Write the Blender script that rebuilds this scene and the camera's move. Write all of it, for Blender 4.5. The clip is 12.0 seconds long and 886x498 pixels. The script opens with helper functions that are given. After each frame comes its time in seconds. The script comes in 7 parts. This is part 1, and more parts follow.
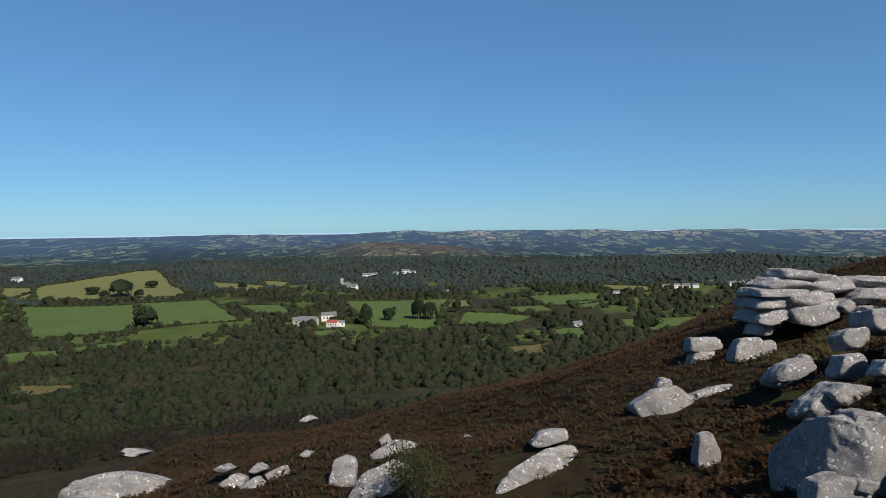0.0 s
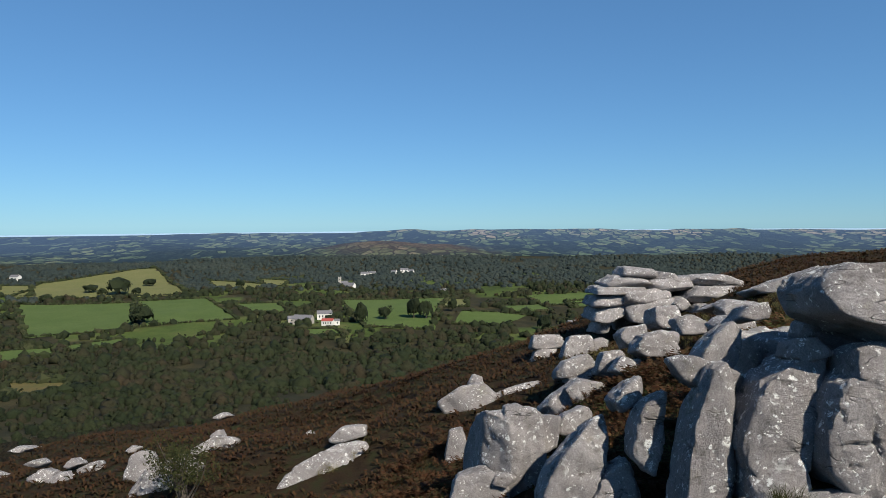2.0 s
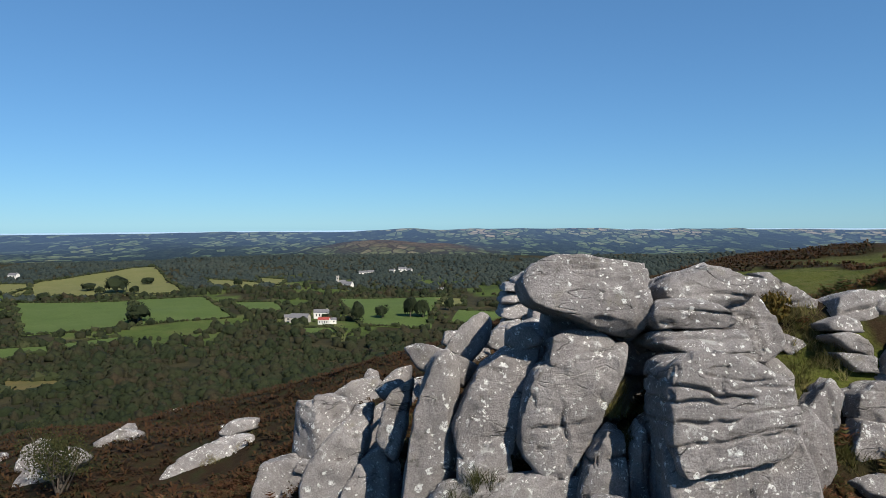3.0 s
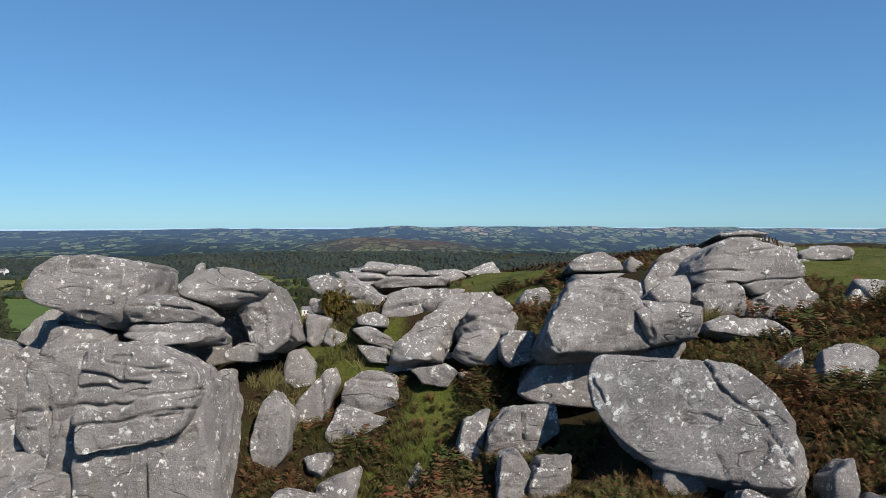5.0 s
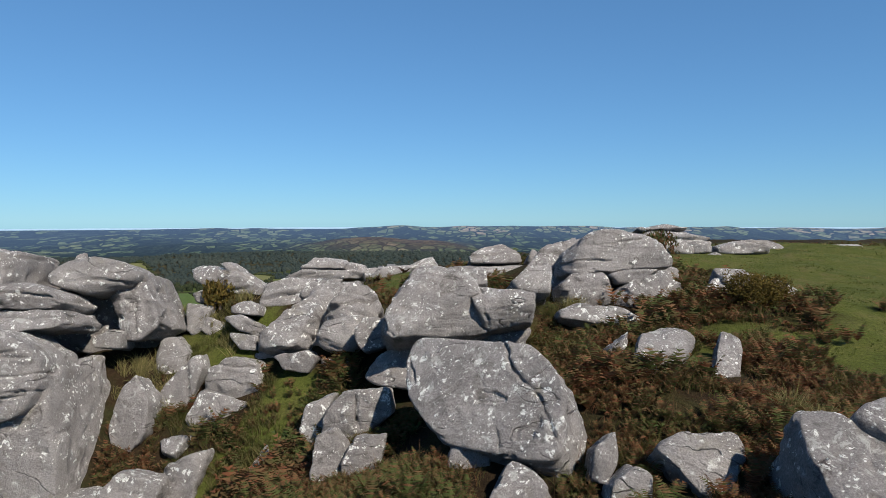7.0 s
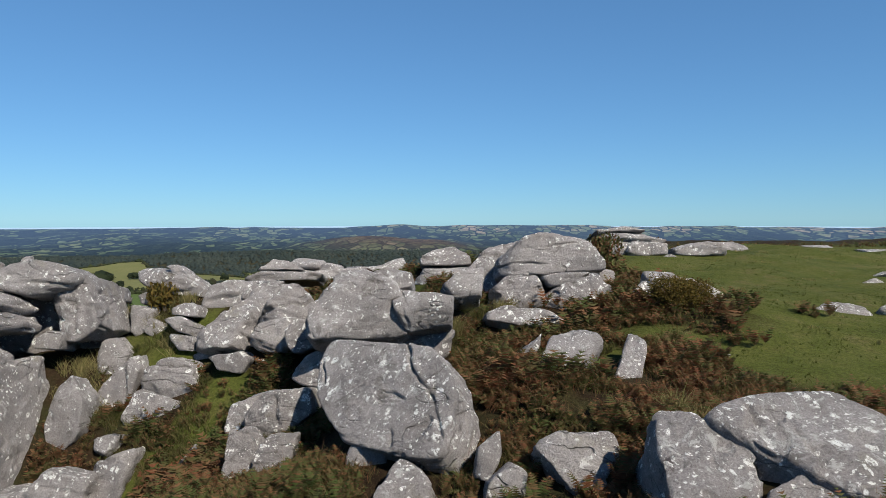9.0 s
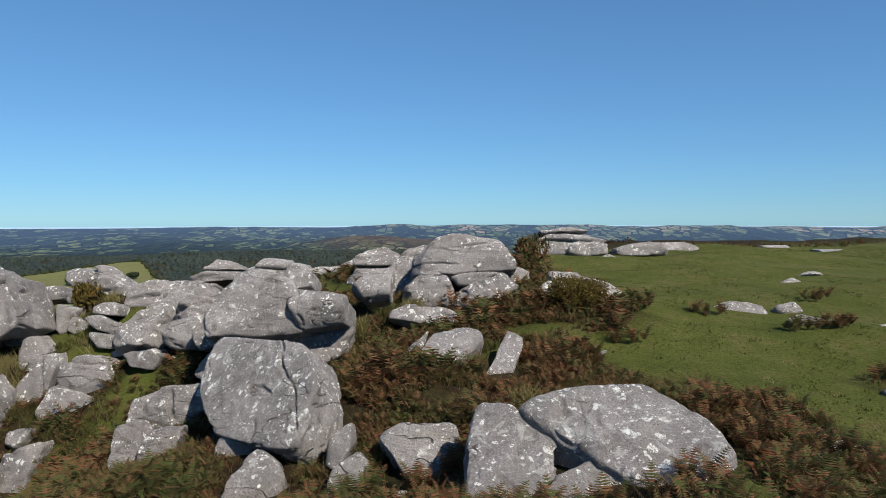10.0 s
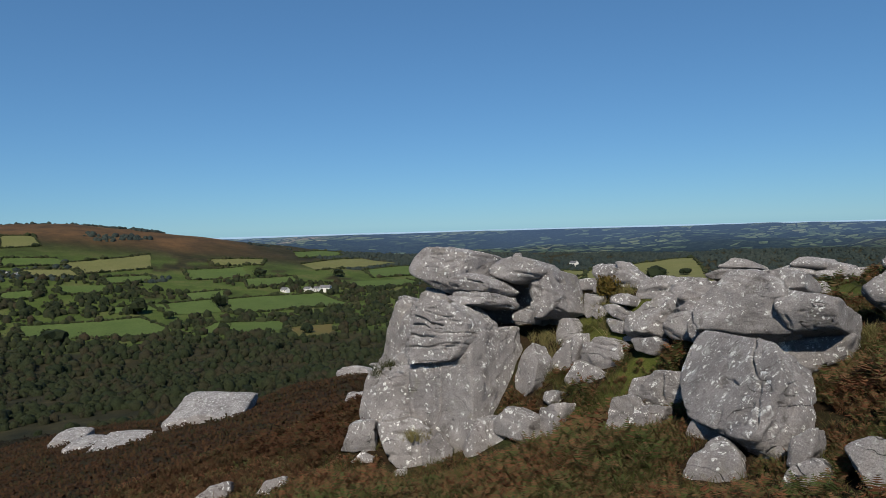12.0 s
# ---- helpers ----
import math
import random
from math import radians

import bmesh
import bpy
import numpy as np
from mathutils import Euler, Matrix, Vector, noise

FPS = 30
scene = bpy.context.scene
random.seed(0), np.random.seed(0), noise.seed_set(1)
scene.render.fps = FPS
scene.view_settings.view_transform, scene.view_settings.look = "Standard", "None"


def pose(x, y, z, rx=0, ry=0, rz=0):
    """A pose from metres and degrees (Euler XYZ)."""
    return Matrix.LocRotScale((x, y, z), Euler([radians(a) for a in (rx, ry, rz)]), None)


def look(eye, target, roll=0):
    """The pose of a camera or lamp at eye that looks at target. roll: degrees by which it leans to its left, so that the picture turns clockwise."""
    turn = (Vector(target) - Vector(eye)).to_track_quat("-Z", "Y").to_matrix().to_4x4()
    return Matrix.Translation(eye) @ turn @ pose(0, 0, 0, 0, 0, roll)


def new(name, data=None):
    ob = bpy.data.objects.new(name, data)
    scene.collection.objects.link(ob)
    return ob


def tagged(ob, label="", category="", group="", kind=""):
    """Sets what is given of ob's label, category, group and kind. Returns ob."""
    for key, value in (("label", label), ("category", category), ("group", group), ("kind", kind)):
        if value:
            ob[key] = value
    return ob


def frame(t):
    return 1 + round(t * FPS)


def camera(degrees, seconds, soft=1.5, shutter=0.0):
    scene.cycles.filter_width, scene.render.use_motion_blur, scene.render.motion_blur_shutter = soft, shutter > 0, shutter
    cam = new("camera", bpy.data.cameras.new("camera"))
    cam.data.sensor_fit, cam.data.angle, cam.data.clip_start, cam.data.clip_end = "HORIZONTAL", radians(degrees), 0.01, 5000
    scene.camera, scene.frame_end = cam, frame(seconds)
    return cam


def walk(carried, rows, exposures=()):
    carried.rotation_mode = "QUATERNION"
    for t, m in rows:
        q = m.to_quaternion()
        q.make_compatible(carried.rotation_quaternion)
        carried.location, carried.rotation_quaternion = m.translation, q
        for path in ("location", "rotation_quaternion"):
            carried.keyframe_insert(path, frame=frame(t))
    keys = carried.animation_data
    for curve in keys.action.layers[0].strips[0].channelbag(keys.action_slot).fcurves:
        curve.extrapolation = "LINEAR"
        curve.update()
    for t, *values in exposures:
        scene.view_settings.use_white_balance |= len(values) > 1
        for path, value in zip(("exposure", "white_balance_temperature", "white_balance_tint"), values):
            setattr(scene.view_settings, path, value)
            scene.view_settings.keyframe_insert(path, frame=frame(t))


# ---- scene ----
cam = camera(65.4, 12.0, 0.75)
PLAN = 0.7  # metres for each unit of the plan below
METRES, EYE, TILT, LEAN, TURN = 40.0 * PLAN, 4.3 * PLAN, -2.0, 0.6, 0.0
ROWS = [
    (0.0, 0.0, 0.0, 0.0, 0.0, 0.0, -0.0),
    (0.5, 0.0633, 0.0024, -0.0002, 0.06, -0.02, -0.02),
    (1.0, 0.1318, 0.005, -0.003, 0.12, -0.04, -0.04),
    (1.5, 0.2054, 0.0021, -0.0041, 0.17, -0.04, -0.09),
    (2.0, 0.2785, -0.0051, -0.0022, 0.17, -0.09, -0.13),
    (2.5, 0.3543, -0.0134, -0.0032, 0.19, -0.11, -0.26),
    (3.0, 0.4345, -0.0209, -0.0058, 0.2, -0.16, -0.25),
    (3.5, 0.5149, -0.0292, -0.0062, 0.2, -0.19, -0.28),
    (5.5, 0.7619, -0.0696, -0.0005, -0.31, -0.38, -0.54),
    (6.0, 0.7744, -0.0727, -0.0056, -0.33, -0.31, -0.54),
    (6.5, 0.7933, -0.0732, -0.0075, -0.33, -0.38, -0.5),
    (7.0, 0.8153, -0.0751, -0.0069, -0.32, -0.38, -0.48),
    (9.0, 0.861, -0.0868, -0.0034, -0.32, -0.46, -0.52),
    (9.5, 0.8901, -0.0937, -0.0012, -0.32, -0.52, -0.49),
    (10.0, 0.9254, -0.1037, -0.0018, -0.35, -0.5, -0.49),
    (10.5, 0.9629, -0.1149, 0.0001, -0.39, -0.52, -0.5),
    (11.0, 0.9769, -0.1198, 0.0025, 4.24, -0.57, -0.58),
    (11.5, 0.976, -0.1236, 0.0006, 19.36, -0.8, -0.48),
    (12.0, 0.9737, -0.1265, 0.0004, 43.27, -1.02, -0.15),
]
EXPOSURES = [(0.0, 0.38), (1.5, 0.45), (3.0, 0.54), (10.5, 0.54), (11.2, 0.44), (12.0, 0.18)]
walk(cam, [(t, pose(0, 0, EYE, TILT, LEAN, TURN) @ pose(METRES * x, METRES * y, METRES * z, 90 + pitch, roll, yaw)) for t, x, y, z, yaw, pitch, roll in ROWS], EXPOSURES)

# ---- world and sun ----
SUN_AZ, SUN_EL = 144.0, 43.0
world = bpy.data.worlds.new("sky")
scene.world = world
world.use_nodes = True
wn = world.node_tree
sky = wn.nodes.new("ShaderNodeTexSky")
sky.sky_type = "NISHITA"
sky.sun_disc = False
sky.sun_elevation, sky.sun_rotation = radians(SUN_EL), radians(SUN_AZ)
sky.altitude, sky.air_density, sky.dust_density, sky.ozone_density = 1500.0, 1.0, 0.0, 4.0
tint = wn.nodes.new("ShaderNodeMix")
tint.data_type, tint.blend_type = "RGBA", "MULTIPLY"
tint.inputs[0].default_value, tint.inputs[7].default_value = 1.0, (0.73, 1.27, 1.75, 1)
even = wn.nodes.new("ShaderNodeGamma")
even.inputs["Gamma"].default_value = 0.66
wn.links.new(sky.outputs["Color"], even.inputs["Color"])
wn.links.new(even.outputs["Color"], tint.inputs[6])
wn.links.new(tint.outputs[2], wn.nodes["Background"].inputs["Color"])
wn.nodes["Background"].inputs["Strength"].default_value = 0.081
sun_data = bpy.data.lights.new("sun", "SUN")
sun_data.energy, sun_data.angle, sun_data.color = 5.0, radians(0.5), (1.0, 0.91, 0.78)
sun = new("sun", sun_data)
sun.matrix_world = look((math.sin(radians(SUN_AZ)) * math.cos(radians(SUN_EL)) * 100, math.cos(radians(SUN_AZ)) * math.cos(radians(SUN_EL)) * 100, math.sin(radians(SUN_EL)) * 100), (0, 0, 0))


# ---- materials ----
def material(name, rough=0.9, spec=0.2):
    m = bpy.data.materials.new(name)
    m.use_nodes = True
    nt = m.node_tree
    b = nt.nodes["Principled BSDF"]
    b.inputs["Roughness"].default_value = rough
    b.inputs["Specular IOR Level"].default_value = spec
    return m, nt, b


def add(nt, kind, **values):
    n = nt.nodes.new(kind)
    for key, v in values.items():
        n.inputs[key.replace("_", " ")].default_value = v
    return n


def world_pos(nt):
    """The place in plan units."""
    n = nt.nodes.new("ShaderNodeVectorMath")
    n.operation = "SCALE"
    n.inputs[3].default_value = 1.0 / PLAN
    nt.links.new(nt.nodes.new("ShaderNodeNewGeometry").outputs["Position"], n.inputs[0])
    return n.outputs[0]


def noise_tex(nt, vec, scale, detail=6.0, rough=0.6, distort=0.0):
    n = add(nt, "ShaderNodeTexNoise", Scale=scale, Detail=detail, Roughness=rough, Distortion=distort)
    nt.links.new(vec, n.inputs["Vector"])
    return n.outputs["Fac"]


def voronoi(nt, vec, scale, feature="F1", out="Distance"):
    n = add(nt, "ShaderNodeTexVoronoi", Scale=scale)
    n.feature = feature
    nt.links.new(vec, n.inputs["Vector"])
    return n.outputs[out]


def ramp(nt, fac, stops):
    n = nt.nodes.new("ShaderNodeValToRGB")
    while len(n.color_ramp.elements) < len(stops):
        n.color_ramp.elements.new(0.5)
    for e, (at, c) in zip(n.color_ramp.elements, stops):
        e.position = at
        e.color = (c, c, c, 1) if isinstance(c, (int, float)) else (*c, 1)
    nt.links.new(fac, n.inputs["Fac"])
    return n.outputs["Color"]


def mix(nt, fac, a, b, how="MIX"):
    n = nt.nodes.new("ShaderNodeMix")
    n.data_type, n.blend_type = "RGBA", how
    for sock, v in ((n.inputs[0], fac), (n.inputs[6], a), (n.inputs[7], b)):
        if isinstance(v, (int, float)):
            sock.default_value = v
        elif isinstance(v, tuple):
            sock.default_value = (*v, 1)
        else:
            nt.links.new(v, sock)
    return n.outputs[2]


def maths(nt, op, a, b=0.5):
    n = nt.nodes.new("ShaderNodeMath")
    n.operation = op
    for sock, v in zip(n.inputs, (a, b)):
        if isinstance(v, (int, float)):
            sock.default_value = v
        else:
            nt.links.new(v, sock)
    return n.outputs[0]


def bump(nt, b, height, strength, distance):
    n = add(nt, "ShaderNodeBump", Strength=strength, Distance=distance)
    nt.links.new(height, n.inputs["Height"])
    nt.links.new(n.outputs["Normal"], b.inputs["Normal"])


def granite():
    m, nt, b = material("weathered_granite", 0.9, 0.2)
    p = world_pos(nt)
    rnd = nt.nodes.new("ShaderNodeObjectInfo").outputs["Random"]
    base = ramp(nt, noise_tex(nt, p, 0.8, 6, 0.65), [(0.32, (0.160, 0.150, 0.148)), (0.5, (0.234, 0.219, 0.216)), (0.68, (0.322, 0.304, 0.298))])
    base = mix(nt, maths(nt, "MULTIPLY", rnd, 0.35), base, (0.30, 0.284, 0.279))
    # crystals: dark mica and pale feldspar
    grain = ramp(nt, noise_tex(nt, p, 30, 4, 0.8), [(0.34, 0.48), (0.5, 1.0), (0.66, 1.6)])
    base = mix(nt, 0.6, base, grain, "MULTIPLY")
    mica = ramp(nt, voronoi(nt, p, 34), [(0.14, 0.55), (0.24, 0.0)])
    base = mix(nt, maths(nt, "MULTIPLY", mica, ramp(nt, noise_tex(nt, p, 7, 3), [(0.46, 0.0), (0.56, 1.0)])), base, (0.07, 0.065, 0.06))
    # dark weather stains and sooty lichen
    stain = ramp(nt, noise_tex(nt, p, 1.9, 9, 0.74, 0.8), [(0.56, 0.0), (0.64, 0.62)])
    base = mix(nt, stain, base, (0.095, 0.085, 0.078))
    soot = ramp(nt, noise_tex(nt, p, 0.85, 9, 0.76, 0.5), [(0.64, 0.0), (0.67, 0.75)])
    base = mix(nt, soot, base, (0.075, 0.058, 0.055))
    # green-yellow algae
    moss = ramp(nt, noise_tex(nt, p, 1.1, 6, 0.65), [(0.60, 0.0), (0.74, 0.45)])
    base = mix(nt, moss, base, (0.20, 0.19, 0.11))
    # pale crustose lichen: ragged patches in four sizes, thick in places, more on surfaces that look up
    up = nt.nodes.new("ShaderNodeSeparateXYZ")
    nt.links.new(nt.nodes.new("ShaderNodeNewGeometry").outputs["Normal"], up.inputs[0])
    sky_side = maths(nt, "MULTIPLY", up.outputs[2], 0.07)
    warp = mix(nt, 0.35, p, add_vec(nt, p, 5.0), "ADD")
    ragged = ramp(nt, noise_tex(nt, p, 18, 6, 0.78), [(0.42, 0.0), (0.50, 1.0)])
    for scale, lo, hi, seat, cover in ((1.7, 0.15, 0.20, 0.6, 0.53), (3.6, 0.20, 0.25, 0.9, 0.50), (7.5, 0.22, 0.29, 1.4, 0.52), (15.0, 0.22, 0.30, 2.3, 0.58)):
        spots = ramp(nt, voronoi(nt, warp, scale), [(lo, 1.0), (hi, 0.0)])
        where = ramp(nt, maths(nt, "ADD", noise_tex(nt, p, seat, 4, 0.7), sky_side), [(cover, 0.0), (cover + 0.06, 1.0)])
        base = mix(nt, maths(nt, "MULTIPLY", maths(nt, "MULTIPLY", spots, where), ragged), base, (0.74, 0.75, 0.73))
    crust = ramp(nt, maths(nt, "ADD", noise_tex(nt, p, 2.6, 12, 0.80, 0.6), sky_side), [(0.60, 0.0), (0.64, 0.7)])
    base = mix(nt, crust, base, (0.46, 0.46, 0.445))
    # hairline bedding cracks that come and go, the gaps' shade painted in dark
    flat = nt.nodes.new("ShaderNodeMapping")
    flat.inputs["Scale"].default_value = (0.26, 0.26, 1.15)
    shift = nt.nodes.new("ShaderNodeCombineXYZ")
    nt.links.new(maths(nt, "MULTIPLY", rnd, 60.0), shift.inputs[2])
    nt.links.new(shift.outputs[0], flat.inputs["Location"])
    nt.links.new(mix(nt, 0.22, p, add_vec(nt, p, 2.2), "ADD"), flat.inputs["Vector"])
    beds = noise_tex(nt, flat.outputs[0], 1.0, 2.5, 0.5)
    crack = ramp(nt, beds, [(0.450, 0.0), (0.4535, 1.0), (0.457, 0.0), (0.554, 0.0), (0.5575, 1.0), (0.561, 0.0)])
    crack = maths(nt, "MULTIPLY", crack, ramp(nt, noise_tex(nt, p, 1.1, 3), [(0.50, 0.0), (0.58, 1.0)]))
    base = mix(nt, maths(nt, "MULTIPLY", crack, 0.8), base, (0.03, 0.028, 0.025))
    nt.links.new(base, b.inputs["Base Color"])
    h = maths(nt, "ADD", noise_tex(nt, p, 4, 9, 0.74), maths(nt, "MULTIPLY", noise_tex(nt, p, 30, 4, 0.75), 0.5))
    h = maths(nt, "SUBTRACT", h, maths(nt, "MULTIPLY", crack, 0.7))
    bump(nt, b, h, 1.0, 0.085)
    return m


def add_vec(nt, p, scale):
    n = add(nt, "ShaderNodeTexNoise", Scale=scale, Detail=3.0)
    nt.links.new(p, n.inputs["Vector"])
    return n.outputs["Color"]


def ground_mat():
    m, nt, b = material("moor_ground", 0.95, 0.1)
    p = world_pos(nt)
    att = nt.nodes.new("ShaderNodeAttribute")
    att.attribute_name = "cover"
    sep = nt.nodes.new("ShaderNodeSeparateColor")
    nt.links.new(att.outputs["Color"], sep.inputs["Color"])
    fine = noise_tex(nt, p, 14, 6, 0.7)
    mid = noise_tex(nt, p, 0.8, 6, 0.65)
    litter = ramp(nt, mid, [(0.3, (0.018, 0.012, 0.007)), (0.45, (0.030, 0.019, 0.010)), (0.56, (0.028, 0.026, 0.011)), (0.7, (0.028, 0.036, 0.012))])
    turf = ramp(nt, mid, [(0.28, (0.050, 0.062, 0.013)), (0.45, (0.070, 0.084, 0.017)), (0.58, (0.088, 0.095, 0.024)), (0.72, (0.118, 0.102, 0.042))])
    wood = ramp(nt, noise_tex(nt, p, 0.03, 8, 0.7), [(0.35, (0.015, 0.017, 0.009)), (0.55, (0.036, 0.033, 0.016)), (0.7, (0.062, 0.055, 0.026))])
    c = mix(nt, sep.outputs["Red"], litter, turf)
    c = mix(nt, sep.outputs["Blue"], c, wood)
    c = mix(nt, att.outputs["Alpha"], c, ramp(nt, noise_tex(nt, p, 0.012, 6, 0.65), [(0.35, (0.040, 0.058, 0.016)), (0.5, (0.062, 0.092, 0.022)), (0.68, (0.105, 0.108, 0.042))]))
    c = mix(nt, sep.outputs["Green"], c, ramp(nt, noise_tex(nt, p, 0.012, 6, 0.7), [(0.35, (0.055, 0.038, 0.022)), (0.65, (0.13, 0.075, 0.035))]))
    c = mix(nt, 1.0, c, ramp(nt, fine, [(0.3, 0.40), (0.5, 0.82), (0.7, 1.2)]), "MULTIPLY")
    nt.links.new(c, b.inputs["Base Color"])
    bump(nt, b, fine, 0.8, 0.06)
    return m


def island_mat(name, colours, scale=0.0, deep=0.82, rough=0.85, spec=0.15, patch=0.0, soft=0.0, per_plant=False):
    """Foliage whose pieces vary one by one, drifting over patches of the given size."""
    m, nt, b = material(name, rough, spec)
    f = nt.nodes.new("ShaderNodeNewGeometry").outputs["Random Per Island"]
    if per_plant:
        tone = nt.nodes.new("ShaderNodeAttribute")
        tone.attribute_name = "tone"
        f = maths(nt, "ADD", maths(nt, "MULTIPLY", tone.outputs["Fac"], 0.75), maths(nt, "MULTIPLY", f, 0.25))
    p = world_pos(nt)
    if patch:
        n = noise_tex(nt, p, 1.0 / patch, 4, 0.6)
        f = maths(nt, "ADD", maths(nt, "MULTIPLY", f, 0.45), maths(nt, "MULTIPLY", maths(nt, "SUBTRACT", n, 0.22), 0.95))
    k = len(colours) - 1
    c = ramp(nt, f, [(i / k, tuple(deep * v for v in col)) for i, col in enumerate(colours)])
    if scale:
        n = noise_tex(nt, p, scale, 5, 0.75)
        c = mix(nt, 1.0, c, ramp(nt, n, [(0.3, 0.45), (0.5, 1.0), (0.7, 1.5)]), "MULTIPLY")
        bump(nt, b, n, 1.0, 0.6 / scale)
    if soft:
        b.inputs["Subsurface Weight"].default_value = 0.0
        tr = add(nt, "ShaderNodeBsdfTranslucent")
        nt.links.new(c, tr.inputs["Color"])
        ms = nt.nodes.new("ShaderNodeMixShader")
        ms.inputs[0].default_value = soft
        nt.links.new(b.outputs[0], ms.inputs[1])
        nt.links.new(tr.outputs[0], ms.inputs[2])
        nt.links.new(ms.outputs[0], nt.nodes["Material Output"].inputs["Surface"])
    nt.links.new(c, b.inputs["Base Color"])
    return m


def plain_mat(name, colour, rough=0.85, scale=3.0, vary=0.25, spec=0.2):
    m, nt, b = material(name, rough, spec)
    n = noise_tex(nt, world_pos(nt), scale, 6, 0.65)
    c = mix(nt, 1.0, colour, ramp(nt, n, [(0.3, 1 - vary), (0.5, 1.0), (0.7, 1 + vary)]), "MULTIPLY")
    nt.links.new(c, b.inputs["Base Color"])
    bump(nt, b, n, 0.4, 0.1 / scale)
    return m


def field_mat(name, colour, other):
    m, nt, b = material(name, 0.95, 0.1)
    p = world_pos(nt)
    c = mix(nt, ramp(nt, noise_tex(nt, p, 0.02, 8, 0.65), [(0.35, 0.0), (0.7, 1.0)]), colour, other)
    c = mix(nt, 1.0, c, ramp(nt, noise_tex(nt, p, 0.25, 5, 0.7), [(0.3, 0.66), (0.7, 1.0)]), "MULTIPLY")
    nt.links.new(c, b.inputs["Base Color"])
    return m


def far_mat():
    """Far country seen through kilometres of air: fields and woods under blue airlight."""
    m, nt, b = material("far_country", 1.0, 0.0)
    p = world_pos(nt)
    stretch = nt.nodes.new("ShaderNodeMapping")
    stretch.inputs["Scale"].default_value = (0.75, 0.36, 1.0)
    nt.links.new(p, stretch.inputs["Vector"])
    att = nt.nodes.new("ShaderNodeAttribute")
    att.attribute_name = "cover"
    zone = nt.nodes.new("ShaderNodeSeparateColor")
    nt.links.new(att.outputs["Color"], zone.inputs["Color"])
    cell = voronoi(nt, stretch.outputs[0], 0.027, "F1", "Color")
    sep = nt.nodes.new("ShaderNodeSeparateColor")
    nt.links.new(cell, sep.inputs["Color"])
    patch = noise_tex(nt, stretch.outputs[0], 0.0019, 5, 0.6)
    pick = maths(nt, "ADD", maths(nt, "MULTIPLY", sep.outputs["Red"], 0.34), maths(nt, "MULTIPLY", maths(nt, "SUBTRACT", patch, 0.12), 0.95))
    pick = maths(nt, "ADD", pick, maths(nt, "MULTIPLY", zone.outputs["Blue"], 0.16))
    c = ramp(nt, pick, [(0.46, (0.016, 0.026, 0.020)), (0.55, (0.030, 0.044, 0.028)), (0.61, (0.075, 0.105, 0.050)), (0.74, (0.125, 0.145, 0.070)), (0.84, (0.24, 0.20, 0.13))])
    edge = ramp(nt, voronoi(nt, stretch.outputs[0], 0.027, "DISTANCE_TO_EDGE"), [(0.06, 1.0), (0.10, 0.0)])
    c = mix(nt, edge, c, (0.016, 0.026, 0.020))
    heather = ramp(nt, noise_tex(nt, p, 0.01, 6, 0.7), [(0.35, (0.042, 0.040, 0.026)), (0.5, (0.085, 0.058, 0.034)), (0.7, (0.13, 0.105, 0.05))])
    c = mix(nt, zone.outputs["Green"], c, heather)
    c = mix(nt, 1.0, c, ramp(nt, noise_tex(nt, p, 0.045, 6, 0.75), [(0.3, 0.35), (0.5, 0.95), (0.7, 1.5)]), "MULTIPLY")
    nt.links.new(c, b.inputs["Base Color"])
    bump(nt, b, noise_tex(nt, p, 0.02, 6, 0.7), 1.0, 25.0)
    # airlight added as a blue glow, stronger with distance
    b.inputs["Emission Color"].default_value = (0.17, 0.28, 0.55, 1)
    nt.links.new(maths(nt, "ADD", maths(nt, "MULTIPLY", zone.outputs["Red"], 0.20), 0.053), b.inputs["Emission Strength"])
    return m


def sea_mat():
    m, nt, b = material("hazy_sea", 0.6, 0.2)
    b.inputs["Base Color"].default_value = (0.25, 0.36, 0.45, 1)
    # a pale blue glow stands in for haze over the water
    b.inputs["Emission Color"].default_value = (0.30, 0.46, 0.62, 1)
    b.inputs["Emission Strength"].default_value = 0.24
    return m


SEA = sea_mat()
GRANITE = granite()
GROUND = ground_mat()
BRACKEN = island_mat("bracken", deep=1.3, colours=[(0.026, 0.015, 0.010), (0.060, 0.027, 0.015), (0.105, 0.041, 0.020), (0.110, 0.060, 0.030), (0.070, 0.050, 0.022), (0.052, 0.054, 0.019), (0.044, 0.060, 0.017), (0.040, 0.056, 0.015), (0.028, 0.040, 0.011)], patch=1.4, soft=0.35)
BRACKEN_FAR = island_mat("hillside_bracken", deep=0.42, colours=[(0.016, 0.011, 0.006), (0.038, 0.022, 0.011), (0.085, 0.038, 0.016), (0.105, 0.055, 0.022), (0.055, 0.043, 0.016), (0.045, 0.048, 0.015), (0.060, 0.062, 0.021)], patch=3.5, soft=0.15)
BRACKEN_OLD = island_mat("browned_bracken", deep=0.55, colours=[(0.026, 0.015, 0.010), (0.055, 0.027, 0.014), (0.100, 0.040, 0.018), (0.105, 0.056, 0.026), (0.062, 0.046, 0.019), (0.050, 0.050, 0.017), (0.040, 0.048, 0.014)], patch=1.4, soft=0.25)
# CROWN and SCRUB hold extra blue, the valley's haze mixed into the leaves
CROWN = island_mat("broadleaf_crown", deep=0.55, colours=[(0.010, 0.017, 0.010), (0.020, 0.031, 0.015), (0.032, 0.046, 0.019), (0.044, 0.056, 0.024), (0.050, 0.048, 0.026), (0.070, 0.054, 0.030), (0.066, 0.076, 0.034)], scale=0.8, patch=55.0, soft=0.15, per_plant=True)
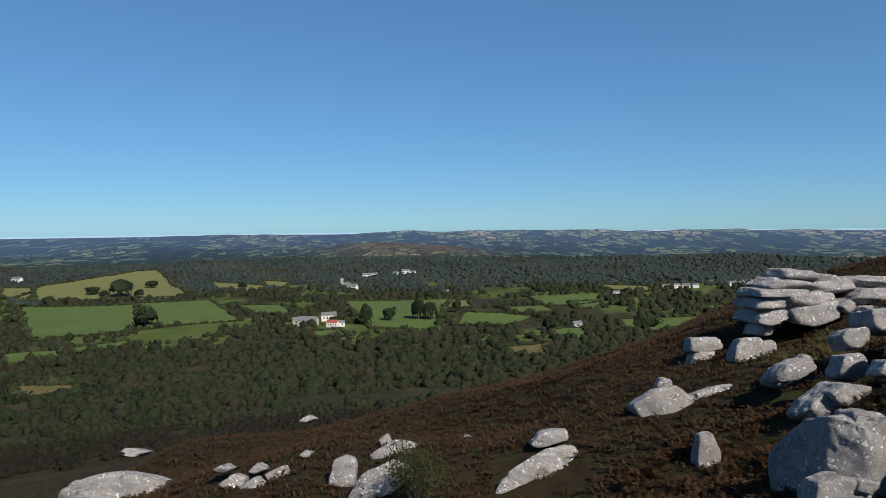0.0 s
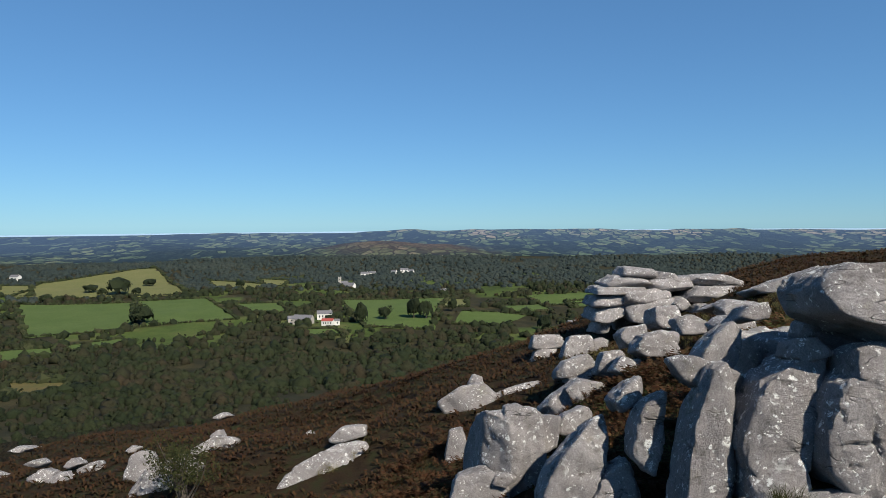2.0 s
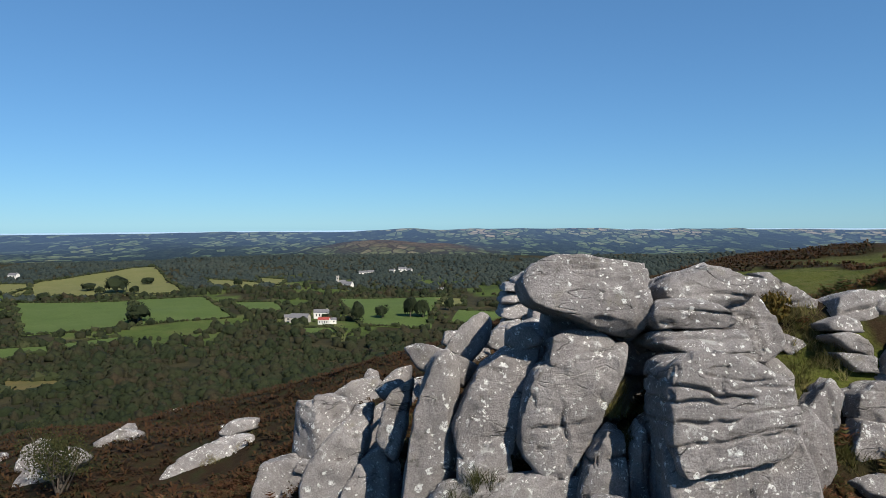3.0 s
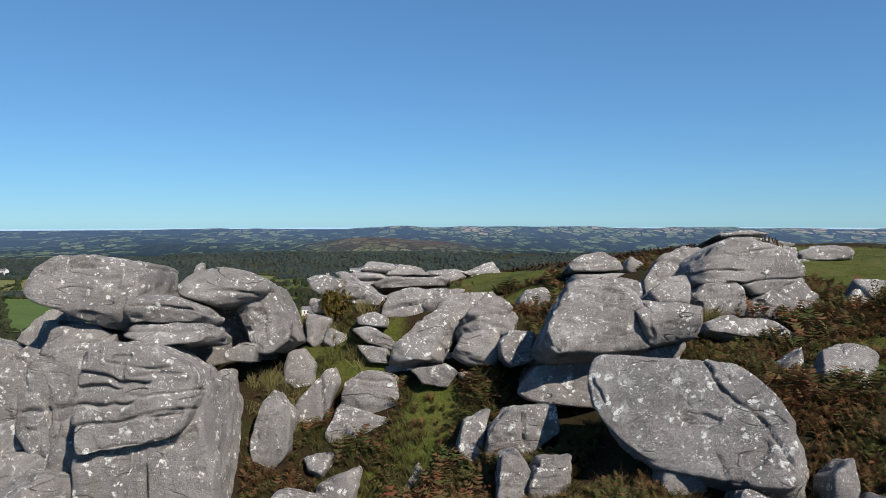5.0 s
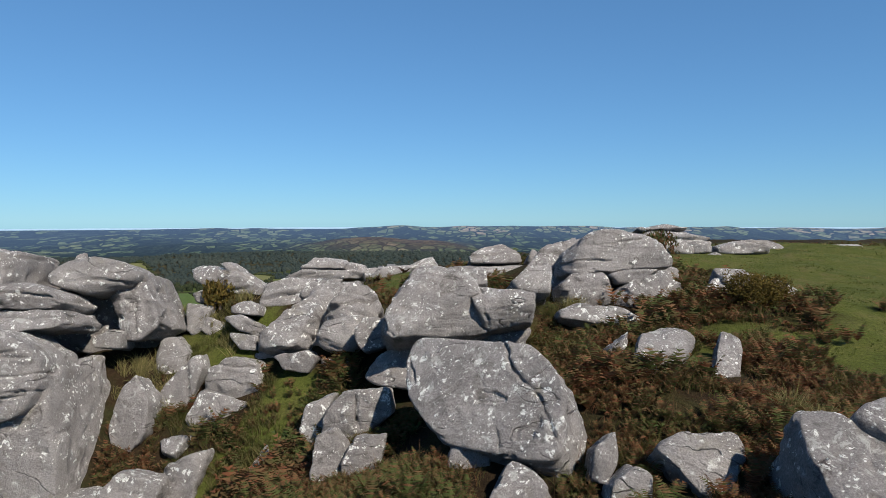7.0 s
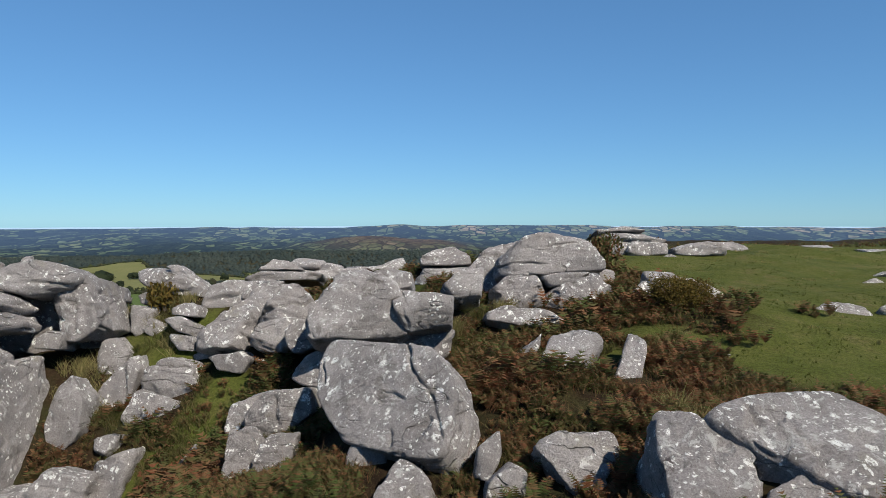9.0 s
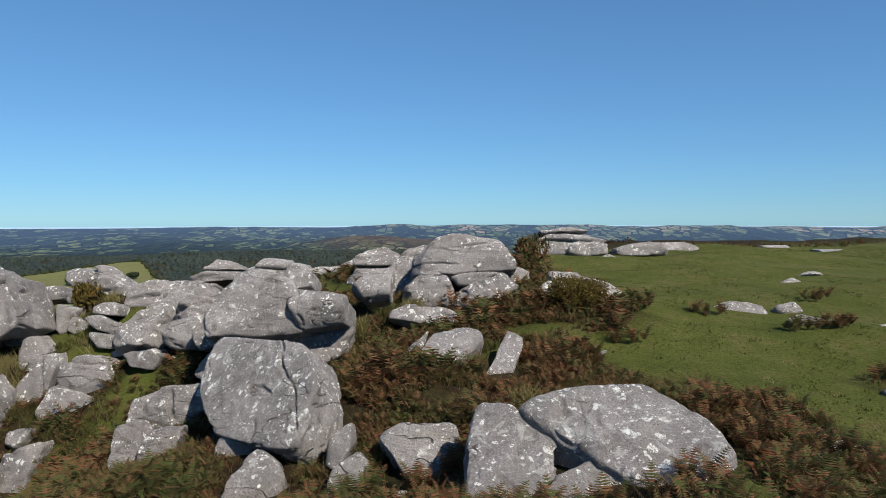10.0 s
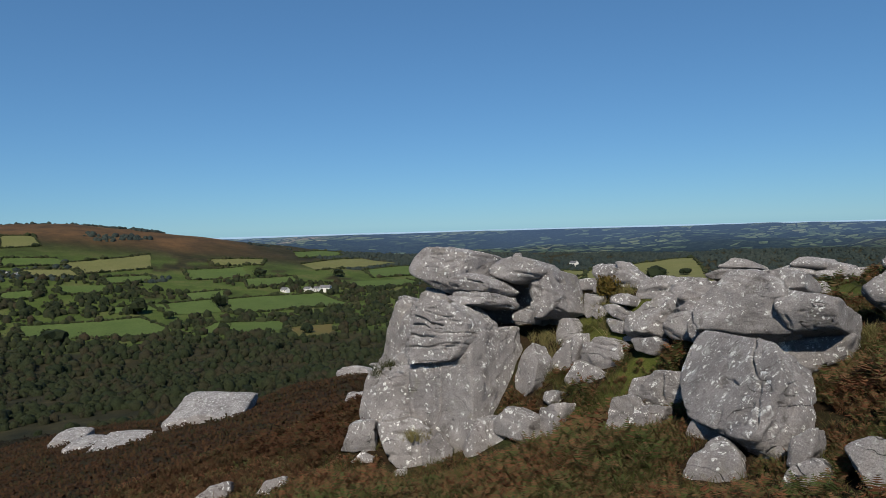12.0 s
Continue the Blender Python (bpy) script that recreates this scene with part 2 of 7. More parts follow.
SCRUB = island_mat("scrub_leaves", deep=0.34, colours=[(0.014, 0.016, 0.010), (0.026, 0.029, 0.016), (0.046, 0.042, 0.024), (0.060, 0.047, 0.028), (0.046, 0.052, 0.024), (0.080, 0.072, 0.044)], scale=1.2, patch=26.0, soft=0.15, per_plant=True)
LEAF = island_mat("rowan_leaves", [(0.03, 0.038, 0.014), (0.05, 0.058, 0.02), (0.08, 0.075, 0.028)], soft=0.25)
# the blue of distant air is put into these leaf colours
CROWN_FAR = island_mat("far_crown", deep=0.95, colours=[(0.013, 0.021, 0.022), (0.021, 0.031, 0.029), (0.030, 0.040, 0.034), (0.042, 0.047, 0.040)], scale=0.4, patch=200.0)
HEDGE = island_mat("hedge_leaves", [(0.012, 0.018, 0.008), (0.022, 0.031, 0.011), (0.036, 0.044, 0.017), (0.046, 0.042, 0.022)], per_plant=True)
GRASS = island_mat("turf_blades", deep=0.8, colours=[(0.046, 0.066, 0.013), (0.068, 0.090, 0.018), (0.092, 0.105, 0.028), (0.150, 0.135, 0.060)], patch=2.2, soft=0.3)
MEADOW = island_mat("rough_grass", deep=0.8, colours=[(0.038, 0.050, 0.013), (0.060, 0.070, 0.018), (0.090, 0.088, 0.028), (0.130, 0.105, 0.045), (0.17, 0.14, 0.065)], patch=1.2, soft=0.3)
STRAW = island_mat("bleached_grass", [(0.16, 0.14, 0.055), (0.25, 0.21, 0.095), (0.13, 0.135, 0.04), (0.32, 0.27, 0.13)], soft=0.3)
STALK = island_mat("dead_stalks", [(0.05, 0.026, 0.014), (0.10, 0.055, 0.028), (0.15, 0.10, 0.055)])
GORSE = island_mat("gorse", [(0.05, 0.045, 0.012), (0.11, 0.09, 0.02), (0.12, 0.075, 0.022), (0.19, 0.14, 0.03)], soft=0.25)
BARK = plain_mat("bark", (0.09, 0.075, 0.06), 0.95, 4.0, 0.4)
PASTURE = field_mat("pasture", (0.066, 0.102, 0.028), (0.088, 0.124, 0.038))
DRY_FIELD = field_mat("dry_pasture", (0.15, 0.15, 0.062), (0.12, 0.13, 0.045))
ROUGH_FIELD = field_mat("rough_pasture", (0.13, 0.10, 0.04), (0.085, 0.09, 0.028))
WHITEWASH = plain_mat("whitewash", (0.60, 0.59, 0.56), 0.9, 1.0, 0.1)
STONE_WALL = plain_mat("church_stone", (0.33, 0.31, 0.28), 0.9, 1.0, 0.3)
SLATE = plain_mat("slate", (0.125, 0.125, 0.135), 0.7, 1.0, 0.25)
RED_ROOF = plain_mat("red_roof", (0.26, 0.06, 0.05), 0.8, 1.0, 0.25)
GLASS_DARK = plain_mat("window_glass", (0.03, 0.035, 0.04), 0.1, 1.0, 0.1, 0.5)
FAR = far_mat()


# ---- value noise and terrain ----
def lattice(ix, iy, iz, seed):
    h = (ix * 374761393 + iy * 668265263 + iz * 1440662683 + seed * 974634777) & 0xFFFFFFFF
    h = ((h ^ (h >> 13)) * 1274126177) & 0xFFFFFFFF
    return ((h ^ (h >> 16)) & 0xFFFF) / 32767.5 - 1.0


def vnoise(p, seed=0):
    p = np.asarray(p, float)
    i = np.floor(p).astype(np.int64)
    f = p - i
    f = f * f * (3 - 2 * f)
    out = 0
    for dx in (0, 1):
        for dy in (0, 1):
            for dz in (0, 1):
                wgt = (f[:, 0] if dx else 1 - f[:, 0]) * (f[:, 1] if dy else 1 - f[:, 1]) * (f[:, 2] if dz else 1 - f[:, 2])
                out = out + wgt * lattice(i[:, 0] + dx, i[:, 1] + dy, i[:, 2] + dz, seed)
    return out


def fbm(p, seed=0, octaves=4, gain=0.5):
    p, total, amp = np.asarray(p, float), 0, 1.0
    for k in range(octaves):
        total = total + amp * vnoise(p * 2.03 ** k, seed + k * 17)
        amp *= gain
    return total


def soft(a, w):
    return w * np.logaddexp(0, a / w)


def smooth(a, lo, hi):
    t = np.clip((a - lo) / (hi - lo), 0, 1)
    return t * t * (3 - 2 * t)


def flat2(x, y, scale):
    return np.stack([x / scale, y / scale, np.zeros_like(x)], -1)


BEDS = []


def terrain(x, y):
    """Height of the ground in plan units, risen to bed the boulders that lie in it."""
    x, y = np.asarray(x, float), np.asarray(y, float)
    z = open_ground(x, y)
    close = (x > -30) & (x < 62) & (y > 0) & (y < 75)
    if BEDS and close.any():
        b = np.array(BEDS)
        lift = b[:, 2] - open_ground(b[:, 0], b[:, 1])
        cx, cy = x[close], y[close]
        total, weight = 0.0, 0.06
        for (bx, by, bz), up in zip(b, lift):
            g = np.exp(-((cx - bx) ** 2 + (cy - by) ** 2) / (0.09 * max(12.0, math.hypot(bx - 20, by))) ** 2)
            total, weight = total + g * up, weight + g
        z[close] += total / weight * smooth(np.minimum(np.minimum(75 - cy, 62 - cx), cx + 30), 0, 6)
    return z


def open_ground(x, y):
    """The moor's shoulder, its left slope, the valley and the hills beyond."""
    edge = 36 - (5 * smooth(y, 13, 18) - 4 * smooth(y, 38, 48)) * smooth(x, 8, 22)
    near = 1.9 - 0.30 * soft(edge - x, 5) + 1.4 * np.exp(-((x - 27.5) / 4) ** 2 - ((y - 18.3) / 2.6) ** 2) + 0.06 * soft(10 - x, 5) - 0.13 * soft(15 - y, 4)
    near = near - 0.2 * soft(y - 47, 8) / (1 + np.exp(np.clip((x - 38) / 6, -30, 30))) - 0.09 * soft(y - 62, 6)
    r = np.hypot(x - 20, y) + 1e-6
    az = np.degrees(np.arctan2(-(x - 20), y))
    near = near + 0.16 * fbm(flat2(x, y, 2.6), 3, 3) + 0.5 * smooth(r, 15, 60) * fbm(flat2(x, y, 14), 5, 3)
    far = np.interp(r, [0, 150, 300, 500, 800, 1200, 1700, 2200, 2600, 2900, 4900], [-30, -48, -85, -125, -157, -170, -148, -134, -124, -122, -120])
    far = far + 10 * smooth(r, 300, 900) * fbm(flat2(x, y, 420), 9, 3)
    # the long moor on the far left, rising to the skyline
    far = far + 172 * np.exp(-((r - 2520) / 750) ** 2) * smooth(az, 44, 76)
    w = smooth(r, 80, 260)
    return near * (1 - w) + far * w


def blot(x, y, cx, cy, rx, ry, seed=25):
    """A ragged-edged patch: 1 inside, 0 outside."""
    e = np.hypot((x - cx) / rx, (y - cy) / ry) + 0.28 * fbm(flat2(x, y, 0.9), seed, 3)
    return 1 - smooth(e, 0.8, 1.1)


def turf_mask(x, y):
    """Where short turf grows instead of bracken."""
    edge = 40.6 + 0.9 * fbm(flat2(x, y, 2.4), 21, 3) - 1.0 * smooth(y, 22, 28)
    t = smooth(x, edge - 0.3, edge + 0.5) * smooth(-y, -54, -46)
    for cx, cy, rx, ry in ((42.3, 7.7, 1.25, 1.6), (42.9, 5.0, 1.7, 2.0), (46.9, 9.2, 1.5, 1.1), (40.9, 14.2, 1.0, 1.2), (40.0, 20.0, 0.9, 3.4)):
        t = t * (1 - blot(x, y, cx, cy, rx, ry, 27))
    for cx, cy, rx, ry in ((28.8, 13.8, 0.9, 1.1), (27.4, 12.0, 0.4, 1.2), (37.4, 9.3, 0.8, 0.35), (39.3, 13.3, 1.2, 0.6), (38.0, 12.2, 0.7, 0.5), (31.0, 21, 3.0, 3.5), (33.5, 33, 4.5, 8), (26.4, 16.2, 1.5, 0.8)):
        t = np.maximum(t, blot(x, y, cx, cy, rx, ry))
    return t


def link_mesh(name, verts, faces, mat, smooth_shade=False):
    me = bpy.data.meshes.new(name)
    verts, faces = np.asarray(verts, np.float32) * PLAN, np.asarray(faces, np.int32)
    me.vertices.add(len(verts))
    me.vertices.foreach_set("co", verts.ravel())
    k = faces.shape[1]
    me.loops.add(faces.size)
    me.loops.foreach_set("vertex_index", faces.ravel())
    me.polygons.add(len(faces))
    me.polygons.foreach_set("loop_start", np.arange(0, faces.size, k, dtype=np.int32))
    me.polygons.foreach_set("use_smooth", np.full(len(faces), smooth_shade))
    me.update(calc_edges=True)
    me.materials.append(mat)
    return new(name, me)


def grid_faces(rows, cols, wrap=False):
    i, j = np.meshgrid(np.arange(rows - 1), np.arange(cols if wrap else cols - 1), indexing="ij")
    a, b = i * cols + j, i * cols + (j + 1) % cols
    return np.stack([a, b, b + cols, a + cols], -1).reshape(-1, 4)


def build_ground():
    az = np.concatenate([np.arange(-46, 92, 0.36), np.arange(92, 314, 4.0)])
    rr = np.concatenate([np.linspace(0.01, 6, 16)[:-1], np.geomspace(6, 2720, 320)])
    A, R = np.meshgrid(np.radians(az), rr)
    x, y = 20 - R * np.sin(A), R * np.cos(A)
    x, y = x.ravel(), y.ravel()
    z = terrain(x, y)
    ob = link_mesh("ground", np.stack([x, y, z], -1), grid_faces(len(rr), len(az), True)[:, ::-1], GROUND, True)
    r = np.hypot(x - 20, y)
    az = np.degrees(np.arctan2(-(x - 20), y)) + 3 * fbm(flat2(x, y, 200), 33, 3)
    heath = smooth(r, 2050, 2250) * smooth(az, 56, 64)
    pasture = smooth(r, 930 + 120 * smooth(az, 38, 46), 1010 + 120 * smooth(az, 38, 46)) * smooth(-r, -2150, -1900) * smooth(fbm(flat2(x, y, 130), 35, 3) + 0.9 * smooth(az, 38, 46), 0.0, 0.12)
    col = np.stack([turf_mask(x, y), heath, smooth(r + 40 * fbm(flat2(x, y, 60), 31, 3), 170, 260), pasture], -1)
    ob.data.attributes.new("cover", "FLOAT_COLOR", "POINT").data.foreach_set("color", col.astype(np.float32).ravel())
    return tagged(ob, "moorland hillside of bracken and turf falling to a wooded valley", "ground", kind="structure")


def build_far():
    """Far hills and the sea on the skyline, past the ground's edge."""
    az = np.arange(-48, 96, 0.25)
    rr = np.linspace(2660, 4700, 90)
    A, R = np.meshgrid(np.radians(az), rr)
    x, y = (20 - R * np.sin(A)).ravel(), (R * np.cos(A)).ravel()
    r, side = R.ravel(), np.degrees(A.ravel())
    rolling = fbm(flat2(x, y, 800), 41, 4)
    z = 4.3 - r * np.interp(r, [2660, 3000, 3500, 4100, 4450, 4700], [0.052, 0.043, 0.031, 0.0188, 0.0128, 0.0122])
    z = z + 34 * rolling * smooth(r, 2700, 3300) * smooth(-r, -4750, -4300)
    for at, wide, rise in ((12.5, 2.2, 13), (5.5, 4.5, 9), (-4, 4, 8), (-14, 5, 6), (-26, 6, 4), (24, 4, 7), (33, 5, 9), (43, 4, 5), (52, 5, 9)):
        z = z + rise * np.exp(-((side - at) / wide) ** 2 - ((r - 4350) / 300) ** 2)
    moor = np.exp(-((r - 3150) / 300) ** 2 - ((side - 3.0 + 2 * rolling) / 7.0) ** 4)
    z = z + 40 * moor + 70 * np.exp(-((r - 3300) / 500) ** 2) * smooth(side, 58, 80)
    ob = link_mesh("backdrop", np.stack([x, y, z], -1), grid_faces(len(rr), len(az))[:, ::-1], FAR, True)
    # red sets how strong the haze glow is, rising with distance
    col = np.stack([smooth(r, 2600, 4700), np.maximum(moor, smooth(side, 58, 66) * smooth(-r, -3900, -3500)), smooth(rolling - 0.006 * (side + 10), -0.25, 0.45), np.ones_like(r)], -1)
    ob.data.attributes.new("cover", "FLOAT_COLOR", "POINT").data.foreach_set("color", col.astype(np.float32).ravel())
    tagged(ob, "distant blue hills with hedged fields and woods", "hills", kind="structure")
    rr = np.linspace(4640, 4930, 4)
    A, R = np.meshgrid(np.radians(az), rr)
    x, y = (20 - R * np.sin(A)).ravel(), (R * np.cos(A)).ravel()
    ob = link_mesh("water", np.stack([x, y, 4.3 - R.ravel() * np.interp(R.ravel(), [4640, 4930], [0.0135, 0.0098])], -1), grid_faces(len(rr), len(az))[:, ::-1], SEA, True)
    tagged(ob, "pale hazy sea along the skyline", "sea", kind="structure")


build_far()


# ---- granite blocks ----
def cube_shell(n):
    """Unit cube surface as a welded grid: points and quads."""
    g = np.linspace(-1, 1, n + 1)
    index, pts, quads = {}, [], []

    def vid(p):
        k = tuple(np.round(p, 6))
        if k not in index:
            index[k] = len(pts)
            pts.append(p)
        return index[k]

    for axis in range(3):
        for side in (-1.0, 1.0):
            ids = np.empty((n + 1, n + 1), int)
            for i in range(n + 1):
                for j in range(n + 1):
                    p = [0, 0, 0]
                    p[axis], p[(axis + 1) % 3], p[(axis + 2) % 3] = side, g[i], g[j]
                    ids[i, j] = vid(p)
            q = np.stack([ids[:-1, :-1], ids[1:, :-1], ids[1:, 1:], ids[:-1, 1:]], -1).reshape(-1, 4)
            quads.append(q if side > 0 else q[:, ::-1])
    return np.array(pts, float), np.concatenate(quads)


SHELLS = {}
ROCKS = []


def rock_shape(w, d, h, n, seed, cuts, cracks, rough, beds, facets, edge):
    """A jointed block: rounded meeting of cut planes, stepped along its bedding, with open cracks."""
    if n not in SHELLS:
        SHELLS[n] = cube_shell(n)
    u, q = SHELLS[n]
    rng = np.random.RandomState(seed)
    size = np.array([w, d, h]) / 2
    planes = [(np.eye(3)[k] * s, 1.0) for k in range(3) for s in (-1, 1) if (k, s) != (1, -1)]
    planes.append((np.array([rng.uniform(-0.12, 0.12), -1, rng.uniform(-0.05, 0.2)]), 0.92))
    planes += [(np.array((math.cos(radians(a)), v, math.sin(radians(a)))), off) for a, v, off in cuts]
    for k in range(facets):
        v = np.array([rng.normal() * 0.7, rng.choice((-1, -1, -1, 1)), rng.normal() * 0.6 + 0.25])
        planes.append((v, np.abs(v).sum() * rng.uniform(0.60, 0.84)))
    off = np.array([seed * 3.7, seed * 1.9, seed * 0.7])
    # warped a little, so that no face is quite flat and no edge quite straight
    warp = np.stack([vnoise(u * 1.5 + off + 9 * k, seed + 31 + k) for k in range(3)], -1)
    bent = u + 0.05 * warp + 0.02 * np.stack([vnoise(u * 4.6 + off + 7 * k, seed + 41 + k) for k in range(3)], -1)
    near, lean = 0, 0
    for v, o in planes:
        s = np.maximum(bent @ (v / o), 0.0)
        near = near + s ** edge
        lean = lean + (s ** (edge - 1))[:, None] * (v / o)
    p = u / (near ** (1.0 / edge))[:, None]
    m = p * size
    away = lean / size
    away = away / np.linalg.norm(away, axis=1)[:, None]
    mean = (w * d * h) ** (1 / 3)
    scale = min(1.3, max(0.4, mean / 1.6))
    # beds: layers of uneven thickness set back from one another, parted by grooves that come and go
    dip = radians(rng.normal() * 7)
    level = m[:, 2] * math.cos(dip) + m[:, 0] * math.sin(dip) + 0.12 * m[:, 1] + 0.09 * scale * fbm(m / (0.9 * scale) + off, seed + 3, 3)
    level = level / (0.42 * scale) + 0.55 * vnoise(np.stack([level / scale * 1.3, level * 0, level * 0], -1) + off, seed + 6)
    layer = np.floor(level)
    part_way = np.minimum(level - layer, layer + 1 - level) * 0.42 * scale
    step = lattice(layer.astype(np.int64), 0, 0, seed)
    worn = smooth(fbm(m / (0.75 * scale) + off, seed + 4, 2), -0.1, 0.45)
    push = min(beds, 3.0) * (0.016 * scale * step * worn - 0.034 * scale * np.exp(-(part_way / (0.026 * scale + 0.006)) ** 2) * worn)
    push = push + rough * mean * fbm(m / (0.9 * mean) + off, seed, 3) + min(1.0, mean / 1.2) * 0.016 * fbm(m / 0.3 + off, seed + 5, 4, 0.62)
    chips = fbm(m / 0.55 + off, seed + 8, 2)
    push = push - 0.045 * scale * smooth(chips, 0.52, 0.56) - 0.03 * scale * smooth(-chips, 0.6, 0.64)
    # open cracks along given lines of the face, running into the block
    for ang, at, lo, hi, depth in cracks:
        c, s = math.cos(radians(ang)), math.sin(radians(ang))
        along = s * p[:, 0] - c * p[:, 2]
        gap = (c * p[:, 0] + s * p[:, 2] - at) * math.hypot(c * w, s * h) / 2 + 0.075 * fbm(m / 0.5 + off, seed + 9, 3)
        reach = smooth(along, lo - 0.12, lo + 0.04) * smooth(-along, -hi - 0.12, -hi + 0.04)
        reach = reach * (0.3 + 0.7 * smooth(fbm(m / 0.6 + off, seed + 10, 2), -0.45, 0.1))
        wide = 0.018 + 0.30 * depth
        push = push - 2.7 * depth * np.exp(-np.abs(gap / wide) ** 2.0) * reach
        push = push + 0.35 * depth * np.exp(-((gap - 2.6 * wide) / (2 * wide)) ** 2) * reach
    return m + away * push[:, None], q


LOOKS = {
    "": "weathered grey granite boulder with pale lichen, bedded in bracken",
    "tor": "massive jointed grey granite block of the tor, spotted with lichen",
    "cap": "rounded granite capstone resting on the tor",
    "turf": "low lichen-crusted granite boulder half sunk in turf",
    "slab": "leaning flat-faced granite slab with a curved crack",
    "scree": "pale granite rock showing through hillside bracken",
}


def rock(x, y, z, w, d, h, yaw=0, tip=0, lean=0, n=0, seed=1, cuts=(), cracks=(), rough=0.02, beds=1.8, facets=5, edge=26, look_of="", seat=-1):
    away = max(6.0, math.hypot(x - 27, y + 3))
    n = n or int(min(46, max(7, (w * d * h) ** (1 / 3) / (0.0036 * away))))
    w, d, h = 1.05 * w, 1.03 * d, 1.05 * h
    m, q = rock_shape(w, d, h, n, seed, cuts, cracks, rough, beds, facets, edge)
    ob = link_mesh("boulder", m, q, GRANITE, True)
    ob.matrix_world = pose(x * PLAN, y * PLAN, z * PLAN, tip, lean, yaw)
    ROCKS.append((x, y, radians(yaw), w / 2, (d * abs(math.cos(radians(tip))) + h * abs(math.sin(radians(tip)))) / 2, z, h / 2))
    if seat > 0 or (seat < 0 and look_of in ("", "turf", "slab", "scree")):
        c, k = math.cos(radians(tip)), math.sin(radians(-tip))
        out = 0.4 * d * c + 0.45 * h * k
        low = 0.22 if look_of == "turf" else 0.30 if look_of in ("", "scree") else 0.45
        BEDS.append((x + out * math.sin(radians(yaw)), y - out * math.cos(radians(yaw)), z - low * h * c + 0.4 * d * k))
    return tagged(ob, LOOKS[look_of], "boulder", "granite blocks of the tor", "")


# tall columns at the edge of the tor
rock(20.47, 15.05, 2.22, 2.82, 2.86, 1.85, 0, -8, look_of='cap', cuts=[(-164, 0, 0.87), (-123, 0, 0.62), (-109, 0, 0.74), (-34, 0, 1.1), (-5, 0, 0.97), (10, 0, 1.04), (75, 0, 0.91), (114, 0, 1.0), (152, 0, 1.05)], cracks=[(78, 0.77, -0.48, 0.83, 0.05), (110, -0.12, 0.15, 0.9, 0.03), (71, 0.14, -0.23, 0.42, 0.03)], seed=300)
rock(21.52, 14.86, 1.56, 0.75, 0.71, 0.8, 0, -5, look_of='tor', cuts=[(-118, 0, 1.06), (-58, 0, 0.64), (16, 0, 0.92), (122, 0, 0.5), (149, 0, 0.5)], seed=301)
rock(22.22, 16.86, 2.09, 0.47, 0.71, 1.58, 0, 0, look_of='tor', cuts=[(-111, 0, 1.11), (-56, 0, 0.55), (-7, 0, 0.87), (101, 0, 0.79), (143, 0, 0.31)], seed=302)
rock(23.48, 15.97, 2.17, 2.28, 2.14, 1, 0, -12, look_of='tor', cuts=[(-174, 0, 0.99), (-122, 0, 0.89), (-61, 0, 0.84), (-11, 0, 0.94), (35, 0, 0.93), (66, 0, 0.9), (107, 0, 0.97), (154, 0, 0.93)], cracks=[(89, -0.33, -0.65, 0.88, 0.03)], seed=303)
rock(22.61, 14.42, 1.85, 1.79, 2.14, 0.74, 0, -12, look_of='tor', cuts=[(-162, 0, 1.04), (-23, 0, 1.1), (25, 0, 0.7), (56, 0, 0.64), (121, 0, 1.03), (169, 0, 0.93)], cracks=[(81, -0.07, -0.75, 0.89, 0.04)], seed=304)
rock(22.74, 14.07, 1.26, 2.03, 2, 0.57, 0, -12, look_of='tor', cuts=[(-176, 0, 0.94), (-138, 0, 0.75), (-69, 0, 0.89), (-11, 0, 0.97), (16, 0, 0.97), (96, 0, 0.92)], cracks=[(85, 0.33, -0.96, 0.33, 0.03)], seed=305)
rock(24.45, 16.2, 1.33, 1.67, 2.29, 1.81, 0, -12, look_of='tor', cuts=[(-142, 0, 0.59), (-103, 0, 0.9), (-56, 0, 1.03), (22, 0, 0.71), (32, 0, 0.72), (119, 0, 0.77)], cracks=[(5, 0.11, -0.39, 0.81, 0.04), (96, 0.18, -0.7, 0.62, 0.02)], seed=306)
rock(24.02, 15.11, 0.65, 0.83, 1, 0.49, 0, -12, look_of='tor', cuts=[(-161, 0, 0.92), (-98, 0, 0.87), (-5, 0, 0.94), (66, 0, 1.03), (126, 0, 0.64)], seat=1, seed=307)
rock(22.74, 12.8, 0.16, 2.36, 2.43, 2.19, 0, -8, look_of='tor', cuts=[(-172, 0, 1.02), (-79, 0, 0.82), (-35, 0, 0.95), (-13, 0, 0.96), (17, 0, 0.97), (57, 0, 0.86), (113, 0, 1.13), (159, 0, 1.15)], cracks=[(77, 0.31, -1.05, 0.12, 0.05), (94, 0.28, -0.94, -0.26, 0.05), (97, -0.01, -0.93, -0.05, 0.05), (99, -0.28, -0.88, 0.69, 0.04), (79, 0.6, -0.57, 0.36, 0.03)], n=84, beds=1.4, facets=1, seed=308)
rock(23.06, 12.96, -2.56, 3, 3.29, 5.76, 0, -2, look_of='tor', cuts=[(6, 0, 0.88), (24, 0, 0.91), (100, 0, 0.88)], cracks=[(4, -0.05, -0.72, 0.03, 0.05), (114, 0.47, 0.42, 0.7, 0.05), (94, 0.59, -0.9, -0.12, 0.02)], n=72, beds=0.5, facets=1, seed=309)
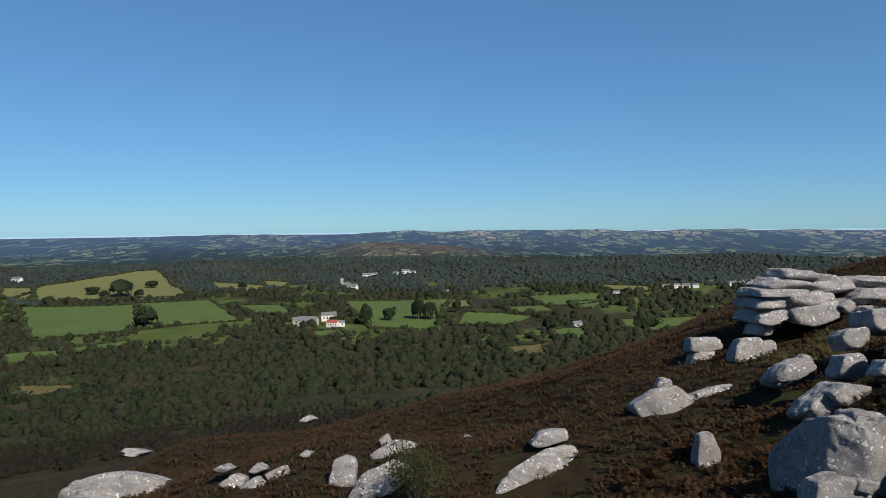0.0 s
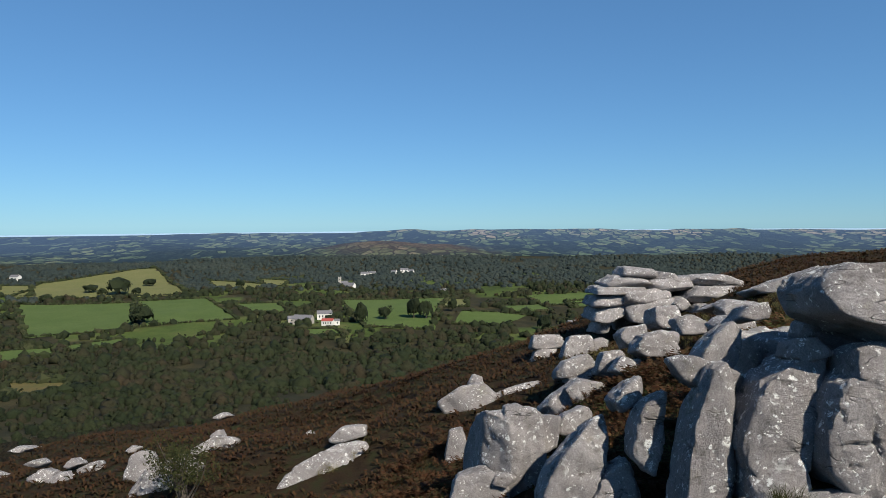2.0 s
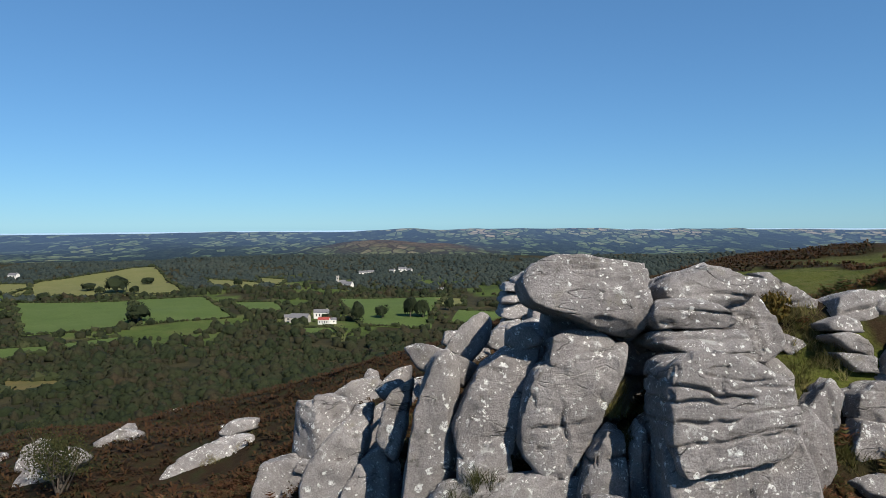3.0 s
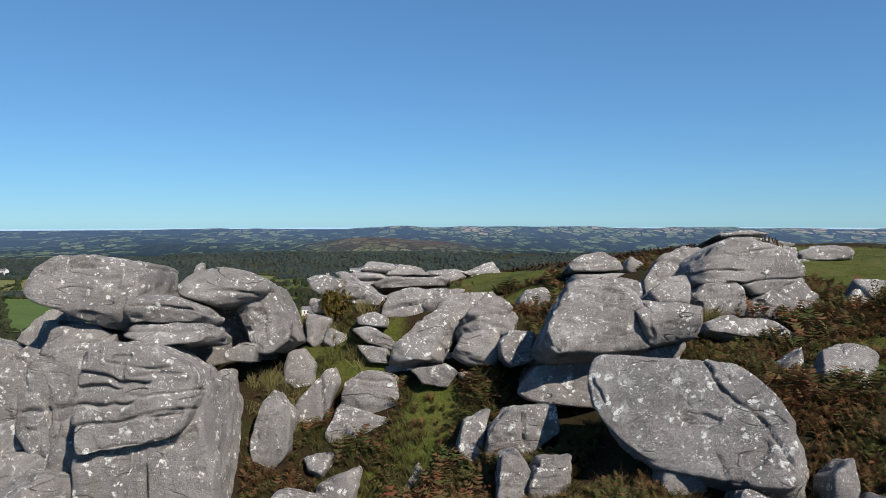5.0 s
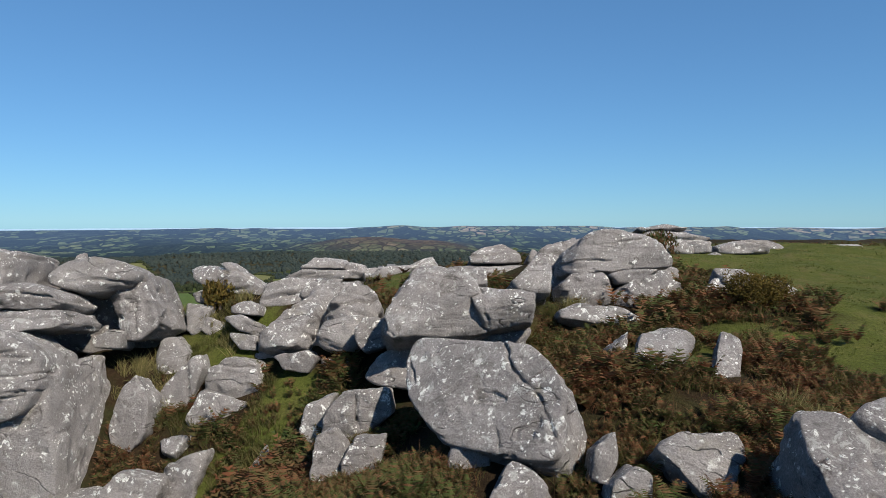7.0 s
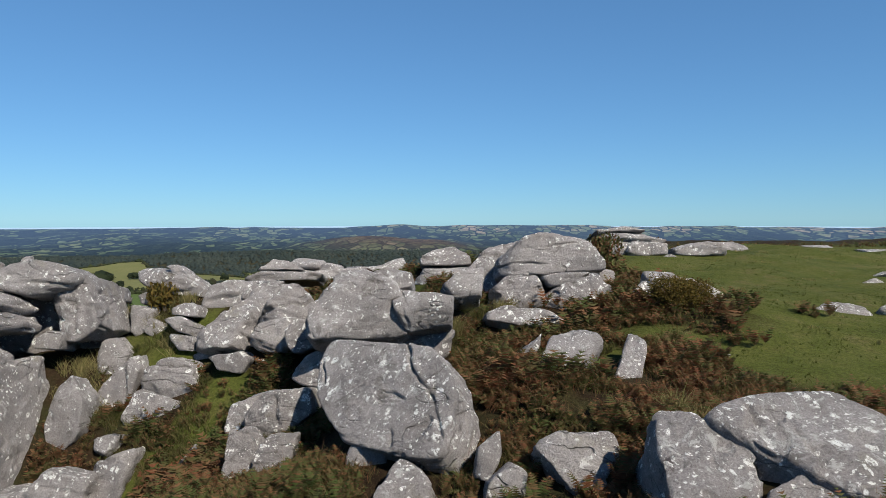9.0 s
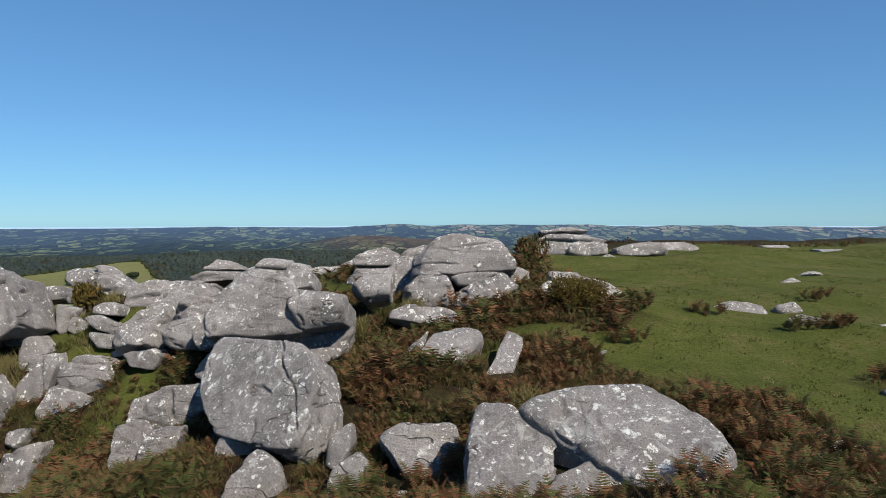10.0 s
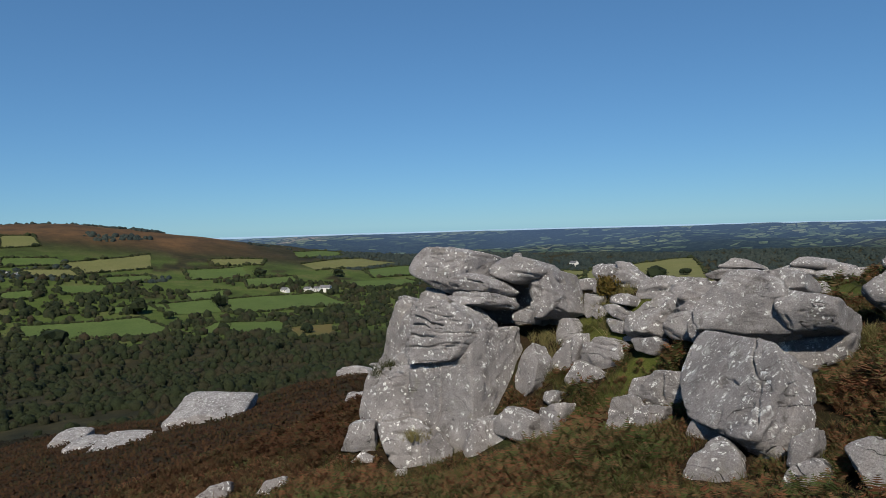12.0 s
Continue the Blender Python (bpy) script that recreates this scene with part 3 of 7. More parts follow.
rock(20.33, 14.63, 1.06, 1.48, 1.43, 0.81, 0, -12, look_of='tor', cuts=[(-155, 0, 1.25), (-72, 0, 0.66), (-37, 0, 0.63), (37, 0, 0.96), (82, 0, 0.97), (125, 0, 0.9), (172, 0, 0.87)], seed=310)
rock(20.11, 14.26, -0.14, 2.33, 1.71, 2.86, 0, -6, look_of='tor', cuts=[(-166, 0, 1.07), (-135, 0, 1.12), (-95, 0, 1.0), (-34, 0, 0.48), (-31, 0, 0.45), (-13, 0, 0.75), (104, 0, 0.73), (147, 0, 0.86), (169, 0, 0.9)], cracks=[(95, -0.17, -0.88, 0.29, 0.04), (12, -0.24, -0.3, 0.35, 0.05)], n=40, beds=0.8, seed=311)
rock(19.23, 15.32, 1.18, 0.85, 1, 0.58, 0, -12, look_of='tor', cuts=[(-136, 0, 1.03), (-67, 0, 0.74), (24, 0, 0.77), (101, 0, 0.9), (166, 0, 0.86)], seed=312)
rock(18.56, 15.17, -0.32, 2.15, 1.71, 3, 0, -6, look_of='tor', cuts=[(-150, 0, 1.03), (-25, 0, 0.49), (101, 0, 0.8), (114, 0, 0.67), (146, 0, 0.64)], n=40, beds=0.6, seed=313)
rock(17.96, 17.26, 0.9, 1.24, 1.43, 1.3, 0, -12, look_of='tor', cuts=[(-115, 0, 0.88), (-43, 0, 0.73), (-5, 0, 0.94), (52, 0, 1.13), (124, 0, 0.51), (142, 0, 0.48)], seed=314)
rock(17.26, 16.22, 0.38, 1.73, 1.29, 1.04, 0, -12, look_of='tor', cuts=[(-158, 0, 0.64), (-132, 0, 0.49), (-108, 0, 0.75), (-21, 0, 0.96), (39, 0, 0.73), (60, 0, 0.56), (118, 0, 1.16)], seed=315)
rock(16.95, 15.32, -2.31, 1.44, 1.29, 6.28, 0, -4, look_of='tor', cuts=[(-12, 0, 0.8), (68, 0, 1.19), (98, 0, 0.9), (122, 0, 0.71), (146, 0, 0.69), (172, 0, 0.85)], cracks=[(87, 0.38, -0.71, 0.5, 0.04)], n=36, beds=0.8, seed=316)
rock(17.51, 15.96, -0.85, 0.64, 1, 1.17, 0, -12, look_of='tor', cuts=[(-149, 0, 0.78), (-76, 0, 0.9), (-14, 0, 0.8), (69, 0, 1.03), (124, 0, 0.68)], seed=317)
rock(16.07, 16.78, -1.1, 0.94, 1.29, 2, 0, -12, look_of='tor', cuts=[(-114, 0, 0.87), (-29, 0, 0.58), (-19, 0, 0.61), (107, 0, 0.67), (135, 0, 0.63), (157, 0, 0.71)], cracks=[(100, 0.07, -0.98, 0.71, 0.04)], seed=318)
rock(15.9, 18.12, -0.48, 0.94, 1.43, 0.97, 0, -12, look_of='tor', cuts=[(-142, 0, 1.02), (-55, 0, 0.53), (113, 0, 0.54), (133, 0, 0.4)], seed=319)
rock(14.44, 17.8, -2.56, 1.88, 1.71, 3.14, 0, -12, look_of='tor', cuts=[(-163, 0, 1.07), (-68, 0, 0.62), (-42, 0, 0.49), (-28, 0, 0.6), (-11, 0, 0.79), (105, 0, 0.7), (123, 0, 0.46), (146, 0, 0.62)], cracks=[(92, 0.13, -0.67, 0.71, 0.03), (86, 0.68, 0.13, 0.87, 0.03)], seed=320)
rock(15.31, 17.33, -3.9, 1.61, 2, 3.79, 0, -12, look_of='tor', cuts=[(-173, 0, 0.97), (38, 0, 1.07), (104, 0, 0.83), (132, 0, 0.79)], seed=321)
rock(18.49, 13.88, -2.99, 3.16, 1.71, 2.74, 0, -12, look_of='tor', cuts=[(-83, 0, 0.88), (97, 0, 0.97), (145, 0, 1.12)], cracks=[(6, -0.04, -0.91, -0.06, 0.04)], seed=322)
rock(18.29, 14.88, -1.8, 1.3, 1.86, 1.71, 0, -12, look_of='tor', cuts=[(12, 0, 0.77), (100, 0, 0.88)], seed=323)
rock(20.56, 13.27, -2.46, 1.03, 1.29, 4.15, 0, -4, look_of='tor', cuts=[(-11, 0, 0.81), (85, 0, 1.02), (108, 0, 0.87), (130, 0, 0.88), (176, 0, 0.93)], cracks=[(92, 0.71, -0.84, 0.93, 0.05)], seed=324)
rock(21.24, 13.24, -2.34, 0.56, 1, 4.02, 0, -3, look_of='tor', cuts=[(3, 0, 0.96), (69, 0, 1.12), (106, 0, 0.83), (124, 0, 0.79), (174, 0, 0.89)], seed=325)
rock(21.72, 13.13, -2.49, 0.46, 0.86, 3.68, 0, -3, look_of='tor', cuts=[(-177, 0, 0.95), (58, 0, 0.74), (80, 0, 0.81)], seed=326)
rock(23.37, 17.43, -2.4, 2.95, 2.14, 5.36, 0, 0, look_of='tor', cuts=[(-74, 0, 0.7), (8, 0, 0.93)], seed=327)
rock(20.42, 17.77, -1.98, 3.01, 2.29, 5.89, 0, 0, look_of='tor', cuts=[(3, 0, 0.96), (176, 0, 0.93)], seed=328)
rock(26.64, 18.32, -0.17, 3.09, 2.29, 2.65, 0, -5, look_of='tor', cuts=[(-97, 0, 0.87), (36, 0, 0.95), (172, 0, 1.03)], seed=329)
rock(21.95, 16.86, 1.13, 3.92, 1.43, 1.97, 0, 0, look_of='tor', cuts=[(6, 0, 0.88), (98, 0, 0.89)], seed=330)
# slabs across the gully
rock(26.22, 18.14, 1.95, 2.29, 1.43, 0.92, 0, -5, look_of='tor', cuts=[(-159, 0, 0.67), (-129, 0, 0.58), (-103, 0, 0.77), (-10, 0, 1.06), (40, 0, 0.5), (60, 0, 0.54), (125, 0, 1.18)], beds=3, seed=331)
rock(26.64, 18.25, 1.95, 1.65, 1, 1.12, 0, -5, look_of='tor', cuts=[(-137, 0, 0.08), (-21, 0, 1.14), (42, 0, 0.36), (45, 0, 0.37), (97, 0, 1.05)], seed=332)
rock(25.69, 17.76, 1.48, 0.89, 0.86, 0.48, 0, -12, look_of='tor', cuts=[(-165, 0, 0.88), (-101, 0, 0.84), (-9, 0, 0.92), (61, 0, 0.87), (125, 0, 0.83)], seed=333)
rock(25.64, 17.2, 0.86, 0.71, 0.86, 0.9, 0, -12, look_of='tor', cuts=[(-119, 0, 1.05), (-68, 0, 0.8), (-16, 0, 0.69)], seed=334)
rock(26.19, 16.86, 0.7, 0.76, 0.71, 0.62, 0, -12, look_of='tor', cuts=[(-128, 0, 0.8), (-101, 0, 0.8), (10, 0, 0.81), (66, 0, 0.66), (163, 0, 0.89)], seat=1, seed=335)
rock(27.17, 16.59, 1.27, 0.87, 1.14, 0.45, 0, -12, look_of='tor', cuts=[(-161, 0, 0.91), (-102, 0, 0.79), (49, 0, 0.84), (128, 0, 0.7)], seed=336)
rock(27.3, 16.23, 0.81, 1.15, 1.14, 0.64, 0, -12, look_of='tor', cuts=[(-147, 0, 0.46), (-117, 0, 0.5), (-10, 0, 1.01), (48, 0, 0.55), (112, 0, 1.04)], seed=337)
rock(27.21, 16.02, 0.43, 0.91, 1.14, 0.54, 0, -12, look_of='tor', cuts=[(-152, 0, 0.4), (-105, 0, 0.71), (74, 0, 0.69)], seat=1, seed=338)
rock(28.26, 17.66, 1.45, 1.61, 1.71, 1.12, 0, -12, look_of='tor', cuts=[(-95, 0, 0.99), (-26, 0, 0.45), (119, 0, 0.9), (167, 0, 0.91)], cracks=[(110, 0.14, -0.85, 0.65, 0.06)], beds=3, seed=339)
rock(29.13, 17.55, 1.62, 1.3, 1.43, 0.88, 0, -12, look_of='tor', cuts=[(-153, 0, 1.01), (-48, 0, 0.34), (-29, 0, 0.49), (79, 0, 0.95), (146, 0, 0.68)], seed=340)
rock(28.62, 16.1, 0.71, 1.9, 2, 1.6, 0, -30, look_of='tor', cuts=[(-123, 0, 1.19), (-20, 0, 0.82), (35, 0, 1.02), (136, 0, 0.32), (156, 0, 0.6)], cracks=[(148, 0.05, -0.32, 1.1, 0.04)], n=36, seed=341)
rock(29.6, 16.54, 1.45, 1.57, 1.43, 1.08, 0, -25, look_of='tor', cuts=[(-127, 0, 1.04), (-51, 0, 0.53), (-28, 0, 0.42), (106, 0, 0.7), (161, 0, 0.77)], seed=342)
rock(30.28, 15.81, 1.4, 1.6, 1.86, 1.17, 0, -25, look_of='tor', cuts=[(-147, 0, 1.23), (-19, 0, 1.04), (21, 0, 0.83), (51, 0, 0.84), (147, 0, 0.46)], cracks=[(112, -0.2, -1.06, 0.82, 0.05)], seat=0, seed=343)
rock(29.99, 15.27, 0.74, 1.26, 1.57, 0.91, 0, -12, look_of='tor', cuts=[(-128, 0, 0.98), (-16, 0, 0.96), (8, 0, 0.99), (102, 0, 0.79), (159, 0, 0.76)], seed=344)
rock(30.98, 14.5, 0.84, 0.9, 1.29, 0.88, 0, -12, look_of='tor', cuts=[(-134, 0, 1.04), (-70, 0, 0.79), (-7, 0, 0.89), (81, 0, 0.92), (137, 0, 1.01)], seed=345)
rock(28.9, 15.02, 0.07, 1.16, 1.14, 0.59, 0, -12, look_of='tor', cuts=[(-156, 0, 0.72), (-103, 0, 0.84), (-17, 0, 0.86), (35, 0, 1.01), (109, 0, 0.78)], seat=1, seed=346)
rock(29.99, 15.16, -0, 1.08, 1.14, 0.26, 0, -12, look_of='tor', cuts=[(-172, 0, 0.85), (-107, 0, 0.75), (-8, 0, 0.86)], seat=1, seed=347)
rock(29.67, 16.49, 0.2, 3.79, 2.29, 1.37, 0, 0, look_of='tor', cuts=[(-84, 0, 0.89), (114, 0, 0.51)], seed=348)
rock(32.48, 13.61, 1.58, 2.43, 2.57, 1.88, 0, -22, look_of='tor', cuts=[(-142, 0, 1.19), (-83, 0, 0.9), (-71, 0, 0.95), (12, 0, 0.85), (56, 0, 0.88), (109, 0, 0.92), (145, 0, 0.75), (159, 0, 0.71)], cracks=[(82, 0.58, -0.39, 0.62, 0.03)], n=56, beds=0.3, seed=349)
rock(33.93, 13.43, 1.61, 1.53, 2.43, 1.1, 0, -16, look_of='tor', cuts=[(-161, 0, 0.63), (-78, 0, 0.91), (73, 0, 0.69), (74, 0, 0.69)], cracks=[(4, -0.39, -0.68, 0.93, 0.04)], n=36, beds=0.5, seed=350)
rock(33.12, 14.1, 2.24, 1.25, 1.43, 0.58, 0, -20, look_of='tor', cuts=[(-143, 0, 0.54), (-73, 0, 0.98), (83, 0, 0.96), (129, 0, 0.96)], seed=351)
rock(32.84, 13.99, 0.33, 3.83, 2.14, 1.55, 0, -12, look_of='tor', cuts=[(-150, 0, 1.13), (-106, 0, 0.96), (-39, 0, 0.64), (-3, 0, 0.95), (105, 0, 0.71), (136, 0, 0.72), (165, 0, 0.83)], seat=1, n=36, seed=352)
rock(35.07, 16.12, 1.99, 1.24, 1.43, 1.12, 0, -20, look_of='tor', cuts=[(-131, 0, 0.83), (-69, 0, 0.89), (-7, 0, 0.87), (108, 0, 0.63), (132, 0, 0.5)], seed=353)
rock(36.27, 19.41, 1.8, 2.31, 2.57, 2.38, 0, -35, look_of='tor', cuts=[(-168, 0, 1.05), (-85, 0, 0.92), (-26, 0, 0.46), (104, 0, 0.74), (116, 0, 0.58), (144, 0, 0.61)], seed=354)
# the leaning slab
rock(33.49, 9.77, 0.42, 3.91, 1.07, 2.15, -38, -40, look_of='slab', cuts=[(-162, 0, 0.82), (-150, 0, 0.75), (-130, 0, 0.81), (-44, 0, 1.29), (5, 0, 0.93), (21, 0, 0.85), (35, 0, 0.89), (99, 0, 0.93), (167, 0, 1.07)], cracks=[(28, -0.64, -0.67, -0.27, 0.025), (29, -0.02, 0.76, 1.15, 0.025), (34, 0.08, -0.3, -0.03, 0.01), (24, 0.44, -0.77, -0.24, 0.035), (41, 0.5, -0.18, 0.53, 0.037), (24, 0.63, 0.29, 0.88, 0.025), (82, -0.91, -0.26, 0.21, 0.01)], n=80, beds=0, facets=0, rough=0.01, edge=26, seed=355)
rock(33.11, 9.1, -0.5, 0.76, 0.86, 0.7, 0, -12, look_of='', cuts=[(-136, 0, 0.76), (-54, 0, 0.76), (6, 0, 0.97), (54, 0, 0.94), (102, 0, 0.94), (164, 0, 0.94)], seed=356)
# rocks on the gully floor
rock(25.32, 16, -0.08, 0.85, 1, 1.3, 0, -12, look_of='', cuts=[(-136, 0, 0.87), (-69, 0, 0.84), (-5, 0, 0.97), (54, 0, 0.81), (111, 0, 0.94), (166, 0, 0.92)], seed=357)
rock(25.91, 15.09, -0.65, 1.13, 1, 1.78, 0, -12, look_of='', cuts=[(-166, 0, 1.04), (-123, 0, 1.06), (-97, 0, 0.98), (-29, 0, 0.56), (46, 0, 1.17), (124, 0, 0.46), (137, 0, 0.54)], cracks=[(16, 0.32, -0.59, 0.56, 0.05)], beds=0.5, seed=358)
rock(27.28, 15.04, -0.53, 1.49, 1.29, 1.38, 0, -12, look_of='', cuts=[(-120, 0, 0.68), (-113, 0, 0.66), (-22, 0, 1.01), (7, 0, 0.97), (72, 0, 0.97), (114, 0, 0.88), (166, 0, 0.92)], n=30, seed=359)
rock(27.04, 14.55, -1.3, 1.55, 1.29, 1.49, 0, -12, look_of='', cuts=[(-140, 0, 0.78), (-66, 0, 0.84), (-42, 0, 0.69), (-11, 0, 0.89), (72, 0, 0.77), (158, 0, 0.92)], n=30, beds=0.5, seed=360)
rock(25.07, 13.9, -1.24, 0.95, 1, 2.3, 0, -12, look_of='', cuts=[(-162, 0, 0.96), (-63, 0, 0.58), (-7, 0, 0.94), (62, 0, 0.91), (109, 0, 0.92), (150, 0, 0.85)], n=30, beds=0.4, seed=361)
rock(26.25, 13.49, -1.76, 0.88, 0.86, 0.64, 0, -45, look_of='', cuts=[(-157, 0, 0.7), (-114, 0, 0.8), (-20, 0, 0.6), (102, 0, 0.76)], seed=362)
rock(26.74, 12.64, -2.28, 1.03, 1, 1.53, 0, -12, look_of='', cuts=[(-172, 0, 1.05), (-83, 0, 0.87), (-16, 0, 0.76), (-10, 0, 0.81), (103, 0, 0.75), (108, 0, 0.74), (166, 0, 0.87)], seed=363)
rock(28.45, 12.8, -2.12, 1.07, 0.86, 1.37, 0, -25, look_of='', cuts=[(-93, 0, 0.94), (6, 0, 0.89), (37, 0, 0.77), (147, 0, 0.37)], beds=0.3, seed=364)
rock(25.77, 12.15, -2.24, 1.4, 1.14, 0.93, 0, -12, look_of='', cuts=[(-166, 0, 1.02), (69, 0, 0.87), (146, 0, 0.71)], seed=365)
rock(29.81, 12.79, -0.85, 0.77, 1, 1.24, 0, -12, look_of='', cuts=[(-123, 0, 0.79), (-25, 0, 0.5), (-24, 0, 0.5), (104, 0, 0.73), (155, 0, 0.78)], seed=366)
rock(30.79, 12.33, -0.61, 1.55, 1.29, 1.21, 0, -12, look_of='', cuts=[(-100, 0, 1.01), (-44, 0, 0.59), (9, 0, 1.01), (96, 0, 0.91), (144, 0, 0.81), (171, 0, 0.86)], cracks=[(6, 0.13, -0.73, 0.3, 0.05)], n=32, beds=0.6, seed=367)
rock(30.46, 10.56, -1.01, 0.71, 1.14, 1.33, 0, -12, look_of='', cuts=[(-125, 0, 0.88), (-66, 0, 0.87), (-5, 0, 0.97), (54, 0, 0.85), (108, 0, 0.93), (165, 0, 0.87)], n=30, seed=368)
rock(31.14, 10.51, -0.93, 0.85, 1, 0.96, 0, -12, look_of='', cuts=[(-175, 0, 1.0), (-83, 0, 0.89), (-14, 0, 0.72), (96, 0, 0.9), (149, 0, 0.83)], n=28, seed=369)
rock(32.13, 20.15, 1.4, 1.09, 1.14, 0.84, 0, -12, look_of='', cuts=[(-162, 0, 1.0), (-95, 0, 0.96), (-32, 0, 0.88), (21, 0, 0.92), (106, 0, 0.8), (154, 0, 0.82)], seed=370)
rock(27.75, 26.62, 1.84, 1.82, 2.29, 0.52, 0, -12, look_of='tor', cuts=[(19, 0, 0.62), (51, 0, 0.56), (162, 0, 0.64)], beds=3, seed=371)
rock(27.86, 26.44, 1.33, 3.1, 2.57, 0.6, 0, -12, look_of='tor', cuts=[(-165, 0, 1.05), (-75, 0, 0.75), (-7, 0, 0.91), (77, 0, 0.89), (155, 0, 0.77)], beds=3, seed=372)
rock(30.88, 39.27, 0.77, 3.47, 3.57, 1.35, 0, -12, look_of='tor', cuts=[(-97, 0, 0.97), (-51, 0, 0.9), (13, 0, 0.89), (136, 0, 0.21), (138, 0, 0.19)], beds=3, seed=373)
rock(29.56, 38.27, 0.46, 3.28, 2.86, 0.99, 0, -12, look_of='tor', cuts=[(-159, 0, 1.1), (-82, 0, 0.88), (-14, 0, 0.77), (80, 0, 1.02), (141, 0, 0.48)], seed=374)
rock(36.21, 23.23, 2.23, 0.72, 1, 0.8, 0, -12, look_of='', cuts=[(-114, 0, 0.59), (-10, 0, 0.94), (60, 0, 0.73), (148, 0, 0.75)], seed=375)
# peak of the tor
rock(34.67, 23.22, 2.37, 1.93, 2, 0.77, 0, -12, look_of='cap', cuts=[(-164, 0, 1.08), (-85, 0, 0.92), (5, 0, 0.92), (35, 0, 0.78), (120, 0, 0.74), (158, 0, 0.77)], cracks=[(101, -0.05, -0.92, 0.81, 0.05)], beds=2, seed=376)
rock(34.87, 22.6, 1.65, 2.75, 2.29, 0.85, 0, -12, look_of='tor', cuts=[(-99, 0, 0.89), (-15, 0, 0.85), (33, 0, 1.09), (98, 0, 0.9), (170, 0, 0.86)], seed=377)
rock(36.17, 20.16, 1.74, 2.65, 2.29, 2.88, 0, -35, look_of='tor', cuts=[(-117, 0, 0.96), (-34, 0, 0.43), (-29, 0, 0.4), (113, 0, 0.53), (130, 0, 0.26), (133, 0, 0.27)], seed=378)
rock(37.79, 18.08, 2.63, 3.16, 2.71, 1.36, 0, -12, look_of='cap', cuts=[(-126, 0, 1.3), (-80, 0, 0.84), (-76, 0, 0.84), (17, 0, 0.91), (80, 0, 0.98), (121, 0, 0.86), (152, 0, 0.8), (177, 0, 0.95)], cracks=[(94, -0.39, -0.98, -0.21, 0.03), (102, 0.32, -0.12, 0.87, 0.02)], n=52, beds=1.2, seed=379)
rock(42.71, 30.25, 2.45, 4.33, 4.29, 1.15, 0, -12, look_of='tor', cuts=[(-170, 0, 1.04), (34, 0, 1.0), (82, 0, 0.97), (147, 0, 0.66)], cracks=[(80, 0.18, -0.43, 0.93, 0.1)], beds=3, seat=1, seed=380)
rock(43, 30.88, 3.07, 2.54, 3.71, 0.41, 0, -12, look_of='tor', cuts=[(-111, 0, 0.66), (-14, 0, 0.96), (49, 0, 0.7), (146, 0, 0.64)], beds=3, seed=381)
rock(43.57, 28.96, 2.39, 1.2, 1.71, 0.87, 0, -12, look_of='tor', cuts=[(-141, 0, 0.91), (-75, 0, 0.87), (77, 0, 0.9), (150, 0, 0.76)], seed=382)
rock(46.85, 30.16, 2.3, 2.5, 2.57, 0.73, 0, -12, look_of='turf', cuts=[(-99, 0, 0.99), (-71, 0, 0.93), (6, 0, 0.93), (56, 0, 0.83), (124, 0, 0.83)], beds=3, seed=383)
rock(44.68, 27.65, 2.08, 1.11, 1.29, 0.41, 0, -12, look_of='turf', cuts=[(-123, 0, 0.85), (-46, 0, 0.7), (44, 0, 0.71), (143, 0, 0.58)], seed=384)
rock(36.67, 16.93, 1.61, 1.64, 2, 1.05, 0, -12, look_of='tor', cuts=[(-108, 0, 1.05), (-73, 0, 0.86), (-9, 0, 0.98), (18, 0, 0.96), (142, 0, 0.86), (171, 0, 0.86)], n=36, beds=0.5, seed=385)
rock(38.46, 16.95, 1.64, 2.08, 2, 1.22, 0, -12, look_of='tor', cuts=[(-123, 0, 1.16), (-59, 0, 1.03), (5, 0, 0.95), (36, 0, 0.9), (121, 0, 0.65), (138, 0, 0.65), (171, 0, 0.87)], cracks=[(75, -0.32, -0.59, 0.93, 0.03)], seat=1, n=36, beds=0.8, seed=386)
rock(38.09, 16.79, 2.12, 1.47, 1.29, 0.46, 0, -12, look_of='tor', cuts=[(-161, 0, 0.9), (-76, 0, 0.82), (-24, 0, 0.51), (101, 0, 0.78), (124, 0, 0.68)], seed=387)
rock(36.87, 14.98, 1.06, 2.34, 1.57, 0.65, 0, -30, look_of='tor', cuts=[(-141, 0, 0.9), (-101, 0, 0.84), (-32, 0, 1.12), (34, 0, 0.53), (66, 0, 0.64), (138, 0, 1.15)], seat=1, n=30, seed=388)
rock(37.97, 18.91, 1.24, 4.16, 2.29, 2.13, 0, 0, look_of='tor', cuts=[(-166, 0, 1.05), (-50, 0, 0.89), (6, 0, 0.96), (95, 0, 0.91), (172, 0, 0.94)], seed=389)
rock(37.3, 11.51, 0.73, 1.4, 1.29, 1.55, 0, -52, look_of='', cuts=[(-137, 0, 1.05), (-56, 0, 0.55), (-43, 0, 0.51), (13, 0, 1.04), (74, 0, 0.99), (126, 0, 0.76), (158, 0, 0.75)], n=32, beds=0.4, seed=390)
rock(36.5, 12.13, 1.02, 0.54, 0.71, 0.63, 0, -12, look_of='', cuts=[(-129, 0, 0.98), (-45, 0, 0.49), (-15, 0, 0.7), (126, 0, 0.22)], seed=391)
rock(38.4, 10.94, 0.53, 0.95, 1, 1.97, 0, -50, look_of='', cuts=[(-165, 0, 1.08), (-95, 0, 1.02), (-39, 0, 0.45), (-32, 0, 0.46), (68, 0, 1.07), (136, 0, 0.41)], n=28, seed=392)
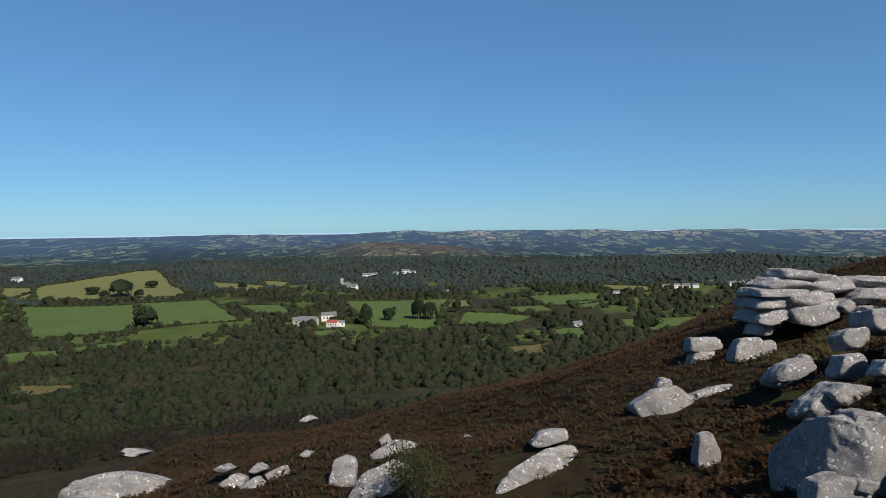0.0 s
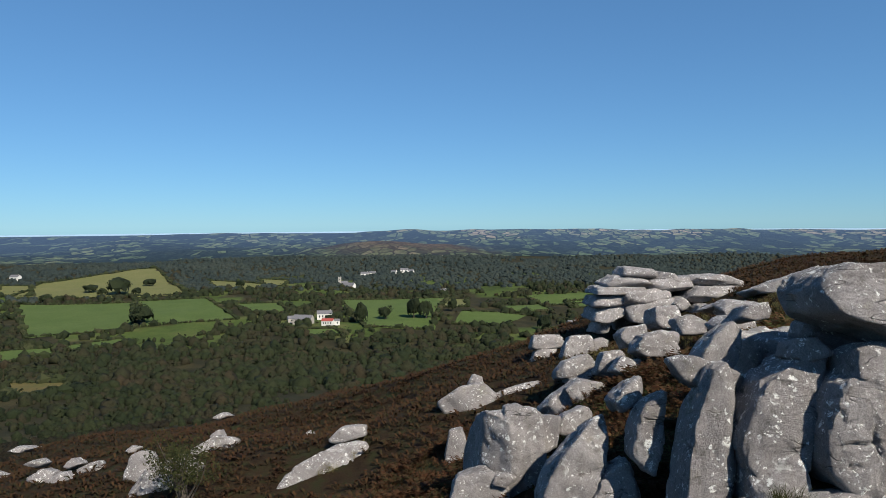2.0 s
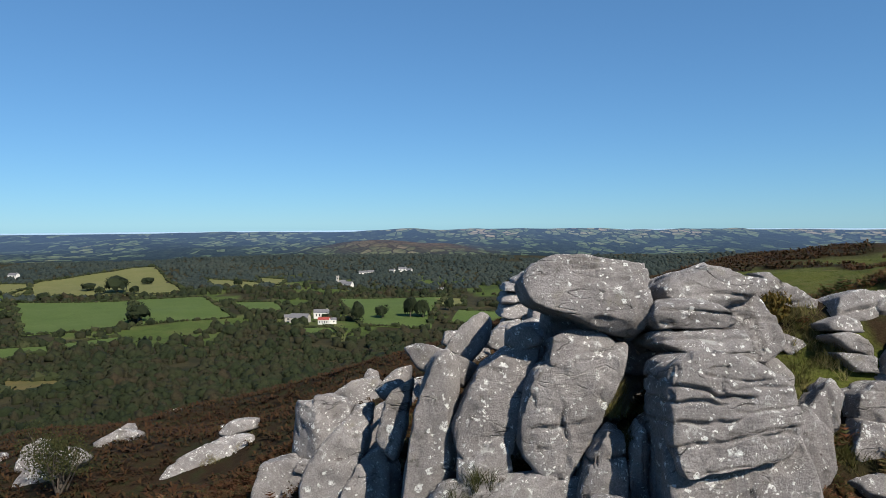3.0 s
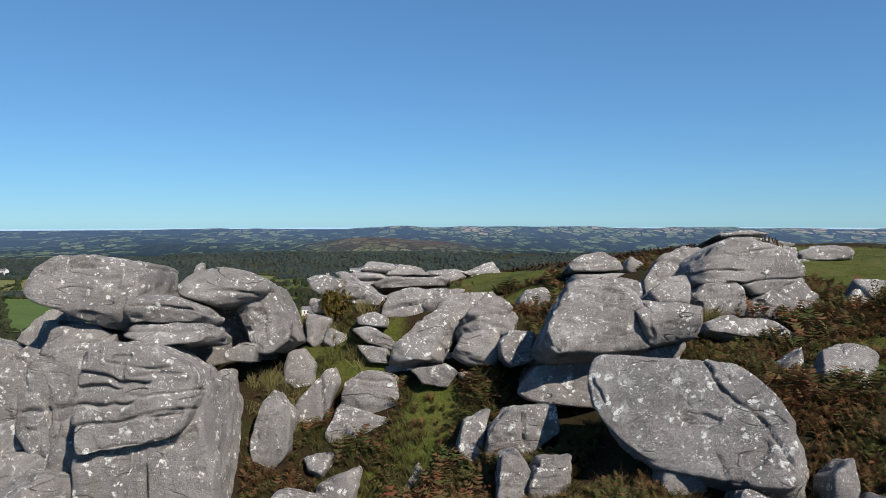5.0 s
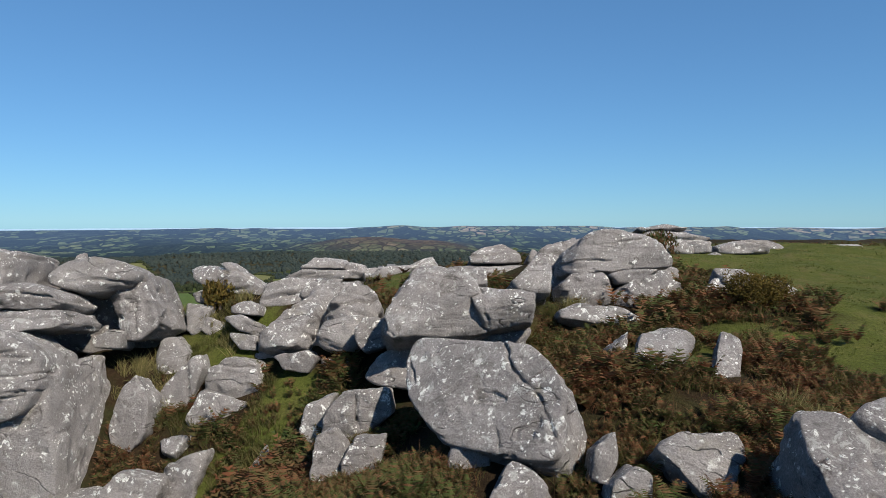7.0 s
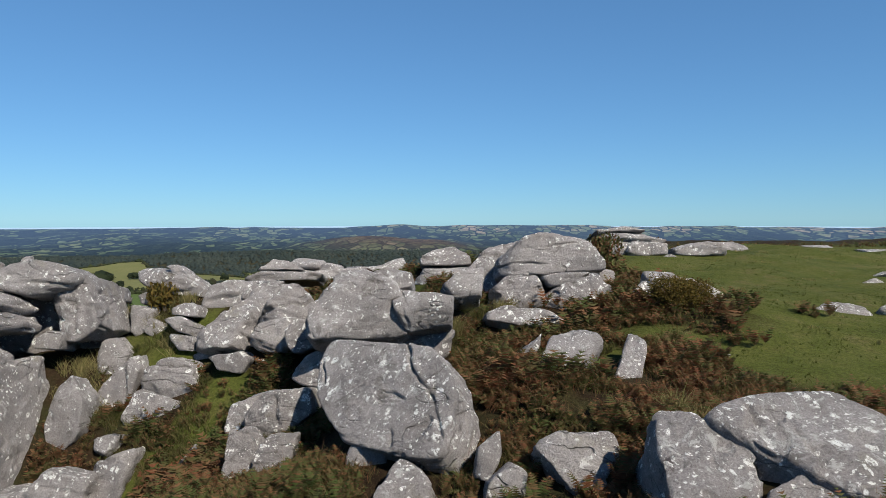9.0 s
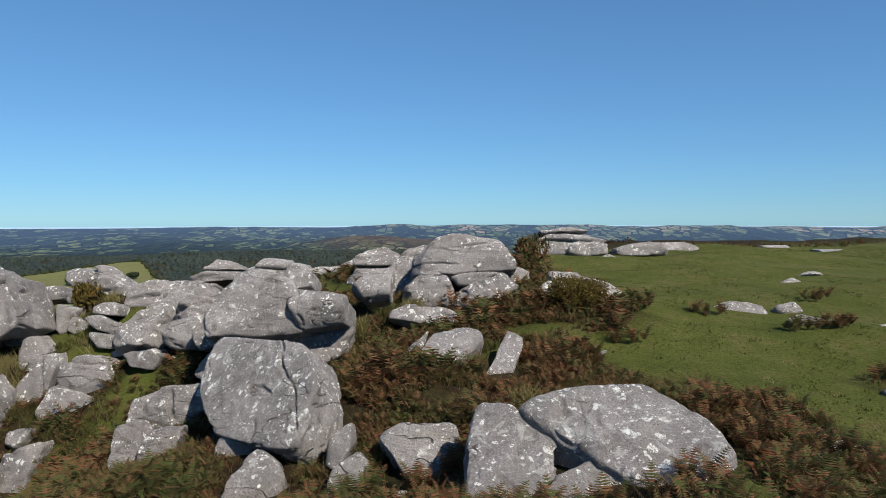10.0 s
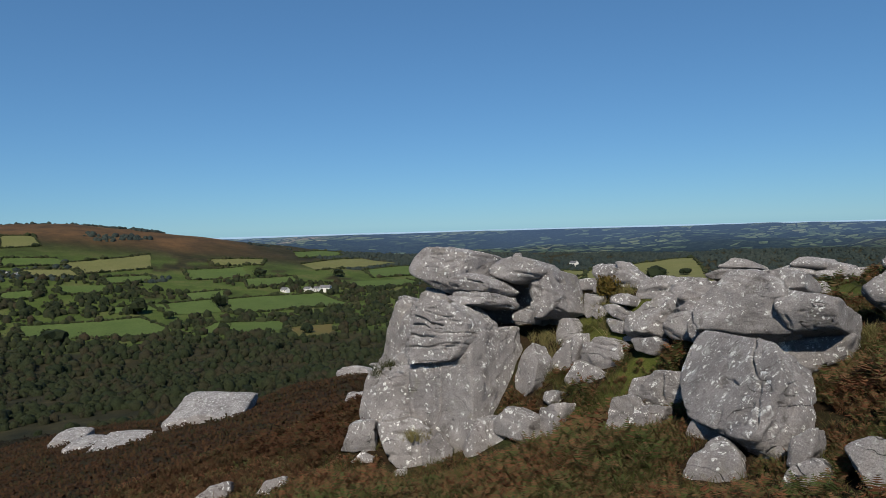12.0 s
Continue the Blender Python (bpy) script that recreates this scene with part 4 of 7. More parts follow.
rock(41.29, 16.02, 1.45, 2.11, 1.71, 1.33, 0, -45, look_of='turf', cuts=[(-163, 0, 0.68), (-108, 0, 0.85), (-71, 0, 1.06), (8, 0, 0.88), (39, 0, 0.69), (57, 0, 0.8)], n=30, beds=1, seed=393)
rock(40.28, 16.12, 1.69, 0.95, 1.14, 0.67, 0, -30, look_of='turf', cuts=[(-139, 0, 0.91), (-80, 0, 0.92), (80, 0, 0.96), (145, 0, 0.69)], seed=394)
# front boulder and its neighbours
rock(38.06, 5.95, 0.1, 1.36, 1.43, 2.29, 0, -62, look_of='turf', cuts=[(-42, 0, 0.85), (-5, 0, 0.99), (43, 0, 0.75), (61, 0, 0.73), (103, 0, 1.05), (165, 0, 0.97)], cracks=[(67, -0.63, -0.12, 0.54, 0.04), (44, 0.62, -0.47, 0.57, 0.04)], n=48, beds=0, facets=1, rough=0.02, edge=16, seed=395)
rock(39.65, 5.93, 0.3, 2.96, 1.57, 2.32, 0, -64, look_of='turf', cuts=[(-145, 0, 0.52), (-133, 0, 0.6), (-62, 0, 0.97), (-23, 0, 1.06), (16, 0, 0.87), (32, 0, 0.84), (78, 0, 0.98), (104, 0, 0.97), (135, 0, 1.07)], cracks=[(6, -0.47, -0.69, 0.02, 0.05), (5, -0.2, -0.26, 0.54, 0.02)], n=60, beds=0, facets=1, rough=0.02, edge=16, seed=396)
rock(39.17, 5.05, -0.09, 1.94, 1.14, 1.08, 0, -58, look_of='turf', cuts=[(-5, 0, 1.01), (43, 0, 0.65), (132, 0, 0.77), (161, 0, 0.71)], cracks=[(21, -0.64, -0.59, 0.31, 0.05)], n=36, beds=0, facets=2, seed=397)
rock(33.8, 7.91, -0.83, 1.36, 1.14, 1.38, 0, -30, look_of='', cuts=[(-21, 0, 0.96), (36, 0, 0.77), (59, 0, 0.82), (147, 0, 0.6), (160, 0, 0.61)], n=32, beds=0.4, seed=398)
rock(35.43, 7.42, -0.6, 0.79, 0.86, 1.12, 0, -20, look_of='', cuts=[(-111, 0, 1.06), (-55, 0, 0.61), (-13, 0, 0.81), (63, 0, 1.07), (118, 0, 0.69), (160, 0, 0.69)], n=28, beds=0.4, seed=399)
rock(35.24, 8.1, -0.11, 0.49, 0.71, 0.81, 0, -20, look_of='', cuts=[(-100, 0, 0.98), (-40, 0, 0.66), (14, 0, 1.01), (116, 0, 0.56), (161, 0, 0.69)], seed=400)
rock(36.64, 7.63, -0.24, 1.37, 1, 1.14, 0, -35, look_of='', cuts=[(-146, 0, 0.5), (-120, 0, 0.72), (-25, 0, 0.69), (12, 0, 1.09), (127, 0, 1.08)], n=30, seed=401)
rock(36.29, 6.8, -0.68, 0.55, 0.71, 0.49, 0, -30, look_of='', cuts=[(6, 0, 0.89), (99, 0, 0.86), (158, 0, 0.57)], seed=402)
rock(43.25, 6.54, 0.09, 0.9, 0.86, 0.55, 0, -50, look_of='turf', cuts=[(-97, 0, 0.96), (-37, 0, 0.82), (37, 0, 0.78), (126, 0, 0.67)], seed=403)
rock(45.92, 8.98, 0.48, 1.1, 0.86, 0.48, 0, -45, look_of='turf', cuts=[(-158, 0, 1.01), (-87, 0, 0.96), (-5, 0, 0.96), (63, 0, 0.81), (145, 0, 0.7)], seed=404)
# boulders in the turf
rock(45.63, 15.87, 0.98, 1.71, 1.29, 0.73, 0, -55, look_of='turf', cuts=[(-157, 0, 0.93), (-83, 0, 0.92), (-3, 0, 0.95), (81, 0, 0.99), (134, 0, 0.69)], seed=405)
rock(47.12, 15.89, 0.96, 0.97, 1.29, 0.52, 0, -55, look_of='turf', cuts=[(-169, 0, 0.96), (-108, 0, 0.93), (-45, 0, 0.75), (28, 0, 0.85), (121, 0, 0.63)], seed=406)
rock(46.7, 14.03, 0.88, 1.38, 1.29, 0.65, 0, -55, look_of='turf', cuts=[(-170, 0, 1.02), (-83, 0, 0.89), (-50, 0, 0.76), (10, 0, 0.95), (97, 0, 0.89), (145, 0, 0.7)], seed=407)
rock(49.87, 14.61, 0.95, 1.34, 1.29, 0.66, 0, -55, look_of='turf', cuts=[(-96, 0, 1.03), (-58, 0, 0.69), (9, 0, 0.96), (81, 0, 0.97), (144, 0, 0.66)], seed=408)
rock(49.83, 21.52, 1.2, 0.99, 2.29, 0.39, 0, -30, look_of='turf', cuts=[(-172, 0, 0.98), (-95, 0, 0.94), (-15, 0, 0.92), (46, 0, 0.82), (130, 0, 0.69)], seed=409)
rock(52.03, 24.38, 1.3, 1.2, 2.29, 0.33, 0, -30, look_of='turf', cuts=[(-159, 0, 1.07), (-18, 0, 0.93), (43, 0, 0.78), (141, 0, 0.54)], seed=410)
rock(50.86, 37.23, 1.76, 3.03, 2.29, 0.95, 0, -30, look_of='turf', cuts=[(-159, 0, 1.06), (-85, 0, 0.93), (-9, 0, 0.97), (32, 0, 0.9), (105, 0, 0.86), (155, 0, 0.75)], seed=411)
rock(60.42, 45.1, 1.39, 1.72, 2.29, 0.5, 0, -30, look_of='turf', cuts=[(-165, 0, 1.03), (-12, 0, 0.92), (53, 0, 0.81), (141, 0, 0.62)], seed=412)
rock(64.41, 45.1, 1.34, 2.21, 2.29, 0.5, 0, -30, look_of='turf', cuts=[(-169, 0, 1.03), (-10, 0, 0.94), (52, 0, 0.82), (140, 0, 0.6)], seed=413)
rock(48.31, 13.74, 0.74, 0.57, 1.29, 0.3, 0, -55, look_of='turf', cuts=[(-171, 0, 1.03), (-23, 0, 0.76), (58, 0, 0.89), (140, 0, 0.58)], seed=414)
rock(40.74, 12.03, 0.41, 0.37, 1.29, 0.26, 0, -55, look_of='turf', cuts=[(-174, 0, 1.01), (-36, 0, 0.73), (46, 0, 0.79), (136, 0, 0.62)], seed=415)
# rocks at the foot of the columns
rock(20.69, 11.54, -2.28, 1.83, 1.43, 2.16, 43, -10, look_of='', cuts=[(-149, 0, 0.94), (-109, 0, 0.92), (-44, 0, 0.75), (5, 0, 0.99), (70, 0, 0.98), (119, 0, 0.82), (152, 0, 0.81)], beds=1.5, seed=416, seat=0)
rock(22.43, 10.89, -3.24, 2.45, 1.43, 2.26, 43, -25, look_of='', cuts=[(-165, 0, 0.86), (-135, 0, 0.87), (-69, 0, 0.85), (-65, 0, 0.86), (40, 0, 0.45), (55, 0, 0.51), (141, 0, 1.05)], beds=2.5, seed=417)
rock(24.63, 11.75, -3.07, 1.37, 1.14, 1.71, 43, -10, look_of='', cuts=[(-166, 0, 1.0), (-109, 0, 1.01), (-58, 0, 0.75), (95, 0, 0.92), (145, 0, 0.74)], seed=418)
rock(26.48, 12.02, -3.15, 1.83, 1.14, 0.94, 43, -30, look_of='', cuts=[(-124, 0, 0.74), (-60, 0, 0.95), (13, 0, 0.86), (63, 0, 0.74), (151, 0, 0.77)], seed=419)
rock(26.37, 11.31, -3.42, 2.23, 1.14, 0.88, 43, -30, look_of='', cuts=[(-118, 0, 0.82), (-63, 0, 0.96), (12, 0, 0.86), (97, 0, 0.92), (150, 0, 0.67)], seed=420)
rock(20.65, 9.89, -3.09, 1.24, 1, 1.03, 43, -10, look_of='', cuts=[(-92, 0, 0.96), (3, 0, 0.95), (100, 0, 0.84), (161, 0, 0.64)], beds=2.5, seed=421)
rock(23.42, 10.84, -3.29, 1.07, 0.86, 1.11, 43, -15, look_of='', cuts=[(-168, 0, 0.96), (-18, 0, 0.92), (45, 0, 0.78), (130, 0, 0.7)], seed=422)
rock(22.73, 9.79, -3.97, 0.65, 0.57, 0.46, 43, -20, look_of='', cuts=[(-98, 0, 0.85), (9, 0, 0.83), (98, 0, 0.89), (157, 0, 0.64)], seed=423)
rock(21.44, 9.37, -3.61, 0.78, 0.57, 0.5, 43, -20, look_of='', cuts=[(-113, 0, 0.66), (-13, 0, 0.88), (61, 0, 0.85), (144, 0, 0.63)], seed=424)
rock(20.14, 4.72, -3.7, 1.27, 0.86, 0.8, 43, -25, look_of='', cuts=[(-98, 0, 0.99), (-38, 0, 0.64), (18, 0, 1.03), (119, 0, 0.51), (146, 0, 0.35)], seed=425)
rock(21.69, 5.67, -3.42, 1.07, 0.57, 0.72, 43, -25, look_of='', cuts=[(-44, 0, 0.63), (12, 0, 1.0), (111, 0, 0.63), (152, 0, 0.43)], seed=426)
# the slope falls away before the columns
BEDS += [(23.9, 9.0, -4.35), (25.3, 9.5, -4.1), (26.7, 9.9, -3.83), (26.9, 8.7, -3.67)]
# rocks on the open hillside
rock(4.68, 35.33, -9.09, 5.02, 2.14, 3.92, 0, -46, look_of='scree', cuts=[(-102, 0, 1.11), (-67, 0, 0.68), (-43, 0, 0.53), (-11, 0, 0.8), (82, 0, 1.08), (119, 0, 0.56), (135, 0, 0.48), (164, 0, 0.7)], cracks=[(122, -0.08, -0.96, 0.92, 0.06), (13, -0.01, -0.57, 0.65, 0.05), (12, 0.58, -0.75, 0.19, 0.06), (20, -0.63, 0.02, 0.74, 0.05)], n=34, beds=0.6, edge=9, facets=3, seed=427)
rock(5.67, 37.63, -7.49, 2.12, 1.29, 0.99, 0, -12, look_of='scree', cuts=[(-138, 0, 1.16), (-65, 0, 0.62), (6, 0, 0.97), (102, 0, 0.79), (154, 0, 0.63)], seed=428)
rock(-3.34, 34.81, -9.01, 3.44, 1.57, 2.7, 0, -18, look_of='scree', cuts=[(-106, 0, 1.05), (-41, 0, 0.41), (-41, 0, 0.41), (49, 0, 1.06), (120, 0, 0.63), (159, 0, 0.64)], cracks=[(110, 0.23, -0.47, 0.58, 0.05)], seed=429)
rock(-5.53, 36.84, -8.86, 1.49, 1.14, 1.62, 0, -12, look_of='scree', cuts=[(-4, 0, 0.96), (63, 0, 0.97), (116, 0, 0.81), (166, 0, 0.74)], seed=430)
rock(-21.89, 45.11, -13.05, 6.92, 2.29, 2.34, 0, -15, look_of='scree', cuts=[(-169, 0, 1.03), (-80, 0, 0.83), (-36, 0, 0.86), (6, 0, 0.98), (61, 0, 0.9), (120, 0, 0.84), (159, 0, 0.84)], cracks=[(95, 0.07, -0.77, 0.82, 0.08), (10, 0.29, -0.69, 0.66, 0.06)], beds=3, seed=431)
rock(-12.19, 39.05, -10.25, 1.55, 1.29, 0.89, 0, -15, look_of='scree', cuts=[(-104, 0, 0.76), (-7, 0, 0.94), (60, 0, 0.9), (145, 0, 0.51)], seed=432)
rock(-10.91, 38.48, -10.3, 1.54, 1.29, 1.05, 0, -15, look_of='scree', cuts=[(-128, 0, 0.83), (-52, 0, 0.74), (32, 0, 0.76), (135, 0, 0.52)], seed=433)
rock(-9.68, 39.9, -10.2, 1.61, 1.29, 1.09, 0, -15, look_of='scree', cuts=[(-155, 0, 0.87), (-61, 0, 0.63), (32, 0, 0.76), (125, 0, 0.65)], seed=434)
rock(-7.94, 38.19, -10.38, 1.68, 1.29, 1.05, 0, -15, look_of='scree', cuts=[(-131, 0, 0.86), (-44, 0, 0.58), (52, 0, 0.77), (142, 0, 0.63)], seed=435)
rock(-11.05, 40.49, -10, 1.12, 1.29, 0.68, 0, -15, look_of='scree', cuts=[(-124, 0, 0.99), (-54, 0, 0.65), (44, 0, 0.67), (147, 0, 0.57)], seed=436)
rock(-3.19, 41.89, -9.65, 2.88, 1.29, 1.57, 0, -15, look_of='scree', cuts=[(-153, 0, 0.98), (-68, 0, 0.7), (-17, 0, 0.76), (69, 0, 0.97), (137, 0, 0.6)], seed=437)
rock(-3.92, 44.77, -9.75, 0.95, 1.29, 0.89, 0, -15, look_of='scree', cuts=[(-152, 0, 0.87), (-65, 0, 0.71), (28, 0, 0.73), (127, 0, 0.61)], seed=438)
rock(1.58, 47.62, -10.74, 1.21, 1.29, 0.86, 0, -15, look_of='scree', cuts=[(-109, 0, 0.72), (-12, 0, 0.92), (61, 0, 0.77), (151, 0, 0.67)], seed=439)
rock(-29.44, 65.37, -17.2, 2.01, 2.86, 0.71, 0, -15, look_of='scree', cuts=[(-114, 0, 0.79), (-30, 0, 0.75), (54, 0, 0.79), (145, 0, 0.59)], seed=440)
rock(-17.32, 86.8, -20.18, 2.12, 2.86, 1.04, 0, -15, look_of='scree', cuts=[(-130, 0, 0.88), (-46, 0, 0.59), (46, 0, 0.8), (140, 0, 0.56)], seed=441)
rock(-12.89, 39.77, -9.76, 1.14, 1.29, 0.55, 0, -15, look_of='scree', cuts=[(-127, 0, 0.7), (-37, 0, 0.73), (45, 0, 0.79), (135, 0, 0.62)], seed=442)
rock(-8.77, 43.34, -10.12, 0.78, 1.29, 0.47, 0, -15, look_of='scree', cuts=[(-112, 0, 0.78), (-23, 0, 0.75), (63, 0, 0.84), (148, 0, 0.62)], seed=443)
rock(12.42, 39.32, -6.33, 3.52, 2.14, 2.41, 0, -15, look_of='scree', cuts=[(-157, 0, 0.89), (-75, 0, 0.82), (-25, 0, 0.8), (37, 0, 0.96), (106, 0, 0.83), (135, 0, 0.76)], beds=0.5, seed=444)
rock(15.11, 39.84, -6, 3.68, 1.86, 1.66, 0, -15, look_of='scree', cuts=[(-150, 0, 0.99), (-98, 0, 0.96), (-44, 0, 0.86), (14, 0, 0.92), (114, 0, 0.64), (138, 0, 0.57)], seed=445)
rock(12.86, 40.38, -5.14, 0.98, 1, 0.66, 0, -12, look_of='scree', cuts=[(-98, 0, 0.85), (8, 0, 0.85), (64, 0, 0.78), (157, 0, 0.64)], seed=446)
rock(11.58, 30.37, -5.97, 1.11, 1, 1.84, 0, -12, look_of='scree', cuts=[(-136, 0, 1.07), (-85, 0, 0.95), (-34, 0, 0.9), (26, 0, 0.84), (97, 0, 0.94), (162, 0, 0.8)], seed=447)
rock(18.29, 48.51, -4.37, 2.45, 1.71, 1.16, 0, -12, look_of='scree', cuts=[(-113, 0, 1.06), (-68, 0, 0.79), (11, 0, 0.9), (95, 0, 0.94), (173, 0, 0.9)], seed=448)
rock(18.02, 48.17, -5.23, 2.1, 1.57, 1.11, 0, -12, look_of='scree', cuts=[(-22, 0, 0.55), (104, 0, 0.72), (165, 0, 0.71)], seed=449)
rock(19.68, 44.8, -4.28, 2.24, 1.43, 2.08, 0, -12, look_of='scree', cuts=[(-132, 0, 0.95), (-103, 0, 0.91), (-29, 0, 0.74), (12, 0, 1.04), (95, 0, 0.92), (157, 0, 0.77)], seed=450)
rock(21.24, 45.32, -4.19, 1.3, 1.29, 1.28, 0, -12, look_of='scree', cuts=[(-170, 0, 0.88), (-81, 0, 0.88), (-17, 0, 0.76), (73, 0, 0.96), (113, 0, 0.92)], seed=451)
rock(18.51, 37.6, -4.42, 2.04, 1.43, 1.6, 0, -20, look_of='scree', cuts=[(-159, 0, 0.91), (-62, 0, 0.61), (-13, 0, 0.78), (82, 0, 0.96), (142, 0, 0.82)], seed=452)
rock(21.06, 40.38, -4.04, 1.01, 1, 1.06, 0, -12, look_of='scree', cuts=[(-148, 0, 0.89), (-83, 0, 0.94), (-13, 0, 0.86), (63, 0, 0.92), (135, 0, 0.66)], seed=453)
rock(20.88, 36.21, -3.58, 1.1, 1.29, 0.87, 0, -12, look_of='scree', cuts=[(-99, 0, 0.96), (-56, 0, 0.92), (102, 0, 0.78), (162, 0, 0.71)], seed=454)
# far layered stack
rock(24.56, 48.63, 0.47, 2.47, 3.71, 1, 0, -3, look_of='tor', cuts=[(-165, 0, 1.02), (-79, 0, 0.84), (13, 0, 0.83), (75, 0, 0.81), (163, 0, 0.89)], beds=2.5, seed=455)
rock(26.2, 48.4, 0.3, 1.89, 3.14, 0.71, 0, -3, look_of='tor', cuts=[(8, 0, 0.84), (58, 0, 0.69), (160, 0, 0.62)], beds=2.5, seed=456)
rock(23.56, 48.57, -0.1, 3.04, 4.29, 1.02, 0, -3, look_of='tor', cuts=[(-162, 0, 1.01), (-99, 0, 0.84), (61, 0, 0.73), (150, 0, 0.77)], beds=2.5, seed=457)
rock(26.53, 48.57, -0.27, 3.23, 4.29, 1.02, 0, -3, look_of='tor', cuts=[(-117, 0, 1.05), (-76, 0, 0.89), (5, 0, 0.93), (103, 0, 0.78), (172, 0, 0.9)], beds=2.5, seed=458)
rock(23.12, 48.28, -0.66, 3.6, 4.29, 0.67, 0, -3, look_of='tor', cuts=[(-104, 0, 0.92), (-39, 0, 0.79), (9, 0, 0.99), (87, 0, 0.95), (173, 0, 0.91)], beds=2.5, seed=459)
rock(24.79, 48, -1.12, 3.39, 4.29, 1.27, 0, -3, look_of='tor', cuts=[(-128, 0, 1.31), (-61, 0, 0.46), (9, 0, 0.99), (62, 0, 1.02), (120, 0, 0.72), (175, 0, 0.92)], beds=2.5, seed=460)
rock(22.29, 48.29, -1.41, 2.3, 4.29, 0.9, 0, -3, look_of='tor', cuts=[(-116, 0, 1.02), (-73, 0, 0.88), (94, 0, 0.93), (171, 0, 0.89)], beds=2.5, seed=461)
rock(22.25, 48.14, -2.21, 2.35, 4.29, 1.24, 0, -3, look_of='tor', cuts=[(-110, 0, 0.98), (-47, 0, 0.64), (-6, 0, 0.89), (103, 0, 0.76), (169, 0, 0.86)], beds=2.5, seed=462)
rock(24.97, 47.48, -1.89, 3.48, 3.71, 1.8, 0, -3, look_of='tor', cuts=[(-167, 0, 0.95), (-109, 0, 0.99), (-56, 0, 0.75), (-18, 0, 0.86), (17, 0, 1.05), (107, 0, 0.73), (125, 0, 0.66)], beds=2.5, seed=463)
rock(21.76, 47.48, -3.1, 1.4, 2.29, 0.87, 0, -3, look_of='tor', cuts=[(-79, 0, 0.79), (-12, 0, 0.77), (96, 0, 0.89), (163, 0, 0.66)], beds=2.5, seed=464)
rock(29.47, 48.57, -0.06, 4.12, 4.29, 0.94, 0, -3, look_of='tor', cuts=[(-97, 0, 0.87), (36, 0, 0.85), (112, 0, 0.81), (163, 0, 0.74)], beds=2.5, seed=465)
rock(29.23, 47.86, -0.92, 3.69, 4.29, 1.13, 0, -3, look_of='tor', cuts=[(-158, 0, 1.07), (-81, 0, 0.87), (162, 0, 0.83)], beds=2.5, seed=466)
rock(26.93, 46.63, -1.46, 1.46, 2.29, 1.05, 0, -3, look_of='tor', cuts=[(-142, 0, 0.73), (-54, 0, 0.72), (36, 0, 0.71), (129, 0, 0.69)], beds=2.5, seed=467)
rock(28.89, 46.14, -1.89, 2.87, 2.86, 1.22, 0, -3, look_of='tor', cuts=[(-108, 0, 0.64), (99, 0, 0.83), (164, 0, 0.86)], beds=2.5, seed=468)
rock(26.24, 50.85, -3.03, 5.48, 3.57, 4.1, 0, -3, look_of='tor', cuts=[(3, 0, 0.94), (146, 0, 0.94)], beds=2.5, seed=469)
# blocks west of the columns
rock(12.95, 23.07, -3.89, 4.09, 1.86, 3.98, -78, 0, look_of='tor', cuts=[(-164, 0, 1.0), (-109, 0, 0.99), (-58, 0, 0.77), (-17, 0, 0.9), (16, 0, 1.02), (64, 0, 1.12), (114, 0, 0.7), (135, 0, 0.61)], facets=1, seed=470)
rock(12.12, 21.41, -4.3, 1.82, 1.43, 1.25, 0, -10, look_of='tor', cuts=[(61, 0, 1.0), (105, 0, 0.9), (161, 0, 0.91), (177, 0, 0.94)], seed=471)
rock(13.58, 22, -2.76, 1.29, 1.43, 1.93, 0, -12, look_of='tor', cuts=[(-95, 0, 1.0), (-78, 0, 0.96), (-23, 0, 0.7), (72, 0, 0.86), (103, 0, 1.04), (175, 0, 0.92)], seed=472)
rock(14.46, 22.3, -2.85, 0.73, 1.14, 1.17, 0, -12, look_of='tor', cuts=[(-163, 0, 0.97), (-75, 0, 0.79), (-12, 0, 0.78), (159, 0, 0.92)], seed=473)
rock(15.36, 22.79, -2.52, 1.3, 1.29, 0.95, 0, -12, look_of='tor', cuts=[(-129, 0, 1.11), (-65, 0, 0.69), (-21, 0, 0.8), (37, 0, 1.03), (120, 0, 0.59), (153, 0, 0.61)], seed=474)
rock(16.24, 29.75, -3.53, 2.24, 1.86, 1.69, 0, -12, look_of='tor', cuts=[(-143, 0, 1.17), (-81, 0, 0.87), (-34, 0, 0.45), (49, 0, 1.18), (128, 0, 0.39), (144, 0, 0.46)], seed=475)
rock(17.75, 34.97, -3.31, 2.26, 1.71, 1.31, 0, -12, look_of='tor', cuts=[(-162, 0, 1.1), (-69, 0, 0.64), (-49, 0, 0.49), (34, 0, 0.95), (116, 0, 0.69), (155, 0, 0.71)], seed=476)
rock(16.96, 29.12, -3.11, 1.67, 1.43, 1, 0, -12, look_of='tor', cuts=[(-155, 0, 0.84), (-59, 0, 0.63), (-18, 0, 0.76), (71, 0, 0.9), (134, 0, 0.81)], seed=477)
rock(18.8, 31.98, -2.57, 1.48, 1.43, 1.36, 0, -12, look_of='tor', cuts=[(-108, 0, 0.9), (-39, 0, 0.77), (21, 0, 0.94), (100, 0, 0.88), (159, 0, 0.71)], seed=478)
rock(18.61, 29.08, -2.03, 1.06, 1.29, 0.89, 0, -12, look_of='tor', cuts=[(-107, 0, 0.74), (-12, 0, 0.9), (58, 0, 0.87), (144, 0, 0.55)], seed=479)
